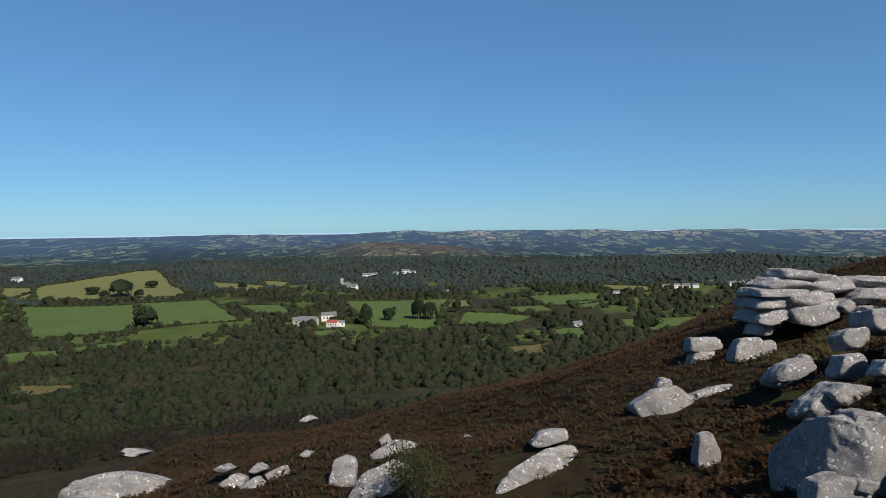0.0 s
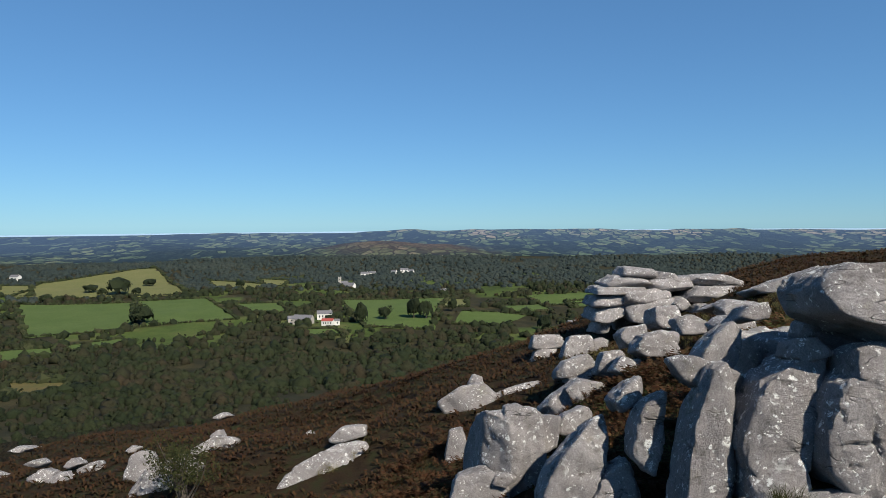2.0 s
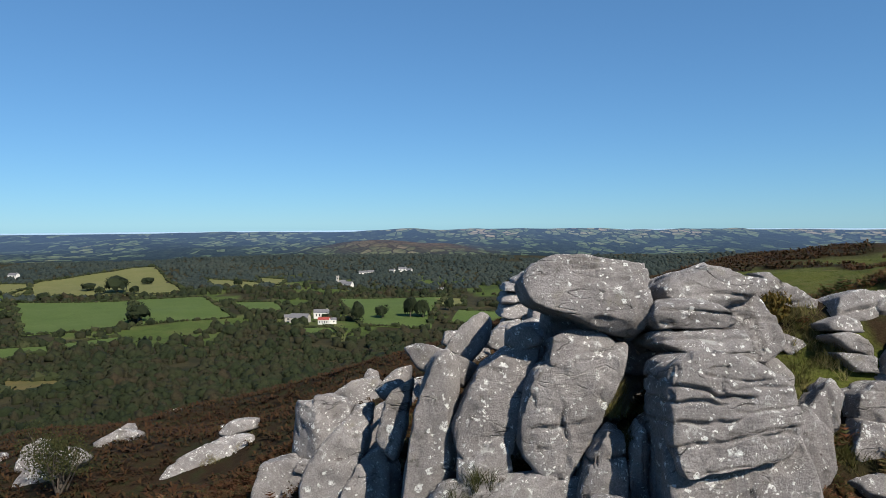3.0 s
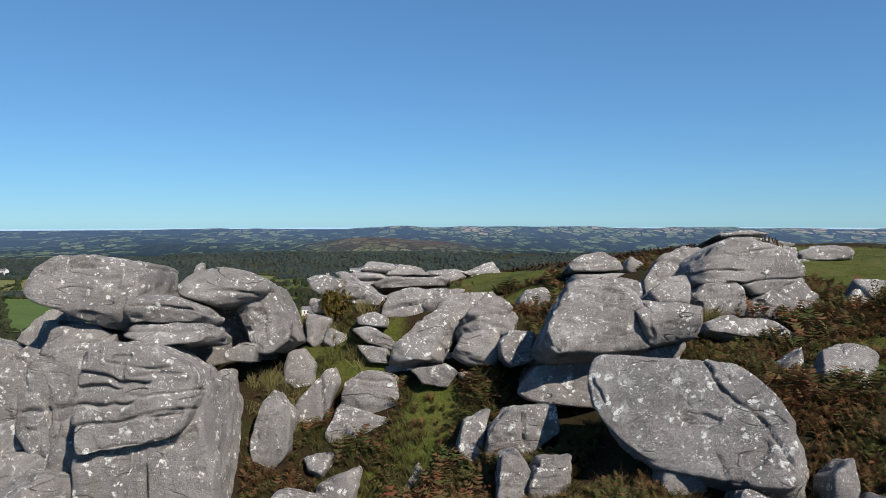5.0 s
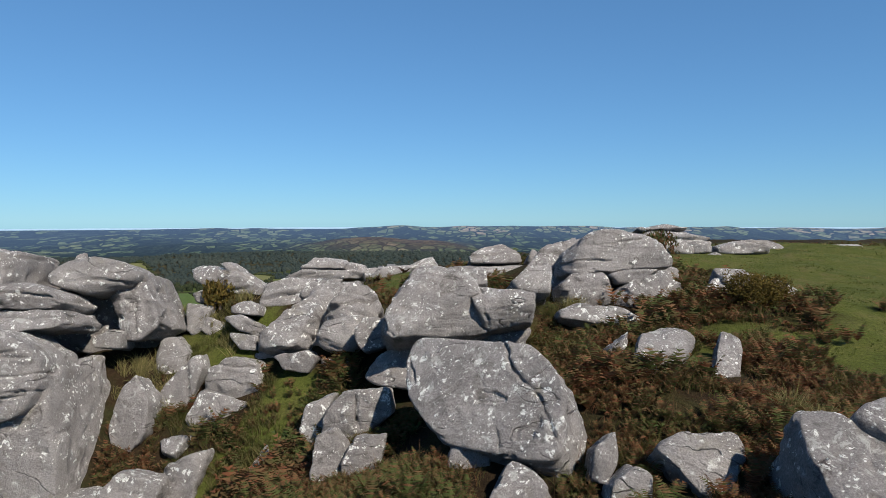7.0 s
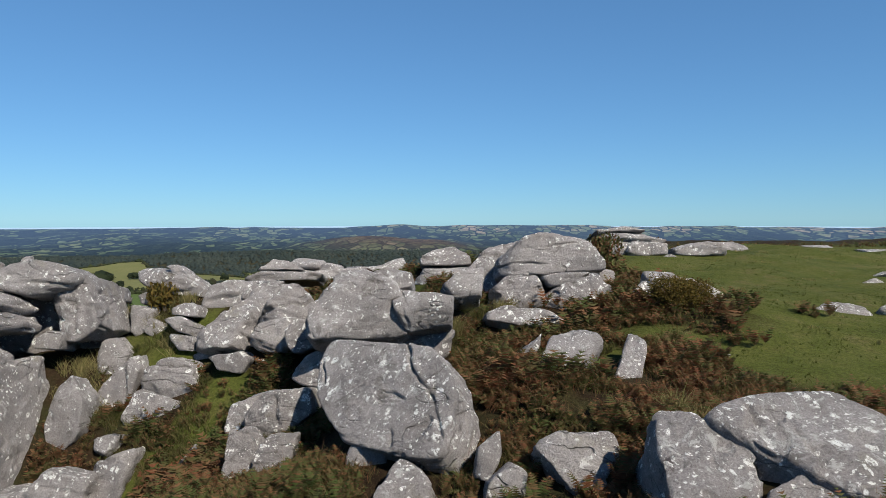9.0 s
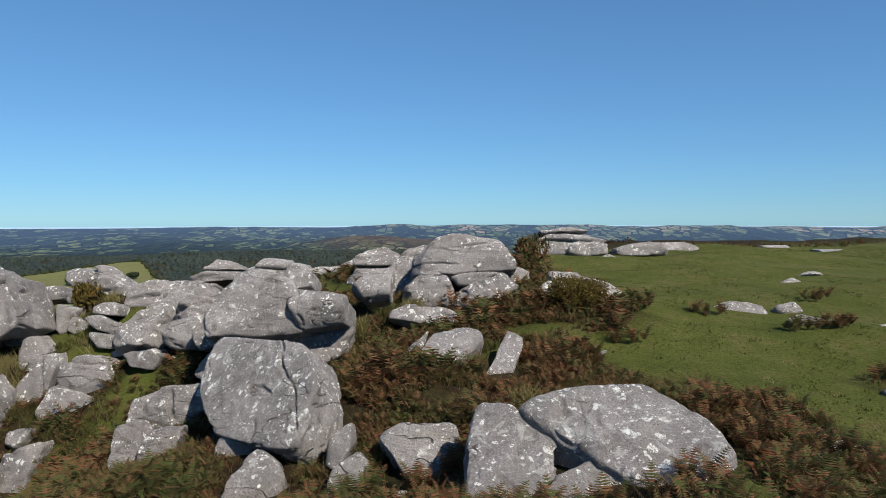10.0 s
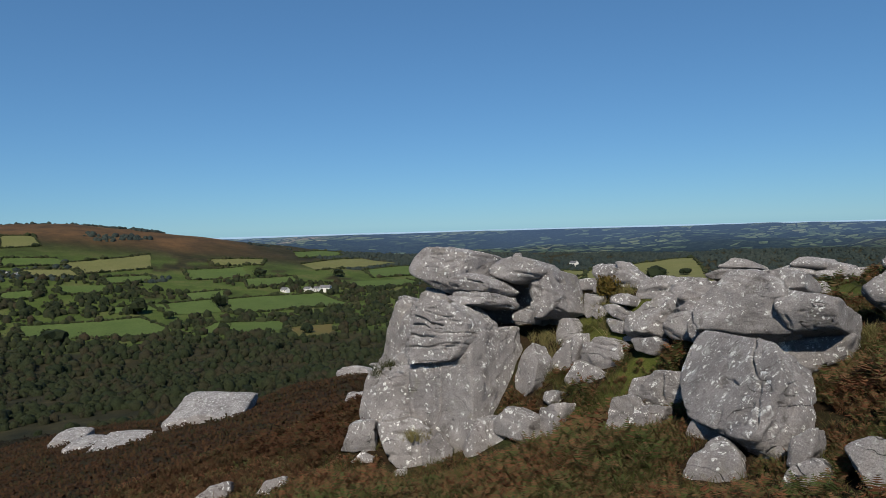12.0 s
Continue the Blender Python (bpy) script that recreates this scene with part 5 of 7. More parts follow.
rock(20.04, 29.3, -1.15, 2.03, 1.86, 1.17, 0, -12, look_of='tor', cuts=[(-129, 0, 1.02), (-79, 0, 0.91), (76, 0, 1.01), (119, 0, 0.81), (159, 0, 0.75)], seed=480)
rock(20.58, 34.94, -1.76, 1.38, 1.71, 1.2, 0, -12, look_of='tor', cuts=[(-159, 0, 0.88), (-63, 0, 0.64), (7, 0, 0.97), (100, 0, 0.84), (139, 0, 0.87)], seed=481)
rock(22.61, 36.04, -1.02, 1.53, 2.29, 1.39, 0, -12, look_of='tor', cuts=[(-140, 0, 0.94), (-98, 0, 0.85), (7, 0, 0.86), (97, 0, 0.9), (173, 0, 0.96)], seed=482)
rock(22.99, 33.59, -0.95, 1.45, 1.86, 1.03, 0, -12, look_of='tor', cuts=[(-173, 0, 0.92), (-12, 0, 0.95), (43, 0, 0.84), (109, 0, 0.88)], seed=483)
rock(21.45, 23.52, 0.91, 1.22, 1.71, 0.71, 0, -12, look_of='tor', cuts=[(-76, 0, 0.73), (105, 0, 0.73), (156, 0, 0.5)], seed=484)
rock(24.9, 34.96, -0.3, 1.54, 1.71, 0.51, 0, -12, look_of='tor', cuts=[(-111, 0, 0.74), (-20, 0, 0.83), (55, 0, 0.83), (144, 0, 0.57)], seed=485)
rock(12.89, 21.05, -3.9, 0.85, 0.86, 0.47, 0, -12, look_of='tor', cuts=[(-124, 0, 0.78), (-30, 0, 0.58), (73, 0, 0.82), (159, 0, 0.83)], seed=486)
rock(15.32, 20.61, -2.88, 1.36, 1.57, 1.45, 0, -12, look_of='tor', cuts=[(-170, 0, 0.96), (-74, 0, 0.74), (-13, 0, 0.8), (77, 0, 0.98), (131, 0, 0.74)], seed=487)
rock(60.89, 44.9, 1.78, 1.74, 2.79, 0.5, -11, look_of='turf', seed=134, seat=0)
rock(63.35, 42.23, 1.62, 2.04, 2.5, 0.5, 2, look_of='turf', seed=135, seat=0)
rock(25.66, 33.9, -0.32, 2.45, 2.14, 1.07, 0.12, look_of='turf', cuts=[(-158, 0, 0.81), (-100, 0, 0.82), (75, 0, 0.81), (149, 0, 1.01)], seed=180, seat=0)
rock(23.86, 30.54, -0.72, 1.75, 1.53, 1.11, 0.12, look_of='turf', cuts=[(-154, 0, 0.81), (-50, 0, 0.49), (94, 0, 0.93), (140, 0, 0.9)], seed=181, seat=0)
# hillside rocks
rock(-78.76, 389.69, -104.94, 8.62, 7.54, 2.86, 0, look_of='scree', cuts=[(90, -0.3, 0.8)], seed=205, seat=0)
rock(-129.69, 282.67, -88.73, 8.68, 7.58, 2.38, 0, look_of='scree', cuts=[(90, -0.3, 0.8)], seed=206, seat=0)
# rocks on the western slope
rock(-17.48, 24.53, -11.63, 6.25, 7.89, 2.15, 43.27, cuts=[(60, -0.3, 0.82), (125, -0.4, 0.78)], look_of='scree', seed=218, seat=0)
rock(-33.66, 18.12, -15.76, 2.95, 3.73, 1.41, 43.27, cuts=[(60, -0.3, 0.82), (125, -0.4, 0.78)], look_of='scree', seed=219, seat=0)
rock(-25.54, 16.59, -14.44, 2.86, 3.61, 0.92, 43.27, cuts=[(60, -0.3, 0.82), (125, -0.4, 0.78)], look_of='scree', seed=220, seat=0)
rock(-18.15, 16.9, -12.87, 3.9, 4.92, 0.81, 43.27, cuts=[(60, -0.3, 0.82), (125, -0.4, 0.78)], look_of='scree', seed=221, seat=0)
rock(3.11, 24.21, -7.57, 1.68, 2.12, 0.73, 43.27, cuts=[(60, -0.3, 0.82), (125, -0.4, 0.78)], look_of='scree', seed=222, seat=0)


build_ground()


# ---- foliage pieces ----
def lump(seed, level, rough=0.28, cut=-0.4):
    """A lumpy crown shell without its hidden underside: points and triangles."""
    bm = bmesh.new()
    bmesh.ops.create_icosphere(bm, subdivisions=level, radius=1.0)
    v = np.array([p.co[:] for p in bm.verts])
    f = np.array([[p.index for p in q.verts] for q in bm.faces])
    bm.free()
    v = v * (1 + rough * fbm(v * 1.9 + seed * 5.3, seed, 3, 0.7))[:, None]
    f = f[(v[f, 2].mean(1) > cut)]
    used, f = np.unique(f, return_inverse=True)
    return v[used], f.reshape(-1, 3)


def frond_plant(seed, fronds, pairs, length=0.7):
    """A bracken plant: arching fronds, each a stem strip with pinnae either side."""
    rng = np.random.RandomState(seed)
    vs, fs = [], []
    for k in range(fronds):
        a = 2 * math.pi * (k + rng.uniform(-0.35, 0.35)) / fronds
        L = length * rng.uniform(0.7, 1.15)
        arch = rng.uniform(0.55, 1.25)
        s = np.linspace(0, 1, pairs + 2)
        bend = arch * s ** 1.4
        out, up = np.cumsum(np.sin(bend + 0.15)) / len(s) * L, np.cumsum(np.cos(bend * 1.35)) / len(s) * L
        side = np.array([-math.sin(a), math.cos(a), 0])
        mid = np.stack([out * math.cos(a), out * math.sin(a), up], -1)
        o = len(vs)
        for j in range(len(s)):
            vs.append(mid[j])
        for j in range(1, len(s) - 1):
            reach = 0.30 * L * (1 - ((s[j] - 0.3) / 0.75) ** 2 if s[j] > 0.3 else s[j] / 0.3 * 0.9 + 0.1) * rng.uniform(0.8, 1.1)
            ahead = mid[j + 1] - mid[j]
            for sg in (-1, 1):
                tip = mid[j] + side * sg * reach + ahead * 1.3 - np.array([0, 0, reach * rng.uniform(0.05, 0.35)])
                vs.append(tip)
                vs.append(mid[j] + ahead * 0.8)
                i0, i1, i2 = o + j, len(vs) - 1, len(vs) - 2
                fs.append((i0, i1, i2) if sg > 0 else (i1, i0, i2))
    return np.array(vs), np.array(fs)


def tuft(seed, blades, height, width, spread):
    rng = np.random.RandomState(seed)
    vs, fs = [], []
    for k in range(blades):
        a, r = rng.uniform(0, 6.28), spread * math.sqrt(rng.uniform())
        c = np.array([r * math.cos(a), r * math.sin(a), -0.02])
        b = rng.uniform(0, 6.28)
        sd = np.array([math.cos(b), math.sin(b), 0]) * width
        lean = np.array([rng.normal() * 0.4, rng.normal() * 0.4, 1.0]) * height * rng.uniform(0.6, 1.2)
        o = len(vs)
        m = c + lean * 0.6
        vs += [c - sd, c + sd, m + sd * 0.7, m - sd * 0.7, c + lean + np.array([lean[0], lean[1], 0]) * 0.5]
        fs += [(o, o + 1, o + 2), (o, o + 2, o + 3), (o + 3, o + 2, o + 4)]
    return np.array(vs), np.array(fs)


def leafy(seed, leaves, size):
    """A loose ball of small leaves with gaps."""
    rng = np.random.RandomState(seed)
    v = rng.normal(size=(leaves, 3))
    v = v / np.linalg.norm(v, axis=1)[:, None] * rng.uniform(0.35, 1.0, (leaves, 1)) ** 0.5
    v *= (1 + 0.35 * fbm(v * 2.1 + seed, seed, 2))[:, None]
    a, b = rng.normal(size=(leaves, 3)), rng.normal(size=(leaves, 3))
    a, b = a / np.linalg.norm(a, axis=1)[:, None] * size, b / np.linalg.norm(b, axis=1)[:, None] * size * 0.6
    pts = np.stack([v - a, v + b, v + a, v - b], 1).reshape(-1, 3)
    i = np.arange(leaves)[:, None] * 4
    return pts, np.concatenate([i + [0, 1, 2], i + [0, 2, 3]])


def kites(seed, count, length):
    """A few broad arching leaves, for bracken seen from afar."""
    rng = np.random.RandomState(seed)
    vs, fs = [], []
    for k in range(count):
        a = 2 * math.pi * (k + rng.uniform(-0.4, 0.4)) / count
        L = length * rng.uniform(0.7, 1.2)
        d, sd = np.array([math.cos(a), math.sin(a), 0]), np.array([-math.sin(a), math.cos(a), 0])
        h = rng.uniform(0.35, 0.7) * L
        o = len(vs)
        vs += [d * 0.05 * L, d * 0.5 * L + sd * 0.13 * L + (0, 0, h * 0.8), d * L + (0, 0, h * 0.75), d * 0.5 * L - sd * 0.13 * L + (0, 0, h * 0.85)]
        fs += [(o, o + 1, o + 3), (o + 1, o + 2, o + 3)]
    return np.array(vs), np.array(fs)


def crown_shape(seed, leaves, size, lobes=5):
    """A broadleaf crown: ragged leaf sprays over several lobes, facing outward, with gaps."""
    rng = np.random.RandomState(seed)
    centre = rng.normal(size=(lobes, 3)) * (0.42, 0.42, 0.22) + (0, 0, 0.25)
    rad = rng.uniform(0.42, 0.66, lobes)
    k = rng.randint(0, lobes, leaves)
    n = rng.normal(size=(leaves, 3)) + (0, 0, 0.45)
    n /= np.linalg.norm(n, axis=1)[:, None]
    v = centre[k] + n * rad[k][:, None] * rng.uniform(0.75, 1.12, (leaves, 1))
    a = np.cross(n, rng.normal(size=(leaves, 3)))
    a /= np.linalg.norm(a, axis=1)[:, None]
    b = np.cross(n, a) + n * rng.normal(size=(leaves, 1)) * 0.5
    sz = size * rng.uniform(0.6, 1.3, (leaves, 1))
    a, b = a * sz + n * rng.normal(size=(leaves, 1)) * 0.4 * sz, b * sz * 0.75
    pts = np.stack([v - a, v + b, v + a, v - b], 1).reshape(-1, 3)
    i = np.arange(leaves)[:, None] * 4
    return pts, np.concatenate([i + [0, 1, 2], i + [0, 2, 3]])


def leafed_lump(seed, level, leaves, size, high=1.15):
    """A rounded uneven crown with ragged sprays standing out of it."""
    v, f = lump(seed, level, 0.42, -0.3)
    v = v * (0.92, 0.92, 0.8 * high) + (0, 0, 0.15)
    w, g = crown_shape(seed + 500, leaves, size, 4)
    return np.concatenate([v, w]), np.concatenate([f, g + len(v)])


def scatter(name, shapes, P, S, mat, seed=1, squash=None, flat=True):
    """One joined mesh of many copies of the shapes, at points P with sizes S, each turned at random."""
    rng = np.random.RandomState(seed)
    n = len(P)
    pick, turn = rng.randint(0, len(shapes), n), rng.uniform(0, 2 * math.pi, n)
    tone = rng.uniform(size=n)
    vs, fs, tones, base = [], [], [], 0
    for k, (v, f) in enumerate(shapes):
        w = np.where(pick == k)[0]
        if not len(w):
            continue
        c, s = np.cos(turn[w])[:, None], np.sin(turn[w])[:, None]
        sc = S[w][:, None]
        zs = sc if squash is None else sc * squash[w][:, None]
        x = (v[:, 0] * c - v[:, 1] * s) * sc + P[w, 0][:, None]
        y = (v[:, 0] * s + v[:, 1] * c) * sc + P[w, 1][:, None]
        z = v[:, 2] * zs + P[w, 2][:, None]
        vs.append(np.stack([x, y, z], -1).reshape(-1, 3))
        fs.append((f[None] + (np.arange(len(w)) * len(v))[:, None, None]).reshape(-1, 3) + base)
        tones.append(np.repeat(tone[w], len(v)))
        base += len(w) * len(v)
    ob = link_mesh(name, np.concatenate(vs), np.concatenate(fs), mat, not flat)
    ob.data.attributes.new("tone", "FLOAT", "POINT").data.foreach_set("value", np.concatenate(tones).astype(np.float32))
    return ob


def on_ground(x, y, lift=0.0):
    return np.stack([x, y, terrain(x, y) + lift], -1)


LUMPS_SMALL = [lump(20 + k, 1) for k in range(6)]
CROWNS = [leafed_lump(200 + k, 1, 24, 0.16) for k in range(12)]
CROWNS_SMALL = [leafed_lump(230 + k, 1, 11, 0.19, 1.0) for k in range(9)]
FIELDS = []


def inside(x, y, quad, grow=1.0):
    """Which points lie in a four-cornered field, grown about its middle."""
    q = np.array(quad, float)
    q = q.mean(0) + (q - q.mean(0)) * grow
    sgn = [(q[(k + 1) % 4][0] - q[k][0]) * (y - q[k][1]) - (q[(k + 1) % 4][1] - q[k][1]) * (x - q[k][0]) for k in range(4)]
    return np.all([s >= 0 for s in sgn], 0) | np.all([s <= 0 for s in sgn], 0)


FIELD_LOOKS = {"pasture": "bright green grazed pasture with hedged edges", "dry_pasture": "pale dry hill pasture", "rough_pasture": "brown rough grazing among trees"}


def field(mat, *corners):
    """A four-cornered field draped on the valley, with its hedge."""
    q = np.array(corners, float)
    u, v = np.meshgrid(np.linspace(0, 1, 15), np.linspace(0, 1, 15))
    u, v = u.ravel()[:, None], v.ravel()[:, None]
    xy = q[0] * (1 - u) * (1 - v) + q[1] * u * (1 - v) + q[2] * u * v + q[3] * (1 - u) * v
    wob = 0.02 * np.linalg.norm(q[2] - q[0])
    xy = xy + wob * np.stack([fbm(flat2(xy[:, 0], xy[:, 1], 60), 61, 2), fbm(flat2(xy[:, 0], xy[:, 1], 60), 62, 2)], -1)
    ob = link_mesh("field", on_ground(xy[:, 0], xy[:, 1], 0.9), grid_faces(15, 15), mat, True)
    tagged(ob, FIELD_LOOKS[mat.name], "field", "valley fields", "structure")
    FIELDS.append(q)
    rng = np.random.RandomState(len(FIELDS))
    pts = []
    for k in range(4):
        a, b = q[k], q[(k + 1) % 4]
        if rng.uniform() < 0.15:
            continue
        m = max(3, int(np.linalg.norm(b - a) / 3.2))
        t = np.linspace(0, 1, m)[:, None] + rng.normal(size=(m, 1)) * 0.01
        pts.append((a + (b - a) * t + rng.normal(size=(m, 2)) * 0.8)[rng.uniform(size=m) > 0.06])
    if pts:
        xy = np.concatenate(pts)
        size = rng.uniform(2.0, 4.4, len(xy)) * np.where(rng.uniform(size=len(xy)) < 0.14, 2.1, 1.0)
        hedge = scatter("hedgerow", CROWNS_SMALL, on_ground(xy[:, 0], xy[:, 1], 0.8), size, HEDGE, len(FIELDS))
        tagged(hedge, "dark green hedgerow with grown-out bushes round a field", "hedge", "field hedges", "stuff")


# fields of the valley
field(DRY_FIELD, (-938, 1495), (-568, 1557), (-883, 2121), (-1028, 1755))
field(PASTURE, (-886, 1431), (-615, 1019), (-494, 1111), (-650, 1451))
field(PASTURE, (-653, 1475), (-486, 1128), (-353, 1199), (-505, 1480))
field(PASTURE, (-584, 902), (-534, 824), (-486, 868), (-516, 932))
field(PASTURE, (-417, 1390), (-356, 1259), (-266, 1232), (-327, 1387))
field(PASTURE, (-216, 1463), (-118, 1099), (-14, 1109), (18, 1510))
field(PASTURE, (42, 1253), (24, 1150), (111, 1133), (157, 1240))
field(PASTURE, (185, 1532), (209, 1387), (317, 1438), (353, 1524))
field(PASTURE, (110, 1321), (144, 1256), (212, 1312), (204, 1408))
field(PASTURE, (309, 1237), (303, 1089), (452, 1156), (483, 1248))
field(PASTURE, (167, 1096), (165, 988), (214, 1007), (229, 1128))
field(DRY_FIELD, (373, 1694), (369, 1591), (461, 1554), (492, 1626))
field(ROUGH_FIELD, (84, 952), (83, 857), (128, 842), (146, 960))
field(DRY_FIELD, (-631, 1853), (-547, 1663), (-443, 1636), (-455, 1779))
field(DRY_FIELD, (-521, 1947), (-456, 1764), (-403, 1755), (-418, 1916))
field(PASTURE, (498, 1358), (491, 1318), (610, 1342), (638, 1397))
field(DRY_FIELD, (-1099, 1705), (-969, 1502), (-906, 1530), (-1025, 1715))
field(ROUGH_FIELD, (-433, 686), (-377, 602), (-321, 603), (-365, 679))
field(PASTURE, (-210, 1062), (-185, 997), (-140, 1029), (-164, 1077))
field(PASTURE, (-517, 943), (-480, 895), (-446, 983), (-473, 1024))
field(DRY_FIELD, (-6, 1470), (4, 1299), (54, 1308), (54, 1482))
field(PASTURE, (262, 1454), (259, 1349), (319, 1365), (334, 1456))
field(PASTURE, (-1314, 351), (-1222, 334), (-1046, 524), (-1255, 540))
field(PASTURE, (-1308, 743), (-1175, 674), (-1076, 911), (-1275, 963))
field(PASTURE, (-1350, 598), (-1238, 586), (-1191, 671), (-1318, 729))
field(PASTURE, (-1673, 830), (-1548, 782), (-1512, 921), (-1650, 988))
field(DRY_FIELD, (-1772, 954), (-1694, 920), (-1652, 1051), (-1765, 1132))
field(DRY_FIELD, (-1764, 572), (-1638, 565), (-1689, 756), (-1844, 819))
field(PASTURE, (-1815, 455), (-1744, 437), (-1742, 577), (-1808, 573))
field(DRY_FIELD, (-1714, 468), (-1645, 464), (-1621, 571), (-1691, 584))
field(PASTURE, (-1606, 590), (-1544, 591), (-1544, 698), (-1618, 722))
field(PASTURE, (-1100, 604), (-1041, 527), (-943, 646), (-1033, 701))
field(ROUGH_FIELD, (-969, 666), (-845, 596), (-817, 651), (-924, 730))
field(DRY_FIELD, (-1669, 1185), (-1542, 1153), (-1585, 1543), (-1796, 1530))
field(PASTURE, (-1522, 1299), (-1372, 1212), (-1344, 1378), (-1521, 1519))
field(PASTURE, (-1487, 891), (-1378, 840), (-1393, 991), (-1487, 1039))
field(PASTURE, (-1409, 699), (-1335, 678), (-1324, 750), (-1384, 786))
field(PASTURE, (-1540, 384), (-1487, 370), (-1481, 427), (-1536, 443))
field(PASTURE, (-1553, 491), (-1489, 481), (-1472, 557), (-1534, 589))
field(PASTURE, (-1354, 1101), (-1246, 1067), (-1186, 1220), (-1305, 1275))
field(DRY_FIELD, (-2062, 519), (-1927, 484), (-1943, 580), (-2074, 603))
field(PASTURE, (-1366, 527), (-1322, 515), (-1287, 609), (-1345, 625))
field(PASTURE, (-1940, 1353), (-1794, 1273), (-1842, 1481), (-2110, 1680))

# ---- woods, bracken and turf ----
def polar_points(rng, count, r0, r1, a0, a1):
    r = np.sqrt(rng.uniform(r0 * r0, r1 * r1, count))
    a = np.radians(rng.uniform(a0, a1, count))
    return 20 - r * np.sin(a), r * np.cos(a)


def clear_of_fields(x, y, grow):
    ok = np.ones(len(x), bool)
    for q in FIELDS:
        ok &= ~inside(x, y, q, grow)
    return ok


def woods():
    rng = np.random.RandomState(5)
    x, y = polar_points(rng, 8200, 400, 900, -38, 82)
    dens = fbm(flat2(x, y, 90), 71, 4)
    ok = clear_of_fields(x, y, 1.04) & (dens > -0.3 - 0.5 * smooth(np.hypot(x - 20, y), 520, 620))
    x, y = x[ok], y[ok]
    size = (2.0 + 5.6 * rng.uniform(size=len(x)) ** 1.8) * (0.5 + 0.6 * smooth(np.hypot(x - 20, y), 420, 700)) * (1 + 0.3 * fbm(flat2(x, y, 60), 75, 2))
    ob = scatter("valley_wood", CROWNS, on_ground(x, y, 1.0), size, CROWN, 6, rng.uniform(0.8, 1.3, len(x)), False)
    tagged(ob, "mixed broadleaf wood, dark green turning brown, filling the valley", "wood", kind="stuff")
    x, y = polar_points(rng, 13000, 150, 430, -10, 84)
    r = np.hypot(x - 20, y)
    dens = fbm(flat2(x, y, 45), 74, 4)
    ok = clear_of_fields(x, y, 1.04) & (dens > 0.5 - 1.1 * smooth(r, 170, 360)) & ((x < 5) | (r > 300))
    x, y, r = x[ok], y[ok], r[ok]
    size = rng.uniform(0.7, 2.4, len(x)) * (0.7 + 0.5 * smooth(r, 200, 400))
    ob = scatter("hillside_scrub", CROWNS_SMALL, on_ground(x, y, 0.6), size, SCRUB, 16, rng.uniform(0.7, 1.2, len(x)), False)
    tagged(ob, "thorn scrub and young birch on the lower hillside", "scrub", kind="stuff")
    x, y = polar_points(rng, 11000, 880, 1750, -38, 82)
    dens = fbm(flat2(x, y, 150), 72, 4)
    left = smooth(np.degrees(np.arctan2(-(x - 20), y)), 38, 46)
    ok = clear_of_fields(x, y, 1.03) & (dens > -0.1 + 0.12 * left - 0.7 * (np.hypot(x - 20, y) < 1080))
    x, y = x[ok], y[ok]
    ob = scatter("farmland_trees", CROWNS, on_ground(x, y, 2.0), (2.6 + 7.5 * rng.uniform(size=len(x)) ** 1.8), CROWN, 7, rng.uniform(0.8, 1.3, len(x)), False)
    tagged(ob, "hedgerow oaks and copses between the valley fields", "trees", kind="stuff")
    x, y = polar_points(rng, 20000, 1700, 2690, -38, 80)
    r = np.hypot(x - 20, y)
    az = np.degrees(np.arctan2(-(x - 20), y))
    dens = fbm(flat2(x, y, 260), 73, 4)
    moor = (az > 52) & (r > 1900)
    ok = clear_of_fields(x, y, 1.03) & (dens > -0.7 + 1.3 * moor + 0.9 * (az > 42) * (r < 2000))
    x, y = x[ok], y[ok]
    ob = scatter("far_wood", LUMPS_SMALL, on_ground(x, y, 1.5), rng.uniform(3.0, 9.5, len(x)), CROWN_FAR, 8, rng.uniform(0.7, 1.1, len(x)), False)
    tagged(ob, "far dark oak woods covering the hills", "wood", kind="stuff")


def off_rocks(x, y, grow):
    ok = np.ones(len(x), bool)
    for rx, ry, yaw, hw, hd, rz, rh in ROCKS:
        dx, dy = x - rx, y - ry
        u, v = (dx * math.cos(yaw) + dy * math.sin(yaw)) / hw, (dy * math.cos(yaw) - dx * math.sin(yaw)) / hd
        ok &= (np.abs(u) > grow) | (np.abs(v) > grow)
    return ok


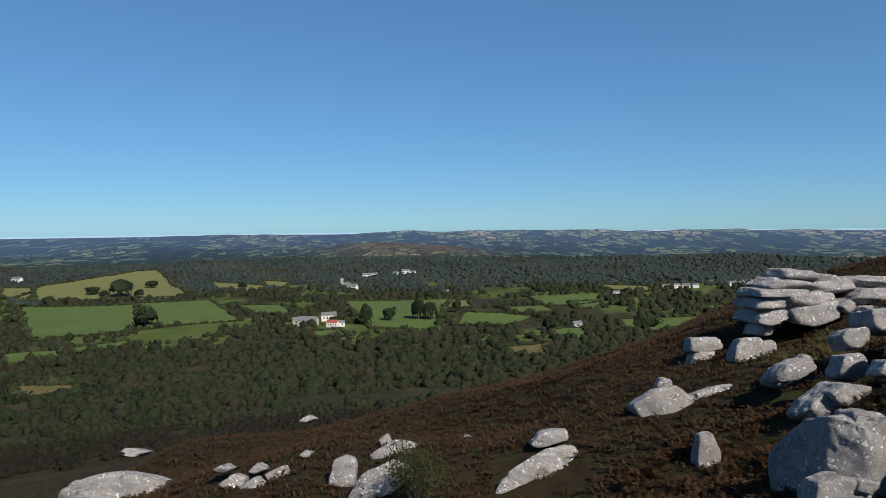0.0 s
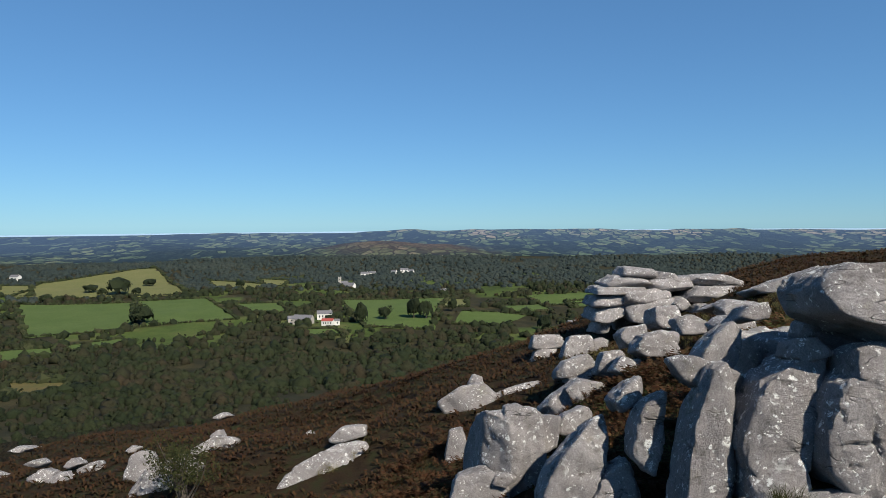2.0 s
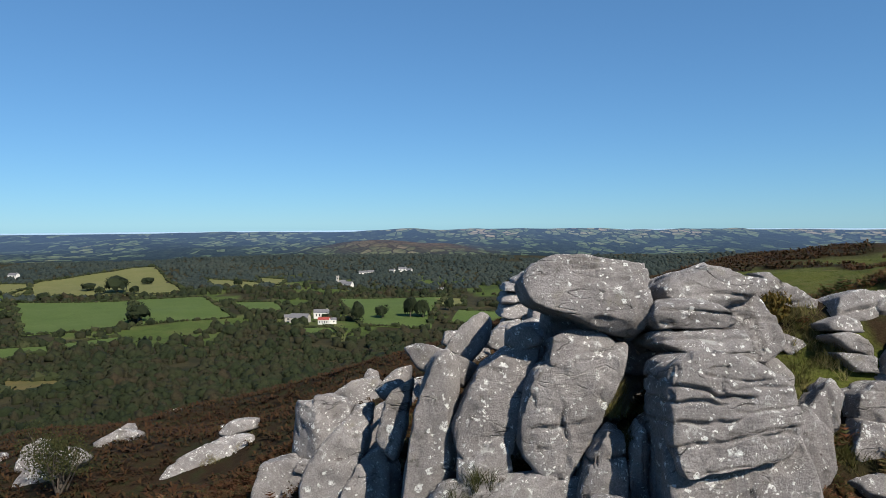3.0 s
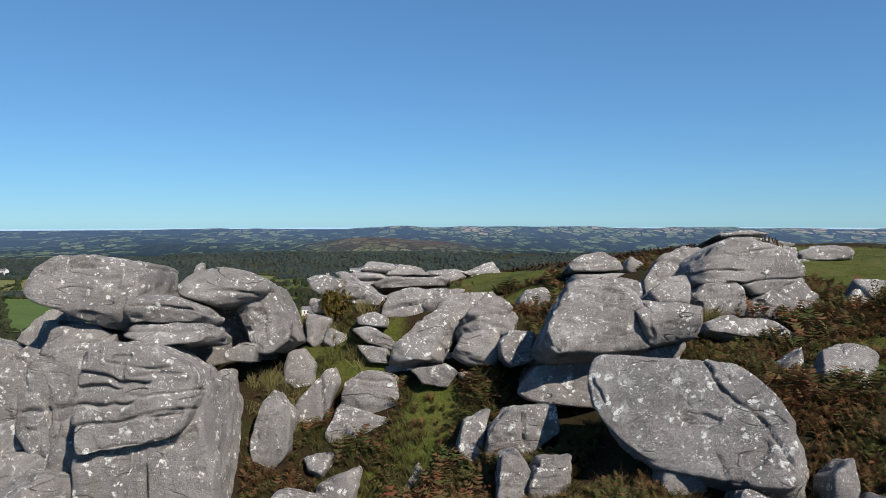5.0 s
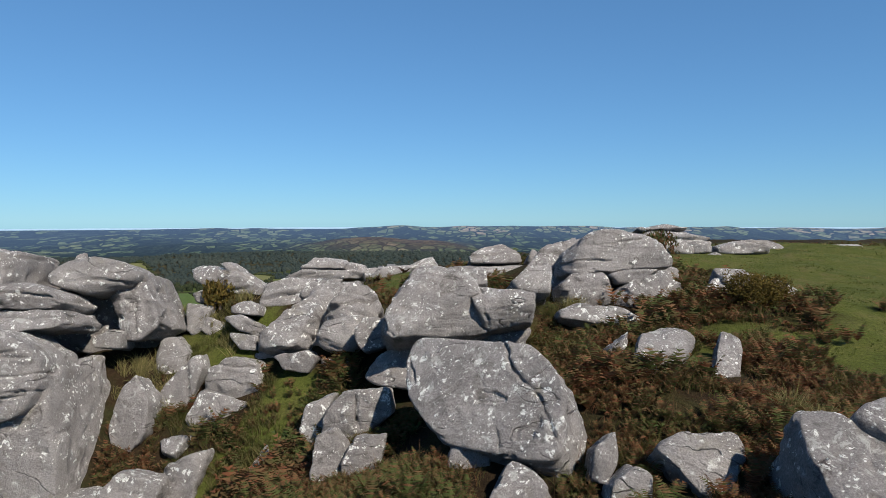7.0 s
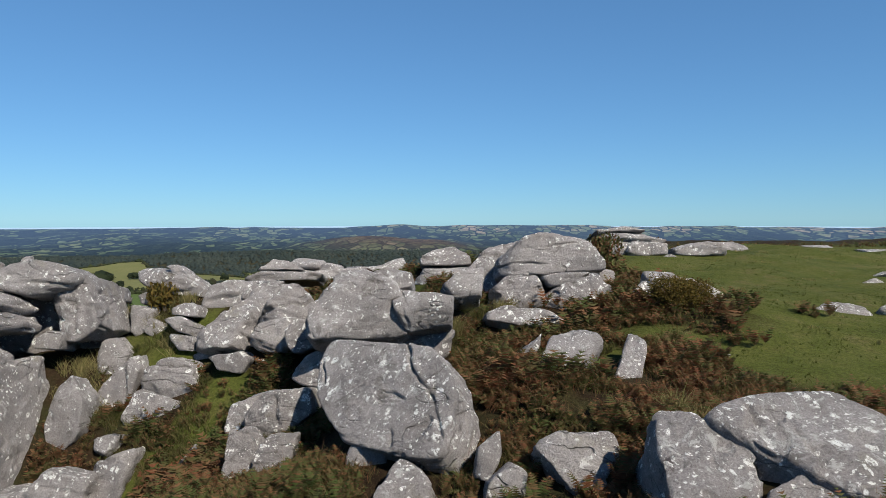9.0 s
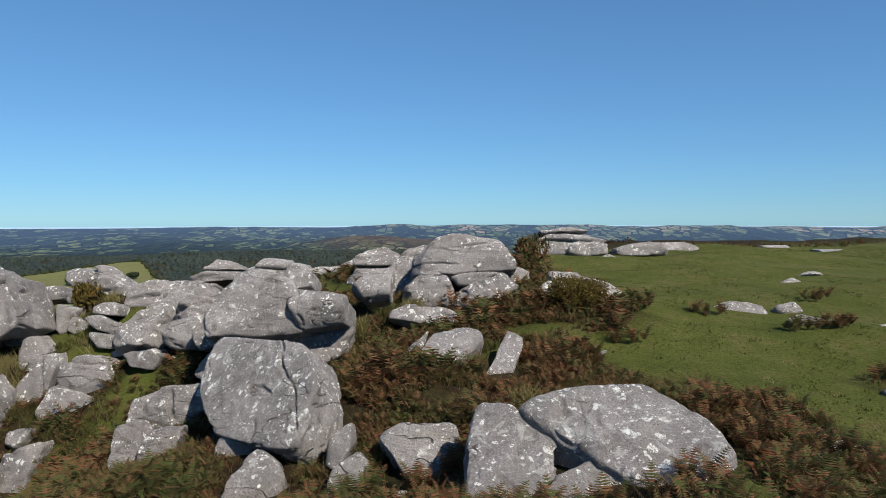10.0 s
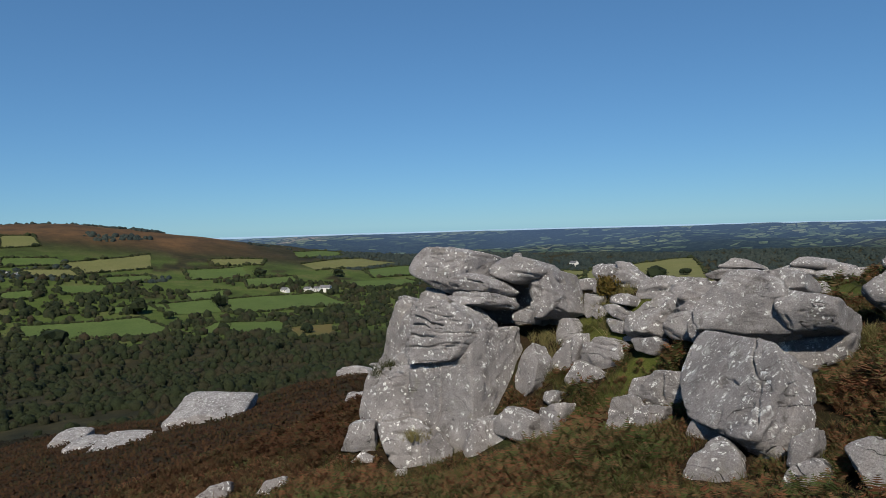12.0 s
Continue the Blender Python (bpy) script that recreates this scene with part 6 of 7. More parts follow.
def bracken():
    rng = np.random.RandomState(9)
    full = [frond_plant(k, 5, 13, 0.9) for k in range(9)]
    plain = [frond_plant(30 + k, 4, 5, 0.85) for k in range(7)]
    x, y = rng.uniform(8, 50, 44000), rng.uniform(1.5, 33, 44000)
    thick = fbm(flat2(x, y, 1.5), 81, 3)
    keep = rng.uniform(size=len(x)) < np.interp(y, [1.5, 11, 18, 34], [0.85, 0.8, 0.6, 0.36]) * (0.6 + 0.4 * smooth(thick, -0.5, 0.2))
    keep &= off_rocks(x, y, 0.9) & (turf_mask(x, y) < 0.3)
    x, y, thick = x[keep], y[keep], thick[keep]
    big = (0.55 + 0.5 * smooth(thick, -0.3, 0.7)) * rng.uniform(0.6, 1.25, len(x))
    near = y < 10
    # low growth round the rocks under the columns; browner plants on the open slope
    big = big * (1 - 0.55 * blot(x, y, 23.6, 10.4, 4.2, 1.7))
    old = x + 1.5 * fbm(flat2(x, y, 3.0), 83, 3) < 22
    for where, shapes, seed, leaf in ((near & ~old, full, 10, BRACKEN), (near & old, full, 25, BRACKEN_OLD), (~near & ~old, plain, 11, BRACKEN), (~near & old, plain, 26, BRACKEN_OLD)):
        ob = scatter("bracken", shapes, on_ground(x[where], y[where], -0.03), big[where] * np.where(near[where], 0.47, 0.66), leaf, seed, rng.uniform(0.8, 1.35, where.sum()))
        tagged(ob, "autumn bracken, rust brown and green, between the rocks", "bracken", kind="stuff")
    stalk = near & (rng.uniform(size=len(x)) < 0.3)
    ob = scatter("dead_stalks", [tuft(70 + k, 5, 0.42, 0.0035, 0.12) for k in range(5)], on_ground(x[stalk], y[stalk]), rng.uniform(0.6, 1.3, stalk.sum()), STALK, 13)
    tagged(ob, "wiry brown dead bracken stalks", "bracken", kind="stuff")
    wiry = rng.uniform(size=len(x)) < np.where(near, 0.7, 0.5)
    jx, jy = x[wiry] + rng.normal(size=wiry.sum()) * 0.15, y[wiry] + rng.normal(size=wiry.sum()) * 0.15
    ob = scatter("bracken_stems", [tuft(140 + k, 12, 0.26, 0.005, 0.22) for k in range(6)], on_ground(jx, jy), rng.uniform(0.6, 1.25, len(jx)), BRACKEN, 18)
    tagged(ob, "thin curled bracken stems and dying leaves", "bracken", kind="stuff")
    lx, ly = rng.uniform(6, 46, 26000), rng.uniform(1.5, 28, 26000)
    keep = off_rocks(lx, ly, 0.95) & (turf_mask(lx, ly) < 0.5)
    lx, ly = lx[keep], ly[keep]
    ob = scatter("leaf_litter", [kites(300 + k, 5, 0.2) for k in range(8)], on_ground(lx, ly, -0.01), rng.uniform(0.5, 1.5, len(lx)), BRACKEN, 21)
    tagged(ob, "fallen brown bracken leaves matted on the ground", "leaves", kind="stuff")
    # low growth among the rocks of the gully
    x, y = rng.uniform(21, 40.5, 15000), rng.uniform(2, 18.5, 15000)
    keep = off_rocks(x, y, 0.97) & ((turf_mask(x, y) < 0.75 + 0.5 * (rng.uniform(size=len(x)) - 0.5)) | ((x < 31) & (rng.uniform(size=len(x)) < 0.6)))
    x, y = x[keep], y[keep]
    kind = fbm(flat2(x, y, 1.3), 88, 3) + rng.normal(size=len(x)) * 0.25
    fern = kind > -0.05
    ob = scatter("bracken", full, on_ground(x[fern], y[fern], -0.02), rng.uniform(0.16, 0.36, fern.sum()), BRACKEN, 22, rng.uniform(0.8, 1.3, fern.sum()))
    tagged(ob, "small rusty and green ferns rooted between the granite blocks", "bracken", kind="stuff")
    ob = scatter("grass", [tuft(160 + k, 14, 0.22, 0.006, 0.15) for k in range(7)], on_ground(x[~fern], y[~fern]), rng.uniform(0.5, 1.4, (~fern).sum()), MEADOW, 23)
    tagged(ob, "long olive and straw grass between the granite blocks", "grass", kind="stuff")
    # tall rusty stands
    px, py, size = [], [], []
    for cx, cy, rx, ry, m, s in ((39.2, 15.6, 0.7, 1.5, 130, 0.95), (39.7, 11.0, 1.0, 0.8, 120, 0.8), (37.6, 10.6, 0.8, 0.5, 50, 0.65), (35.7, 11.6, 0.8, 1.2, 90, 0.65), (41.7, 7.9, 0.8, 1.2, 130, 0.8), (42.6, 6.0, 1.2, 1.0, 130, 0.75), (39.0, 19.5, 0.6, 1.4, 60, 0.9), (35.0, 17.4, 0.5, 0.7, 40, 0.6)):
        a, r = rng.uniform(0, 6.28, m), np.sqrt(rng.uniform(0, 1, m))
        px.append(cx + rx * r * np.cos(a))
        py.append(cy + ry * r * np.sin(a))
        size.append(s * rng.uniform(0.5, 1.1, m) * (1.1 - 0.4 * r))
    px, py, size = np.concatenate(px), np.concatenate(py), np.concatenate(size)
    ok = off_rocks(px, py, 0.9)
    ob = scatter("bracken", [frond_plant(400 + k, 6, 14, 0.9) for k in range(7)], on_ground(px[ok], py[ok], -0.03), size[ok] * 0.75, BRACKEN, 24, rng.uniform(1.0, 1.5, ok.sum()))
    tagged(ob, "tall dense stands of rusty bracken by the rocks", "bracken", kind="stuff")
    # the open hillside
    x, y = polar_points(rng, 30000, 60, 330, -12, 86)
    more_x, more_y = polar_points(rng, 52000, 14, 100, -30, 86)
    x, y = np.concatenate([x, more_x]), np.concatenate([y, more_y])
    r = np.hypot(x - 20, y)
    keep = off_rocks(x, y, 0.85) & (turf_mask(x, y) < 0.25) & ((y > 31) | (x < 8.4))
    keep &= (rng.uniform(size=len(x)) < 1 - 0.7 * smooth(r, 200, 320)) & ((x < 30) | (y < 95))
    x, y, r = x[keep], y[keep], r[keep]
    size = rng.uniform(0.55, 1.3, len(x)) * (0.75 + 0.9 * smooth(r, 50, 200))
    close = r < 60
    for part_of, leaves, seed in ((close, 5, 12), (~close, 3, 19)):
        ob = scatter("hillside_bracken", [kites(50 + k, leaves, 0.6) for k in range(6)], on_ground(x[part_of], y[part_of], -0.03), size[part_of], BRACKEN_FAR, seed)
        tagged(ob, "russet bracken covering the open hillside", "bracken", kind="stuff")


def turf():
    rng = np.random.RandomState(14)
    x, y = rng.uniform(25, 70, 40000), rng.uniform(3, 46, 40000)
    keep = (turf_mask(x, y) > 0.4) & off_rocks(x, y, 0.95) & (rng.uniform(size=len(x)) < np.interp(y, [3, 20, 46], [1, 0.8, 0.35]))
    x, y = x[keep], y[keep]
    blades = [tuft(k, 5, 0.04, 0.010, 0.13) for k in range(6)]
    ob = scatter("grass", blades, on_ground(x, y), rng.uniform(0.6, 1.5, len(x)), GRASS, 15)
    tagged(ob, "short grazed moorland turf", "grass", kind="stuff")
    x, y = rng.uniform(6, 46, 16000), rng.uniform(3, 30, 16000)
    keep = (turf_mask(x, y) < 0.6) & off_rocks(x, y, 0.95) & (fbm(flat2(x, y, 1.6), 86, 3) > np.where(x < 24, 0.25, -0.45))
    x, y = x[keep], y[keep]
    ob = scatter("grass", [tuft(40 + k, 8, 0.13, 0.005, 0.12) for k in range(6)], on_ground(x, y), rng.uniform(0.5, 1.4, len(x)), GRASS, 17)
    tagged(ob, "rough green grass growing between the bracken", "grass", kind="stuff")


woods()
bracken()
turf()


# ---- bushes, tussocks, trees and buildings ----
def part(name, verts, faces, mat, parent, label="", smooth_shade=False):
    """One mesh under a thing, in the thing's own coordinates."""
    ob = link_mesh(name, verts, faces, mat, smooth_shade)
    ob.parent = parent
    return tagged(ob, label) if label else ob


def thing(name, x, y, label, category, group="", lift=0.0, yaw=0.0):
    e = new(name)
    e.empty_display_size = 0.2
    e.matrix_world = pose(x * PLAN, y * PLAN, (terrain(np.array([x]), np.array([y]))[0] + lift) * PLAN, 0, 0, yaw)
    return tagged(e, label, category, group)


def rod(a, b, ra, rb, sides=6):
    """A tapered limb from a to b."""
    a, b = np.array(a, float), np.array(b, float)
    ax = (b - a) / np.linalg.norm(b - a)
    s = np.cross(ax, (0.31, 0.52, 0.79))
    s /= np.linalg.norm(s)
    t = np.cross(ax, s)
    ang = np.linspace(0, 2 * math.pi, sides, endpoint=False)[:, None]
    ring = np.cos(ang) * s + np.sin(ang) * t
    v = np.concatenate([a + ring * ra, b + ring * rb])
    i = np.arange(sides)
    j = (i + 1) % sides
    return v, np.concatenate([np.stack([i, j, j + sides], -1), np.stack([i, j + sides, i + sides], -1)])


def joined(pieces):
    vs, fs, base = [], [], 0
    for v, f in pieces:
        vs.append(v)
        fs.append(f + base)
        base += len(v)
    return np.concatenate(vs), np.concatenate(fs)


def sapling(x, y, height, width, seed, mat, label, name="sapling", leaves=900, leaf=0.035):
    rng = np.random.RandomState(seed)
    e = thing(name, x, y, label, "shrub", "moorland shrubs")
    balls = []
    for k in range(7):
        a = rng.uniform(0, 6.28)
        tip = np.array([math.cos(a) * width * rng.uniform(0.3, 0.9), math.sin(a) * width * rng.uniform(0.3, 0.9), height * rng.uniform(0.55, 1.0)])
        knee = tip * (0.45, 0.45, 0.5) + rng.normal(size=3) * 0.05 * height
        part("stem", *joined([rod((0, 0, -0.1), knee, 0.018 * height, 0.012 * height), rod(knee, tip, 0.012 * height, 0.004 * height)]), BARK, e)
        v, f = leafy(seed * 9 + k, leaves // 7, leaf * 2.2 / max(width, 0.3))
        balls.append((v * np.array([width * 0.5, width * 0.5, height * 0.32]) + tip * (0.85, 0.85, 0.85), f))
    part("foliage", *joined(balls), mat, e)
    return e


def bush(x, y, w, h, seed, mat, label, name, leaves=1600, leaf=0.05):
    e = thing(name, x, y, label, "shrub", "moorland shrubs")
    rng = np.random.RandomState(seed)
    for k in range(6):
        part("stem", *rod((0, 0, -0.1), (rng.uniform(-0.7, 0.7) * w / 2, rng.uniform(-0.7, 0.7) * w / 2, h * 0.75), 0.02, 0.008), BARK, e)
    balls = []
    for k in range(6):
        v, f = leafy(seed * 7 + k, leaves // 6, leaf / (w * 0.3))
        balls.append((v * np.array([w * 0.32, w * 0.32, h * 0.42]) + (rng.uniform(-0.28, 0.28) * w, rng.uniform(-0.28, 0.28) * w, h * rng.uniform(0.4, 0.62)), f))
    part("foliage", *joined(balls), mat, e)
    return e


def tussocks(name, pts, size, mat, label, seed, height=0.35):
    x, y = np.array([p[0] for p in pts]), np.array([p[1] for p in pts])
    rng = np.random.RandomState(seed)
    n = 44
    xs = np.repeat(x, n) + rng.normal(size=len(x) * n) * np.repeat(size, n) * 0.5
    ys = np.repeat(y, n) + rng.normal(size=len(x) * n) * np.repeat(size, n) * 0.5
    ob = scatter(name, [tuft(seed + k, 14, height, 0.008, 0.10) for k in range(5)], on_ground(xs, ys), rng.uniform(0.6, 1.3, len(xs)), mat, seed)
    return tagged(ob, label, "grass", kind="stuff")


def field_tree(x, y, w, h, seed):
    e = thing("tree", x, y, "round dark green broadleaf tree standing in a valley field", "tree", "field trees")
    rng = np.random.RandomState(seed)
    part("trunk", *joined([rod((0, 0, -1), (0, 0, h * 0.45), w * 0.05, w * 0.03, 8)] + [rod((0, 0, h * 0.3), (math.cos(a) * w * 0.3, math.sin(a) * w * 0.3, h * 0.65), w * 0.025, w * 0.008) for a in rng.uniform(0, 6.28, 5)]), BARK, e)
    v, f = leafed_lump(seed * 13, 2, 420, 0.075, 1.1)
    part("crown", v * (w * 0.50, w * 0.50, h * 0.60) + (0, 0, h * 0.40), f, CROWN, e)


def box(w, d, z0, z1, x=0.0, y=0.0):
    v = np.array([(x + sx * w / 2, y + sy * d / 2, z) for z in (z0, z1) for sx, sy in ((-1, -1), (1, -1), (1, 1), (-1, 1))], float)
    f = [(0, 1, 5), (0, 5, 4), (1, 2, 6), (1, 6, 5), (2, 3, 7), (2, 7, 6), (3, 0, 4), (3, 4, 7), (4, 5, 6), (4, 6, 7)]
    return v, np.array(f)


def house(x, y, w, d, h, yaw, wall, roof, label, name="house", windows=3, chimney=True):
    """A gabled building with its roof, chimney and windows."""
    e = thing(name, x, y, label, "building", "valley buildings", 0.6, yaw)
    rise = d * 0.38
    v, f = box(w, d, -2, h)
    gable = np.array([(-w / 2, 0, h + rise), (w / 2, 0, h + rise)])
    v2 = np.concatenate([v, gable])
    f2 = np.concatenate([f[:8], [(4, 8, 7), (5, 6, 9)]])
    part("wall", v2, f2, wall, e)
    o = 0.4
    rv = np.array([(-w / 2 - o, -d / 2 - o, h - 0.2), (w / 2 + o, -d / 2 - o, h - 0.2), (w / 2 + o, 0, h + rise + 0.15), (-w / 2 - o, 0, h + rise + 0.15), (w / 2 + o, d / 2 + o, h - 0.2), (-w / 2 - o, d / 2 + o, h - 0.2)])
    rv = np.concatenate([rv, rv + (0, 0, 0.35)])
    rf = np.array([(6, 7, 8), (6, 8, 9), (9, 8, 10), (9, 10, 11), (0, 2, 1), (0, 3, 2), (3, 4, 2), (3, 5, 4), (0, 1, 7), (0, 7, 6), (4, 5, 11), (4, 11, 10), (1, 2, 8), (1, 8, 7), (2, 4, 10), (2, 10, 8), (3, 0, 6), (3, 6, 9), (5, 3, 9), (5, 9, 11)])
    part("roof", rv, rf, roof, e)
    if chimney:
        part("chimney", *box(1.3, 1.3, h + rise * 0.4, h + rise + 1.8, w * 0.38), STONE_WALL, e)
    for k in range(windows):
        wx = (k + 0.5) / windows * w * 0.86 - w * 0.43
        part("window", *box(w / windows * 0.3, 0.24, h * 0.35, h * 0.75, wx, -d / 2), GLASS_DARK, e)
    return e


def church(x, y):
    e = thing("church", x, y, "grey stone village church with a square tower among trees", "church", "", 0.6, 20)
    part("tower", *box(7, 7, -2, 20), STONE_WALL, e)
    for sx in (-1, 1):
        for sy in (-1, 1):
            part("pinnacle", *box(1.1, 1.1, 20, 22, sx * 2.9, sy * 2.9), STONE_WALL, e)
    for wz in (13,):
        part("belfry_opening", *box(1.8, 0.3, wz, wz + 4, 0, -3.5), GLASS_DARK, e)
    v, f = box(18, 8, -2, 6.5, 12.5)
    part("nave", v, f, STONE_WALL, e)
    rv = np.array([(3.5, -4.6, 6.4), (22, -4.6, 6.4), (22, 0, 10.5), (3.5, 0, 10.5), (22, 4.6, 6.4), (3.5, 4.6, 6.4)], float)
    part("roof", rv, np.array([(0, 1, 2), (0, 2, 3), (3, 2, 4), (3, 4, 5), (0, 3, 5), (1, 4, 2)]), SLATE, e)


field_tree(-499, 1148, 37.8, 32.1, 1)
field_tree(-94, 1198, 23.6, 23.6, 2)
field_tree(-45, 1199, 25.6, 33.5, 3)
field_tree(-23, 1194, 25.5, 29.5, 4)
field_tree(-129, 1139, 22.5, 33.7, 5)
field_tree(-735, 1570, 51.6, 36.1, 6)
field_tree(-763, 1549, 20.4, 17.8, 7)
field_tree(-746, 1757, 28.9, 18.8, 8)
field_tree(-814, 1593, 34.0, 18.3, 9)
field_tree(321, 1093, 37.8, 30.6, 10)
field_tree(23, 1253, 16.5, 20.6, 11)
field_tree(-843, 1465, 26.5, 16.9, 12)
field_tree(-814, 1467, 19.3, 14.5, 13)
field_tree(-32, 1547, 15.3, 17.8, 14)
field_tree(-686, 1547, 22.9, 17.8, 15)
field_tree(169, 1090, 21.5, 21.5, 16)
field_tree(-491, 1685, 22.1, 16.6, 17)
field_tree(-1284, 547, 32.3, 28.0, 18)
field_tree(-1236, 690, 22.7, 27.2, 19)
field_tree(-1143, 355, 40.6, 23.0, 20)
field_tree(-1020, 576, 20.8, 15.1, 21)
field_tree(-877, 644, 19.9, 16.3, 22)
field_tree(-1509, 952, 37.5, 20.2, 23)
field_tree(-1435, 1147, 30.4, 21.3, 24)
field_tree(-1049, 711, 18.8, 12.5, 25)
field_tree(-1204, 570, 20.9, 14.6, 26)
house(-180, 1110, 18.3, 9.1, 7.4, -8, WHITEWASH, RED_ROOF, "white farm barn with a red roof beside the pasture", "barn", 4, False)
house(-169, 1117, 14.7, 7.4, 6.3, 15, WHITEWASH, SLATE, "white farm shed with a pale slate roof", "barn", 2, False)
house(-200, 1197, 25.6, 12.8, 9.8, 5, WHITEWASH, SLATE, "white gabled farmhouse under grey slates", "house", 4, True)
house(-225, 1138, 31.8, 15.9, 8.1, -12, STONE_WALL, SLATE, "long grey stone farm barn with a pale roof", "barn", 3, False)
house(-246, 1162, 21.0, 10.5, 7.1, 20, STONE_WALL, SLATE, "low stone outbuilding of the farm", "barn", 2, False)
house(219, 1134, 16.8, 8.4, 6.9, 25, STONE_WALL, SLATE, "stone field barn with a slate roof", "barn", 1, False)
house(-1112, 1795, 26.5, 13.3, 11.0, -15, WHITEWASH, SLATE, "small white village house with slate roof among trees", "house", 2, True)
house(-227, 2027, 23.3, 11.6, 8.3, 11, WHITEWASH, SLATE, "small white village house with slate roof among trees", "house", 2, True)
house(-207, 2057, 20.3, 10.1, 7.3, 9, WHITEWASH, SLATE, "small white village house with slate roof among trees", "house", 2, True)
house(-144, 2081, 17.1, 8.5, 7.4, -25, WHITEWASH, SLATE, "small white village house with slate roof among trees", "house", 2, True)
house(-115, 2106, 24.2, 12.1, 8.6, 1, WHITEWASH, SLATE, "small white village house with slate roof among trees", "house", 2, True)
house(-93, 2081, 17.1, 8.5, 7.4, -15, WHITEWASH, SLATE, "small white village house with slate roof among trees", "house", 2, True)
house(-231, 1724, 31.1, 15.6, 8.8, -21, WHITEWASH, SLATE, "small white village house with slate roof among trees", "house", 2, True)
house(514, 1587, 18.2, 9.1, 6.5, -15, WHITEWASH, SLATE, "small white village house with slate roof among trees", "house", 2, True)
house(537, 1587, 15.6, 7.8, 6.5, 11, WHITEWASH, SLATE, "small white village house with slate roof among trees", "house", 2, True)
house(557, 1581, 18.2, 9.1, 6.4, -20, WHITEWASH, SLATE, "small white village house with slate roof among trees", "house", 2, True)
house(579, 1581, 13.0, 7.0, 5.6, -1, WHITEWASH, SLATE, "small white village house with slate roof among trees", "house", 2, True)
house(664, 1582, 18.2, 9.1, 6.4, 4, WHITEWASH, SLATE, "small white village house with slate roof among trees", "house", 2, True)
house(684, 1583, 15.6, 7.8, 6.4, 9, WHITEWASH, SLATE, "small white village house with slate roof among trees", "house", 2, True)
house(709, 1587, 20.8, 10.4, 7.3, -15, WHITEWASH, SLATE, "small white village house with slate roof among trees", "house", 2, True)
house(380, 1518, 15.0, 7.5, 5.4, 5, WHITEWASH, SLATE, "small white village house with slate roof among trees", "house", 2, True)
house(6, 1657, 13.6, 7.0, 5.9, 5, WHITEWASH, SLATE, "small white village house with slate roof among trees", "house", 2, True)
house(-1295, 946, 21.1, 10.6, 7.4, 5, WHITEWASH, SLATE, "white farmhouse with grey slate roof above a green field", "house", 2, True)
house(-1282, 963, 18.5, 9.3, 8.2, 4, WHITEWASH, SLATE, "white farmhouse with grey slate roof above a green field", "house", 2, True)
house(-1270, 978, 26.5, 13.3, 9.9, 29, WHITEWASH, SLATE, "white farmhouse with grey slate roof above a green field", "house", 2, True)
house(-1320, 900, 20.9, 10.5, 5.7, 5, WHITEWASH, SLATE, "white farmhouse with grey slate roof above a green field", "house", 2, True)
house(-1661, 445, 14.7, 7.4, 4.6, 26, WHITEWASH, SLATE, "white farmhouse with grey slate roof above a green field", "house", 2, True)
house(-1678, 432, 12.3, 7.0, 4.6, -6, WHITEWASH, SLATE, "white farmhouse with grey slate roof above a green field", "house", 2, True)
church(-262, 1772)
sapling(-1.28, 31.71, 3.49, 1.74, 58, LEAF, "spindly grey-green rowan sapling among the rocks", "sapling", leaves=2600, leaf=0.05)
sapling(18.59, 16.66, 1.60, 0.44, 59, LEAF, "thin young rowan growing from a rock cleft", "sapling", leaves=700, leaf=0.03)
sapling(-1.17, 32.03, 2.66, 1.59, 60, LEAF, "dark straggling thorn bush beside pale rocks", "sapling", leaves=2400, leaf=0.05)
bush(40.84, 14.6, 1.5, 0.95, 61, GORSE, "dense yellow-green gorse bush beside low rocks", "gorse_bush", leaves=14000, leaf=0.03)
bush(-80.48, 216.71, 8.97, 9.87, 62, LEAF, "small yellowing rowan bush on the hillside", "rowan_bush", leaves=900, leaf=0.16)
bush(-153.82, 277.86, 18.41, 13.35, 63, HEDGE, "dark hawthorn bush in hillside bracken", "hawthorn_bush", leaves=1200, leaf=0.22)
bush(-502.90, 178.55, 18.79, 16.70, 64, LEAF, "wind-bent thorn on the hillside", "thorn_bush", leaves=700, leaf=0.14)
bush(-548.75, 246.67, 19.36, 13.55, 65, HEDGE, "dark thorn bush below the moor", "thorn_bush", leaves=700, leaf=0.2)
bush(26.10, 17.45, 0.83, 0.92, 66, GORSE, "small gorse bush between granite blocks", "gorse_bush", leaves=1500, leaf=0.05)
bush(40.45, 21.97, 1.31, 1.53, 67, BRACKEN, "tall rusty bracken and bramble below the peak", "bramble_bush", leaves=2000, leaf=0.06)


def ledge_tuft(x, y, z, wide, high, mat, label, seed):
    """Grass or heath rooted in a cleft of the rocks."""
    rng = np.random.RandomState(seed)
    pieces = []
    for k in range(26):
        v, f = tuft(seed * 31 + k, 9, high * rng.uniform(0.6, 1.2), 0.006, 0.05)
        pieces.append((v + (*(rng.normal(size=2) * wide * 0.45), rng.uniform(-0.06, 0.02)), f))
    ob = link_mesh("grass_tuft", *joined(pieces), mat)
    ob.matrix_world = pose(x * PLAN, y * PLAN, z * PLAN)
    tagged(ob, label, "grass", "tufts on rock ledges")


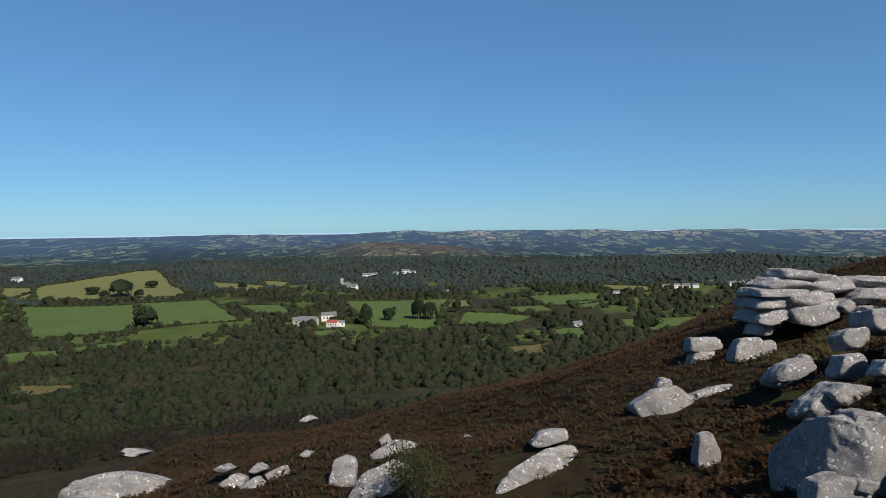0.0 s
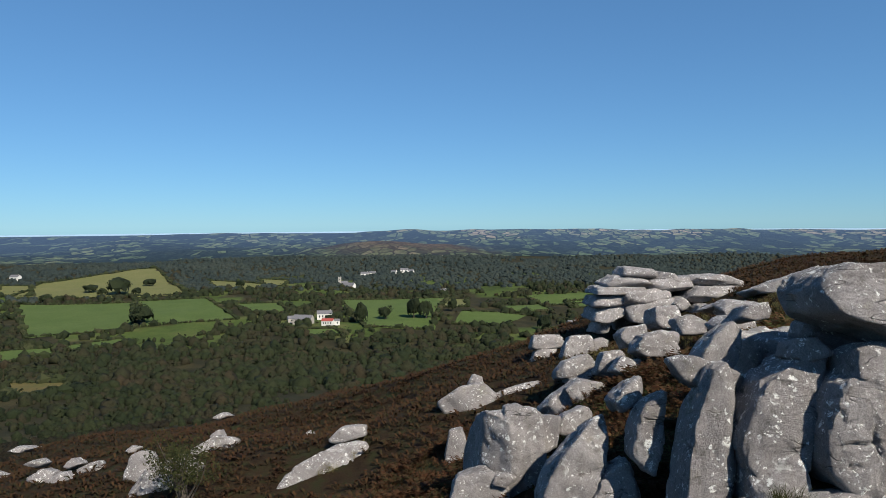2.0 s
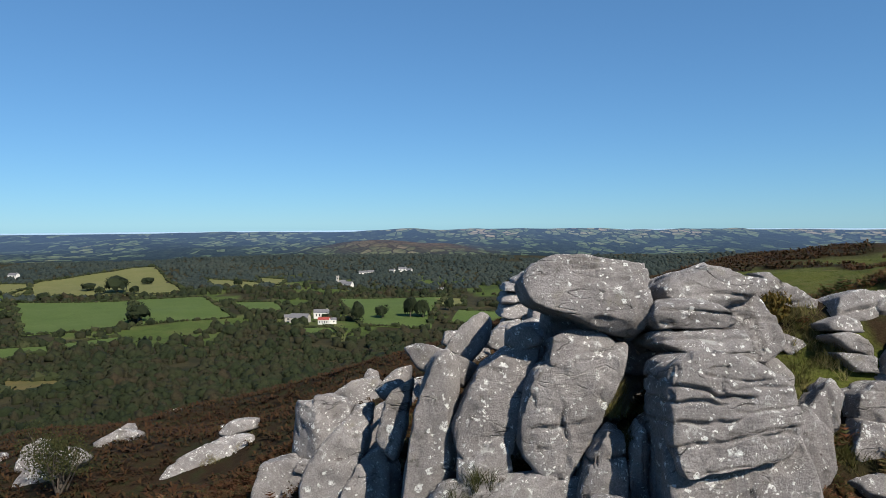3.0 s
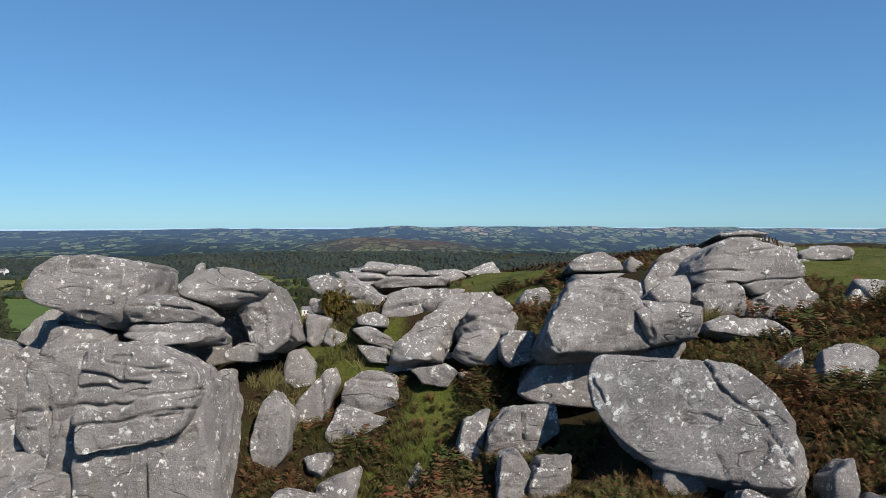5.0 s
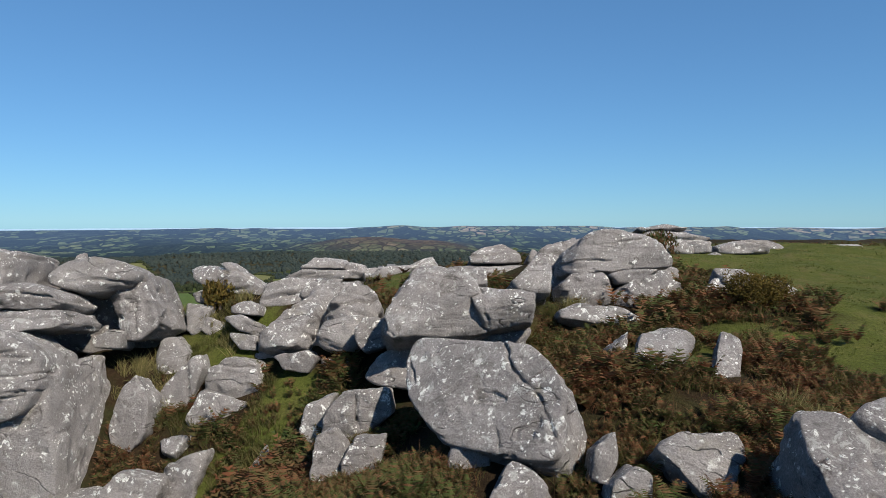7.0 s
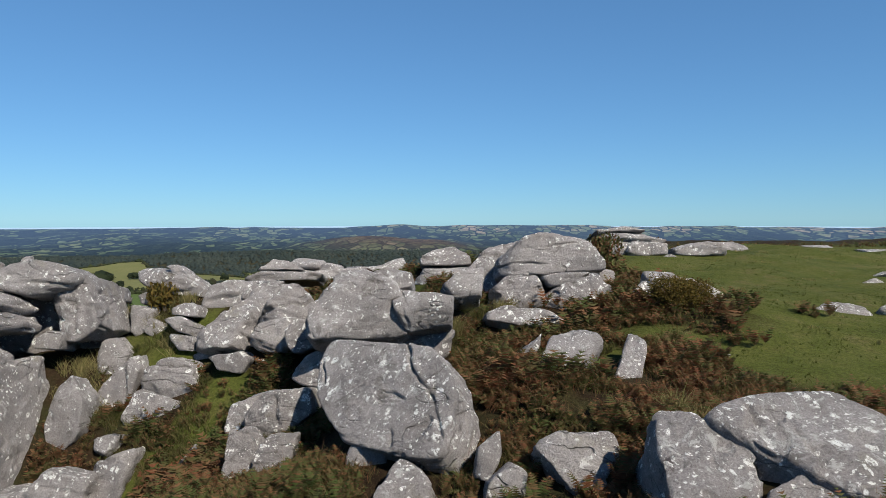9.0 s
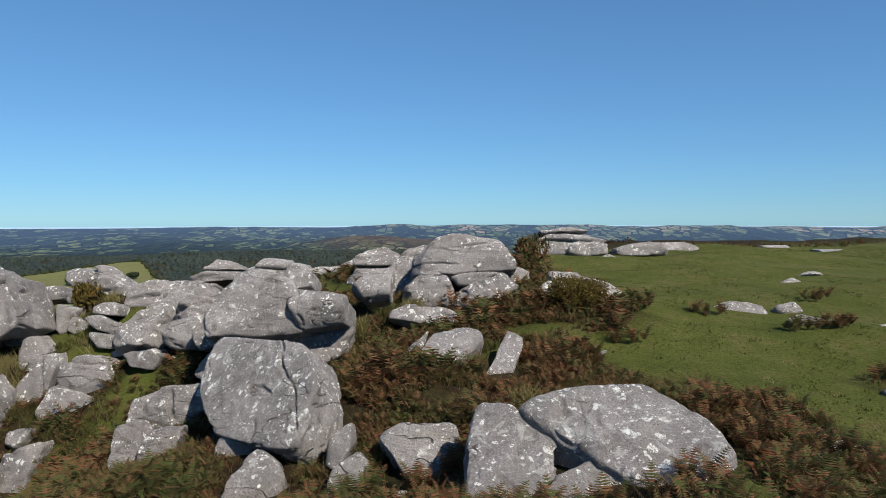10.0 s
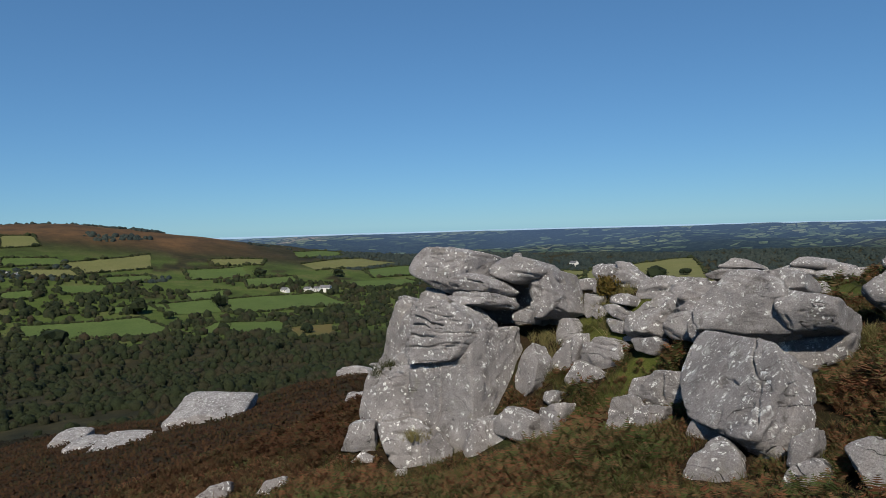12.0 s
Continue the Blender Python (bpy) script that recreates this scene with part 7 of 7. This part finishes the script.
for k, (x, y, z, wide, high) in enumerate(((21.13, 13.4, -0.75, 0.22, 0.5), (20.96, 13.8, -0.2, 0.22, 0.55), (21.05, 14.1, 0.2, 0.2, 0.4), (35.53, 15.1, 1.2, 0.2, 0.4), (22.9, 10.4, -2.9, 0.4, 0.4), (38.35, 6.75, 0.55, 0.18, 0.16), (38.9, 6.1, 0.42, 0.16, 0.14), (24.95, 17.2, 1.0, 0.3, 0.45), (26.0, 17.0, 0.8, 0.35, 0.4))):
    ledge_tuft(x, y, z, wide, high, STRAW if k % 3 else MEADOW, "straw and green grass tuft growing in a rock cleft", 501 + k)
for k, (x, y, z) in enumerate(((18.1, 13.7, -1.7), (17.7, 13.6, -2.0))):
    ledge_tuft(x, y, z, 0.35, 0.45, LEAF, "dark heath tuft rooted between granite columns", 541 + k)


def grass_clumps():
    rng = np.random.RandomState(31)
    spots = [(24.7, 15.4, 0.5), (25.2, 14.6, 0.6), (26.6, 17.6, 0.6), (21.9, 15.0, 0.35), (26.9, 16.2, 0.5), (22.1, 14.2, 0.3), (34.9, 14.8, 0.3), (36.2, 15.6, 0.25), (38.6, 8.6, 0.2), (38.75, 7.9, 0.2), (23.0, 41.0, 1.5), (21.0, 42.0, 1.4), (24.5, 39.0, 1.6), (26.0, 37.0, 1.4), (24.0, 43.5, 1.5), (25.5, 41.0, 1.6), (22.0, 39.5, 1.3), (27.5, 39.0, 1.5), (28.5, 35.5, 1.4), (27.0, 33.0, 1.2), (6.2, 36.0, 0.8), (5.0, 35.0, 0.6)]
    tussocks("tussock_grass", spots, np.array([s[2] for s in spots]), STRAW, "bleached tussock grass in clefts between rocks", 33)
    lush = [(28.0, 13.4, 0.7), (28.3, 12.4, 0.7), (27.6, 11.6, 0.7), (28.9, 11.2, 0.5), (26.8, 12.8, 0.5), (29.6, 13.0, 0.5), (26.2, 14.2, 0.4), (30.4, 11.8, 0.4), (27.2, 10.2, 0.5), (28.2, 13.0, 0.8), (27.8, 12.0, 0.8), (40.2, 9.6, 0.7), (38.0, 12.2, 0.5), (26.6, 16.8, 0.7), (25.6, 15.9, 0.5)]
    tussocks("gully_grass", lush, np.array([s[2] for s in lush]), MEADOW, "long green grass on the gully floor", 37, 0.22)
    x, y = rng.uniform(43, 66, 260), rng.uniform(4, 42, 260)
    keep = turf_mask(x, y) > 0.8
    pts = list(zip(x[keep], y[keep]))
    n = len(pts)
    ob = scatter("turf_tussocks", [tuft(90 + k, 22, 0.10, 0.008, 0.16) for k in range(5)], on_ground(x[keep], y[keep]), rng.uniform(0.5, 1.4, n), STRAW, 35)
    tagged(ob, "pale tufts of dry grass in the turf", "grass", kind="stuff")
    # bracken rings round the rocks in the turf
    px, py = [], []
    for cx, cy, rx, ry, m in ((46.9, 9.2, 1.3, 0.8, 70), (46.6, 13.2, 0.9, 0.3, 26), (44.4, 14.6, 0.5, 0.3, 12), (48.5, 17.0, 0.5, 0.3, 10), (42.4, 14.6, 0.5, 0.6, 22), (41.6, 12.4, 0.5, 0.3, 9), (62, 47, 7, 1.6, 150), (50, 46, 3, 1.0, 30)):
        a, r = rng.uniform(0, 6.28, m), np.sqrt(rng.uniform(0.25, 1, m))
        px.append(cx + rx * r * np.cos(a))
        py.append(cy + ry * r * np.sin(a))
    px, py = np.concatenate(px), np.concatenate(py)
    ok = off_rocks(px, py, 0.9)
    px, py = px[ok], py[ok]
    ob = scatter("bracken", [frond_plant(k, 5, 7, 0.62) for k in range(6)], on_ground(px, py, -0.03), rng.uniform(0.4, 0.85, len(px)), BRACKEN, 36)
    tagged(ob, "rusty bracken clumps growing round rocks in the turf", "bracken", kind="stuff")


grass_clumps()
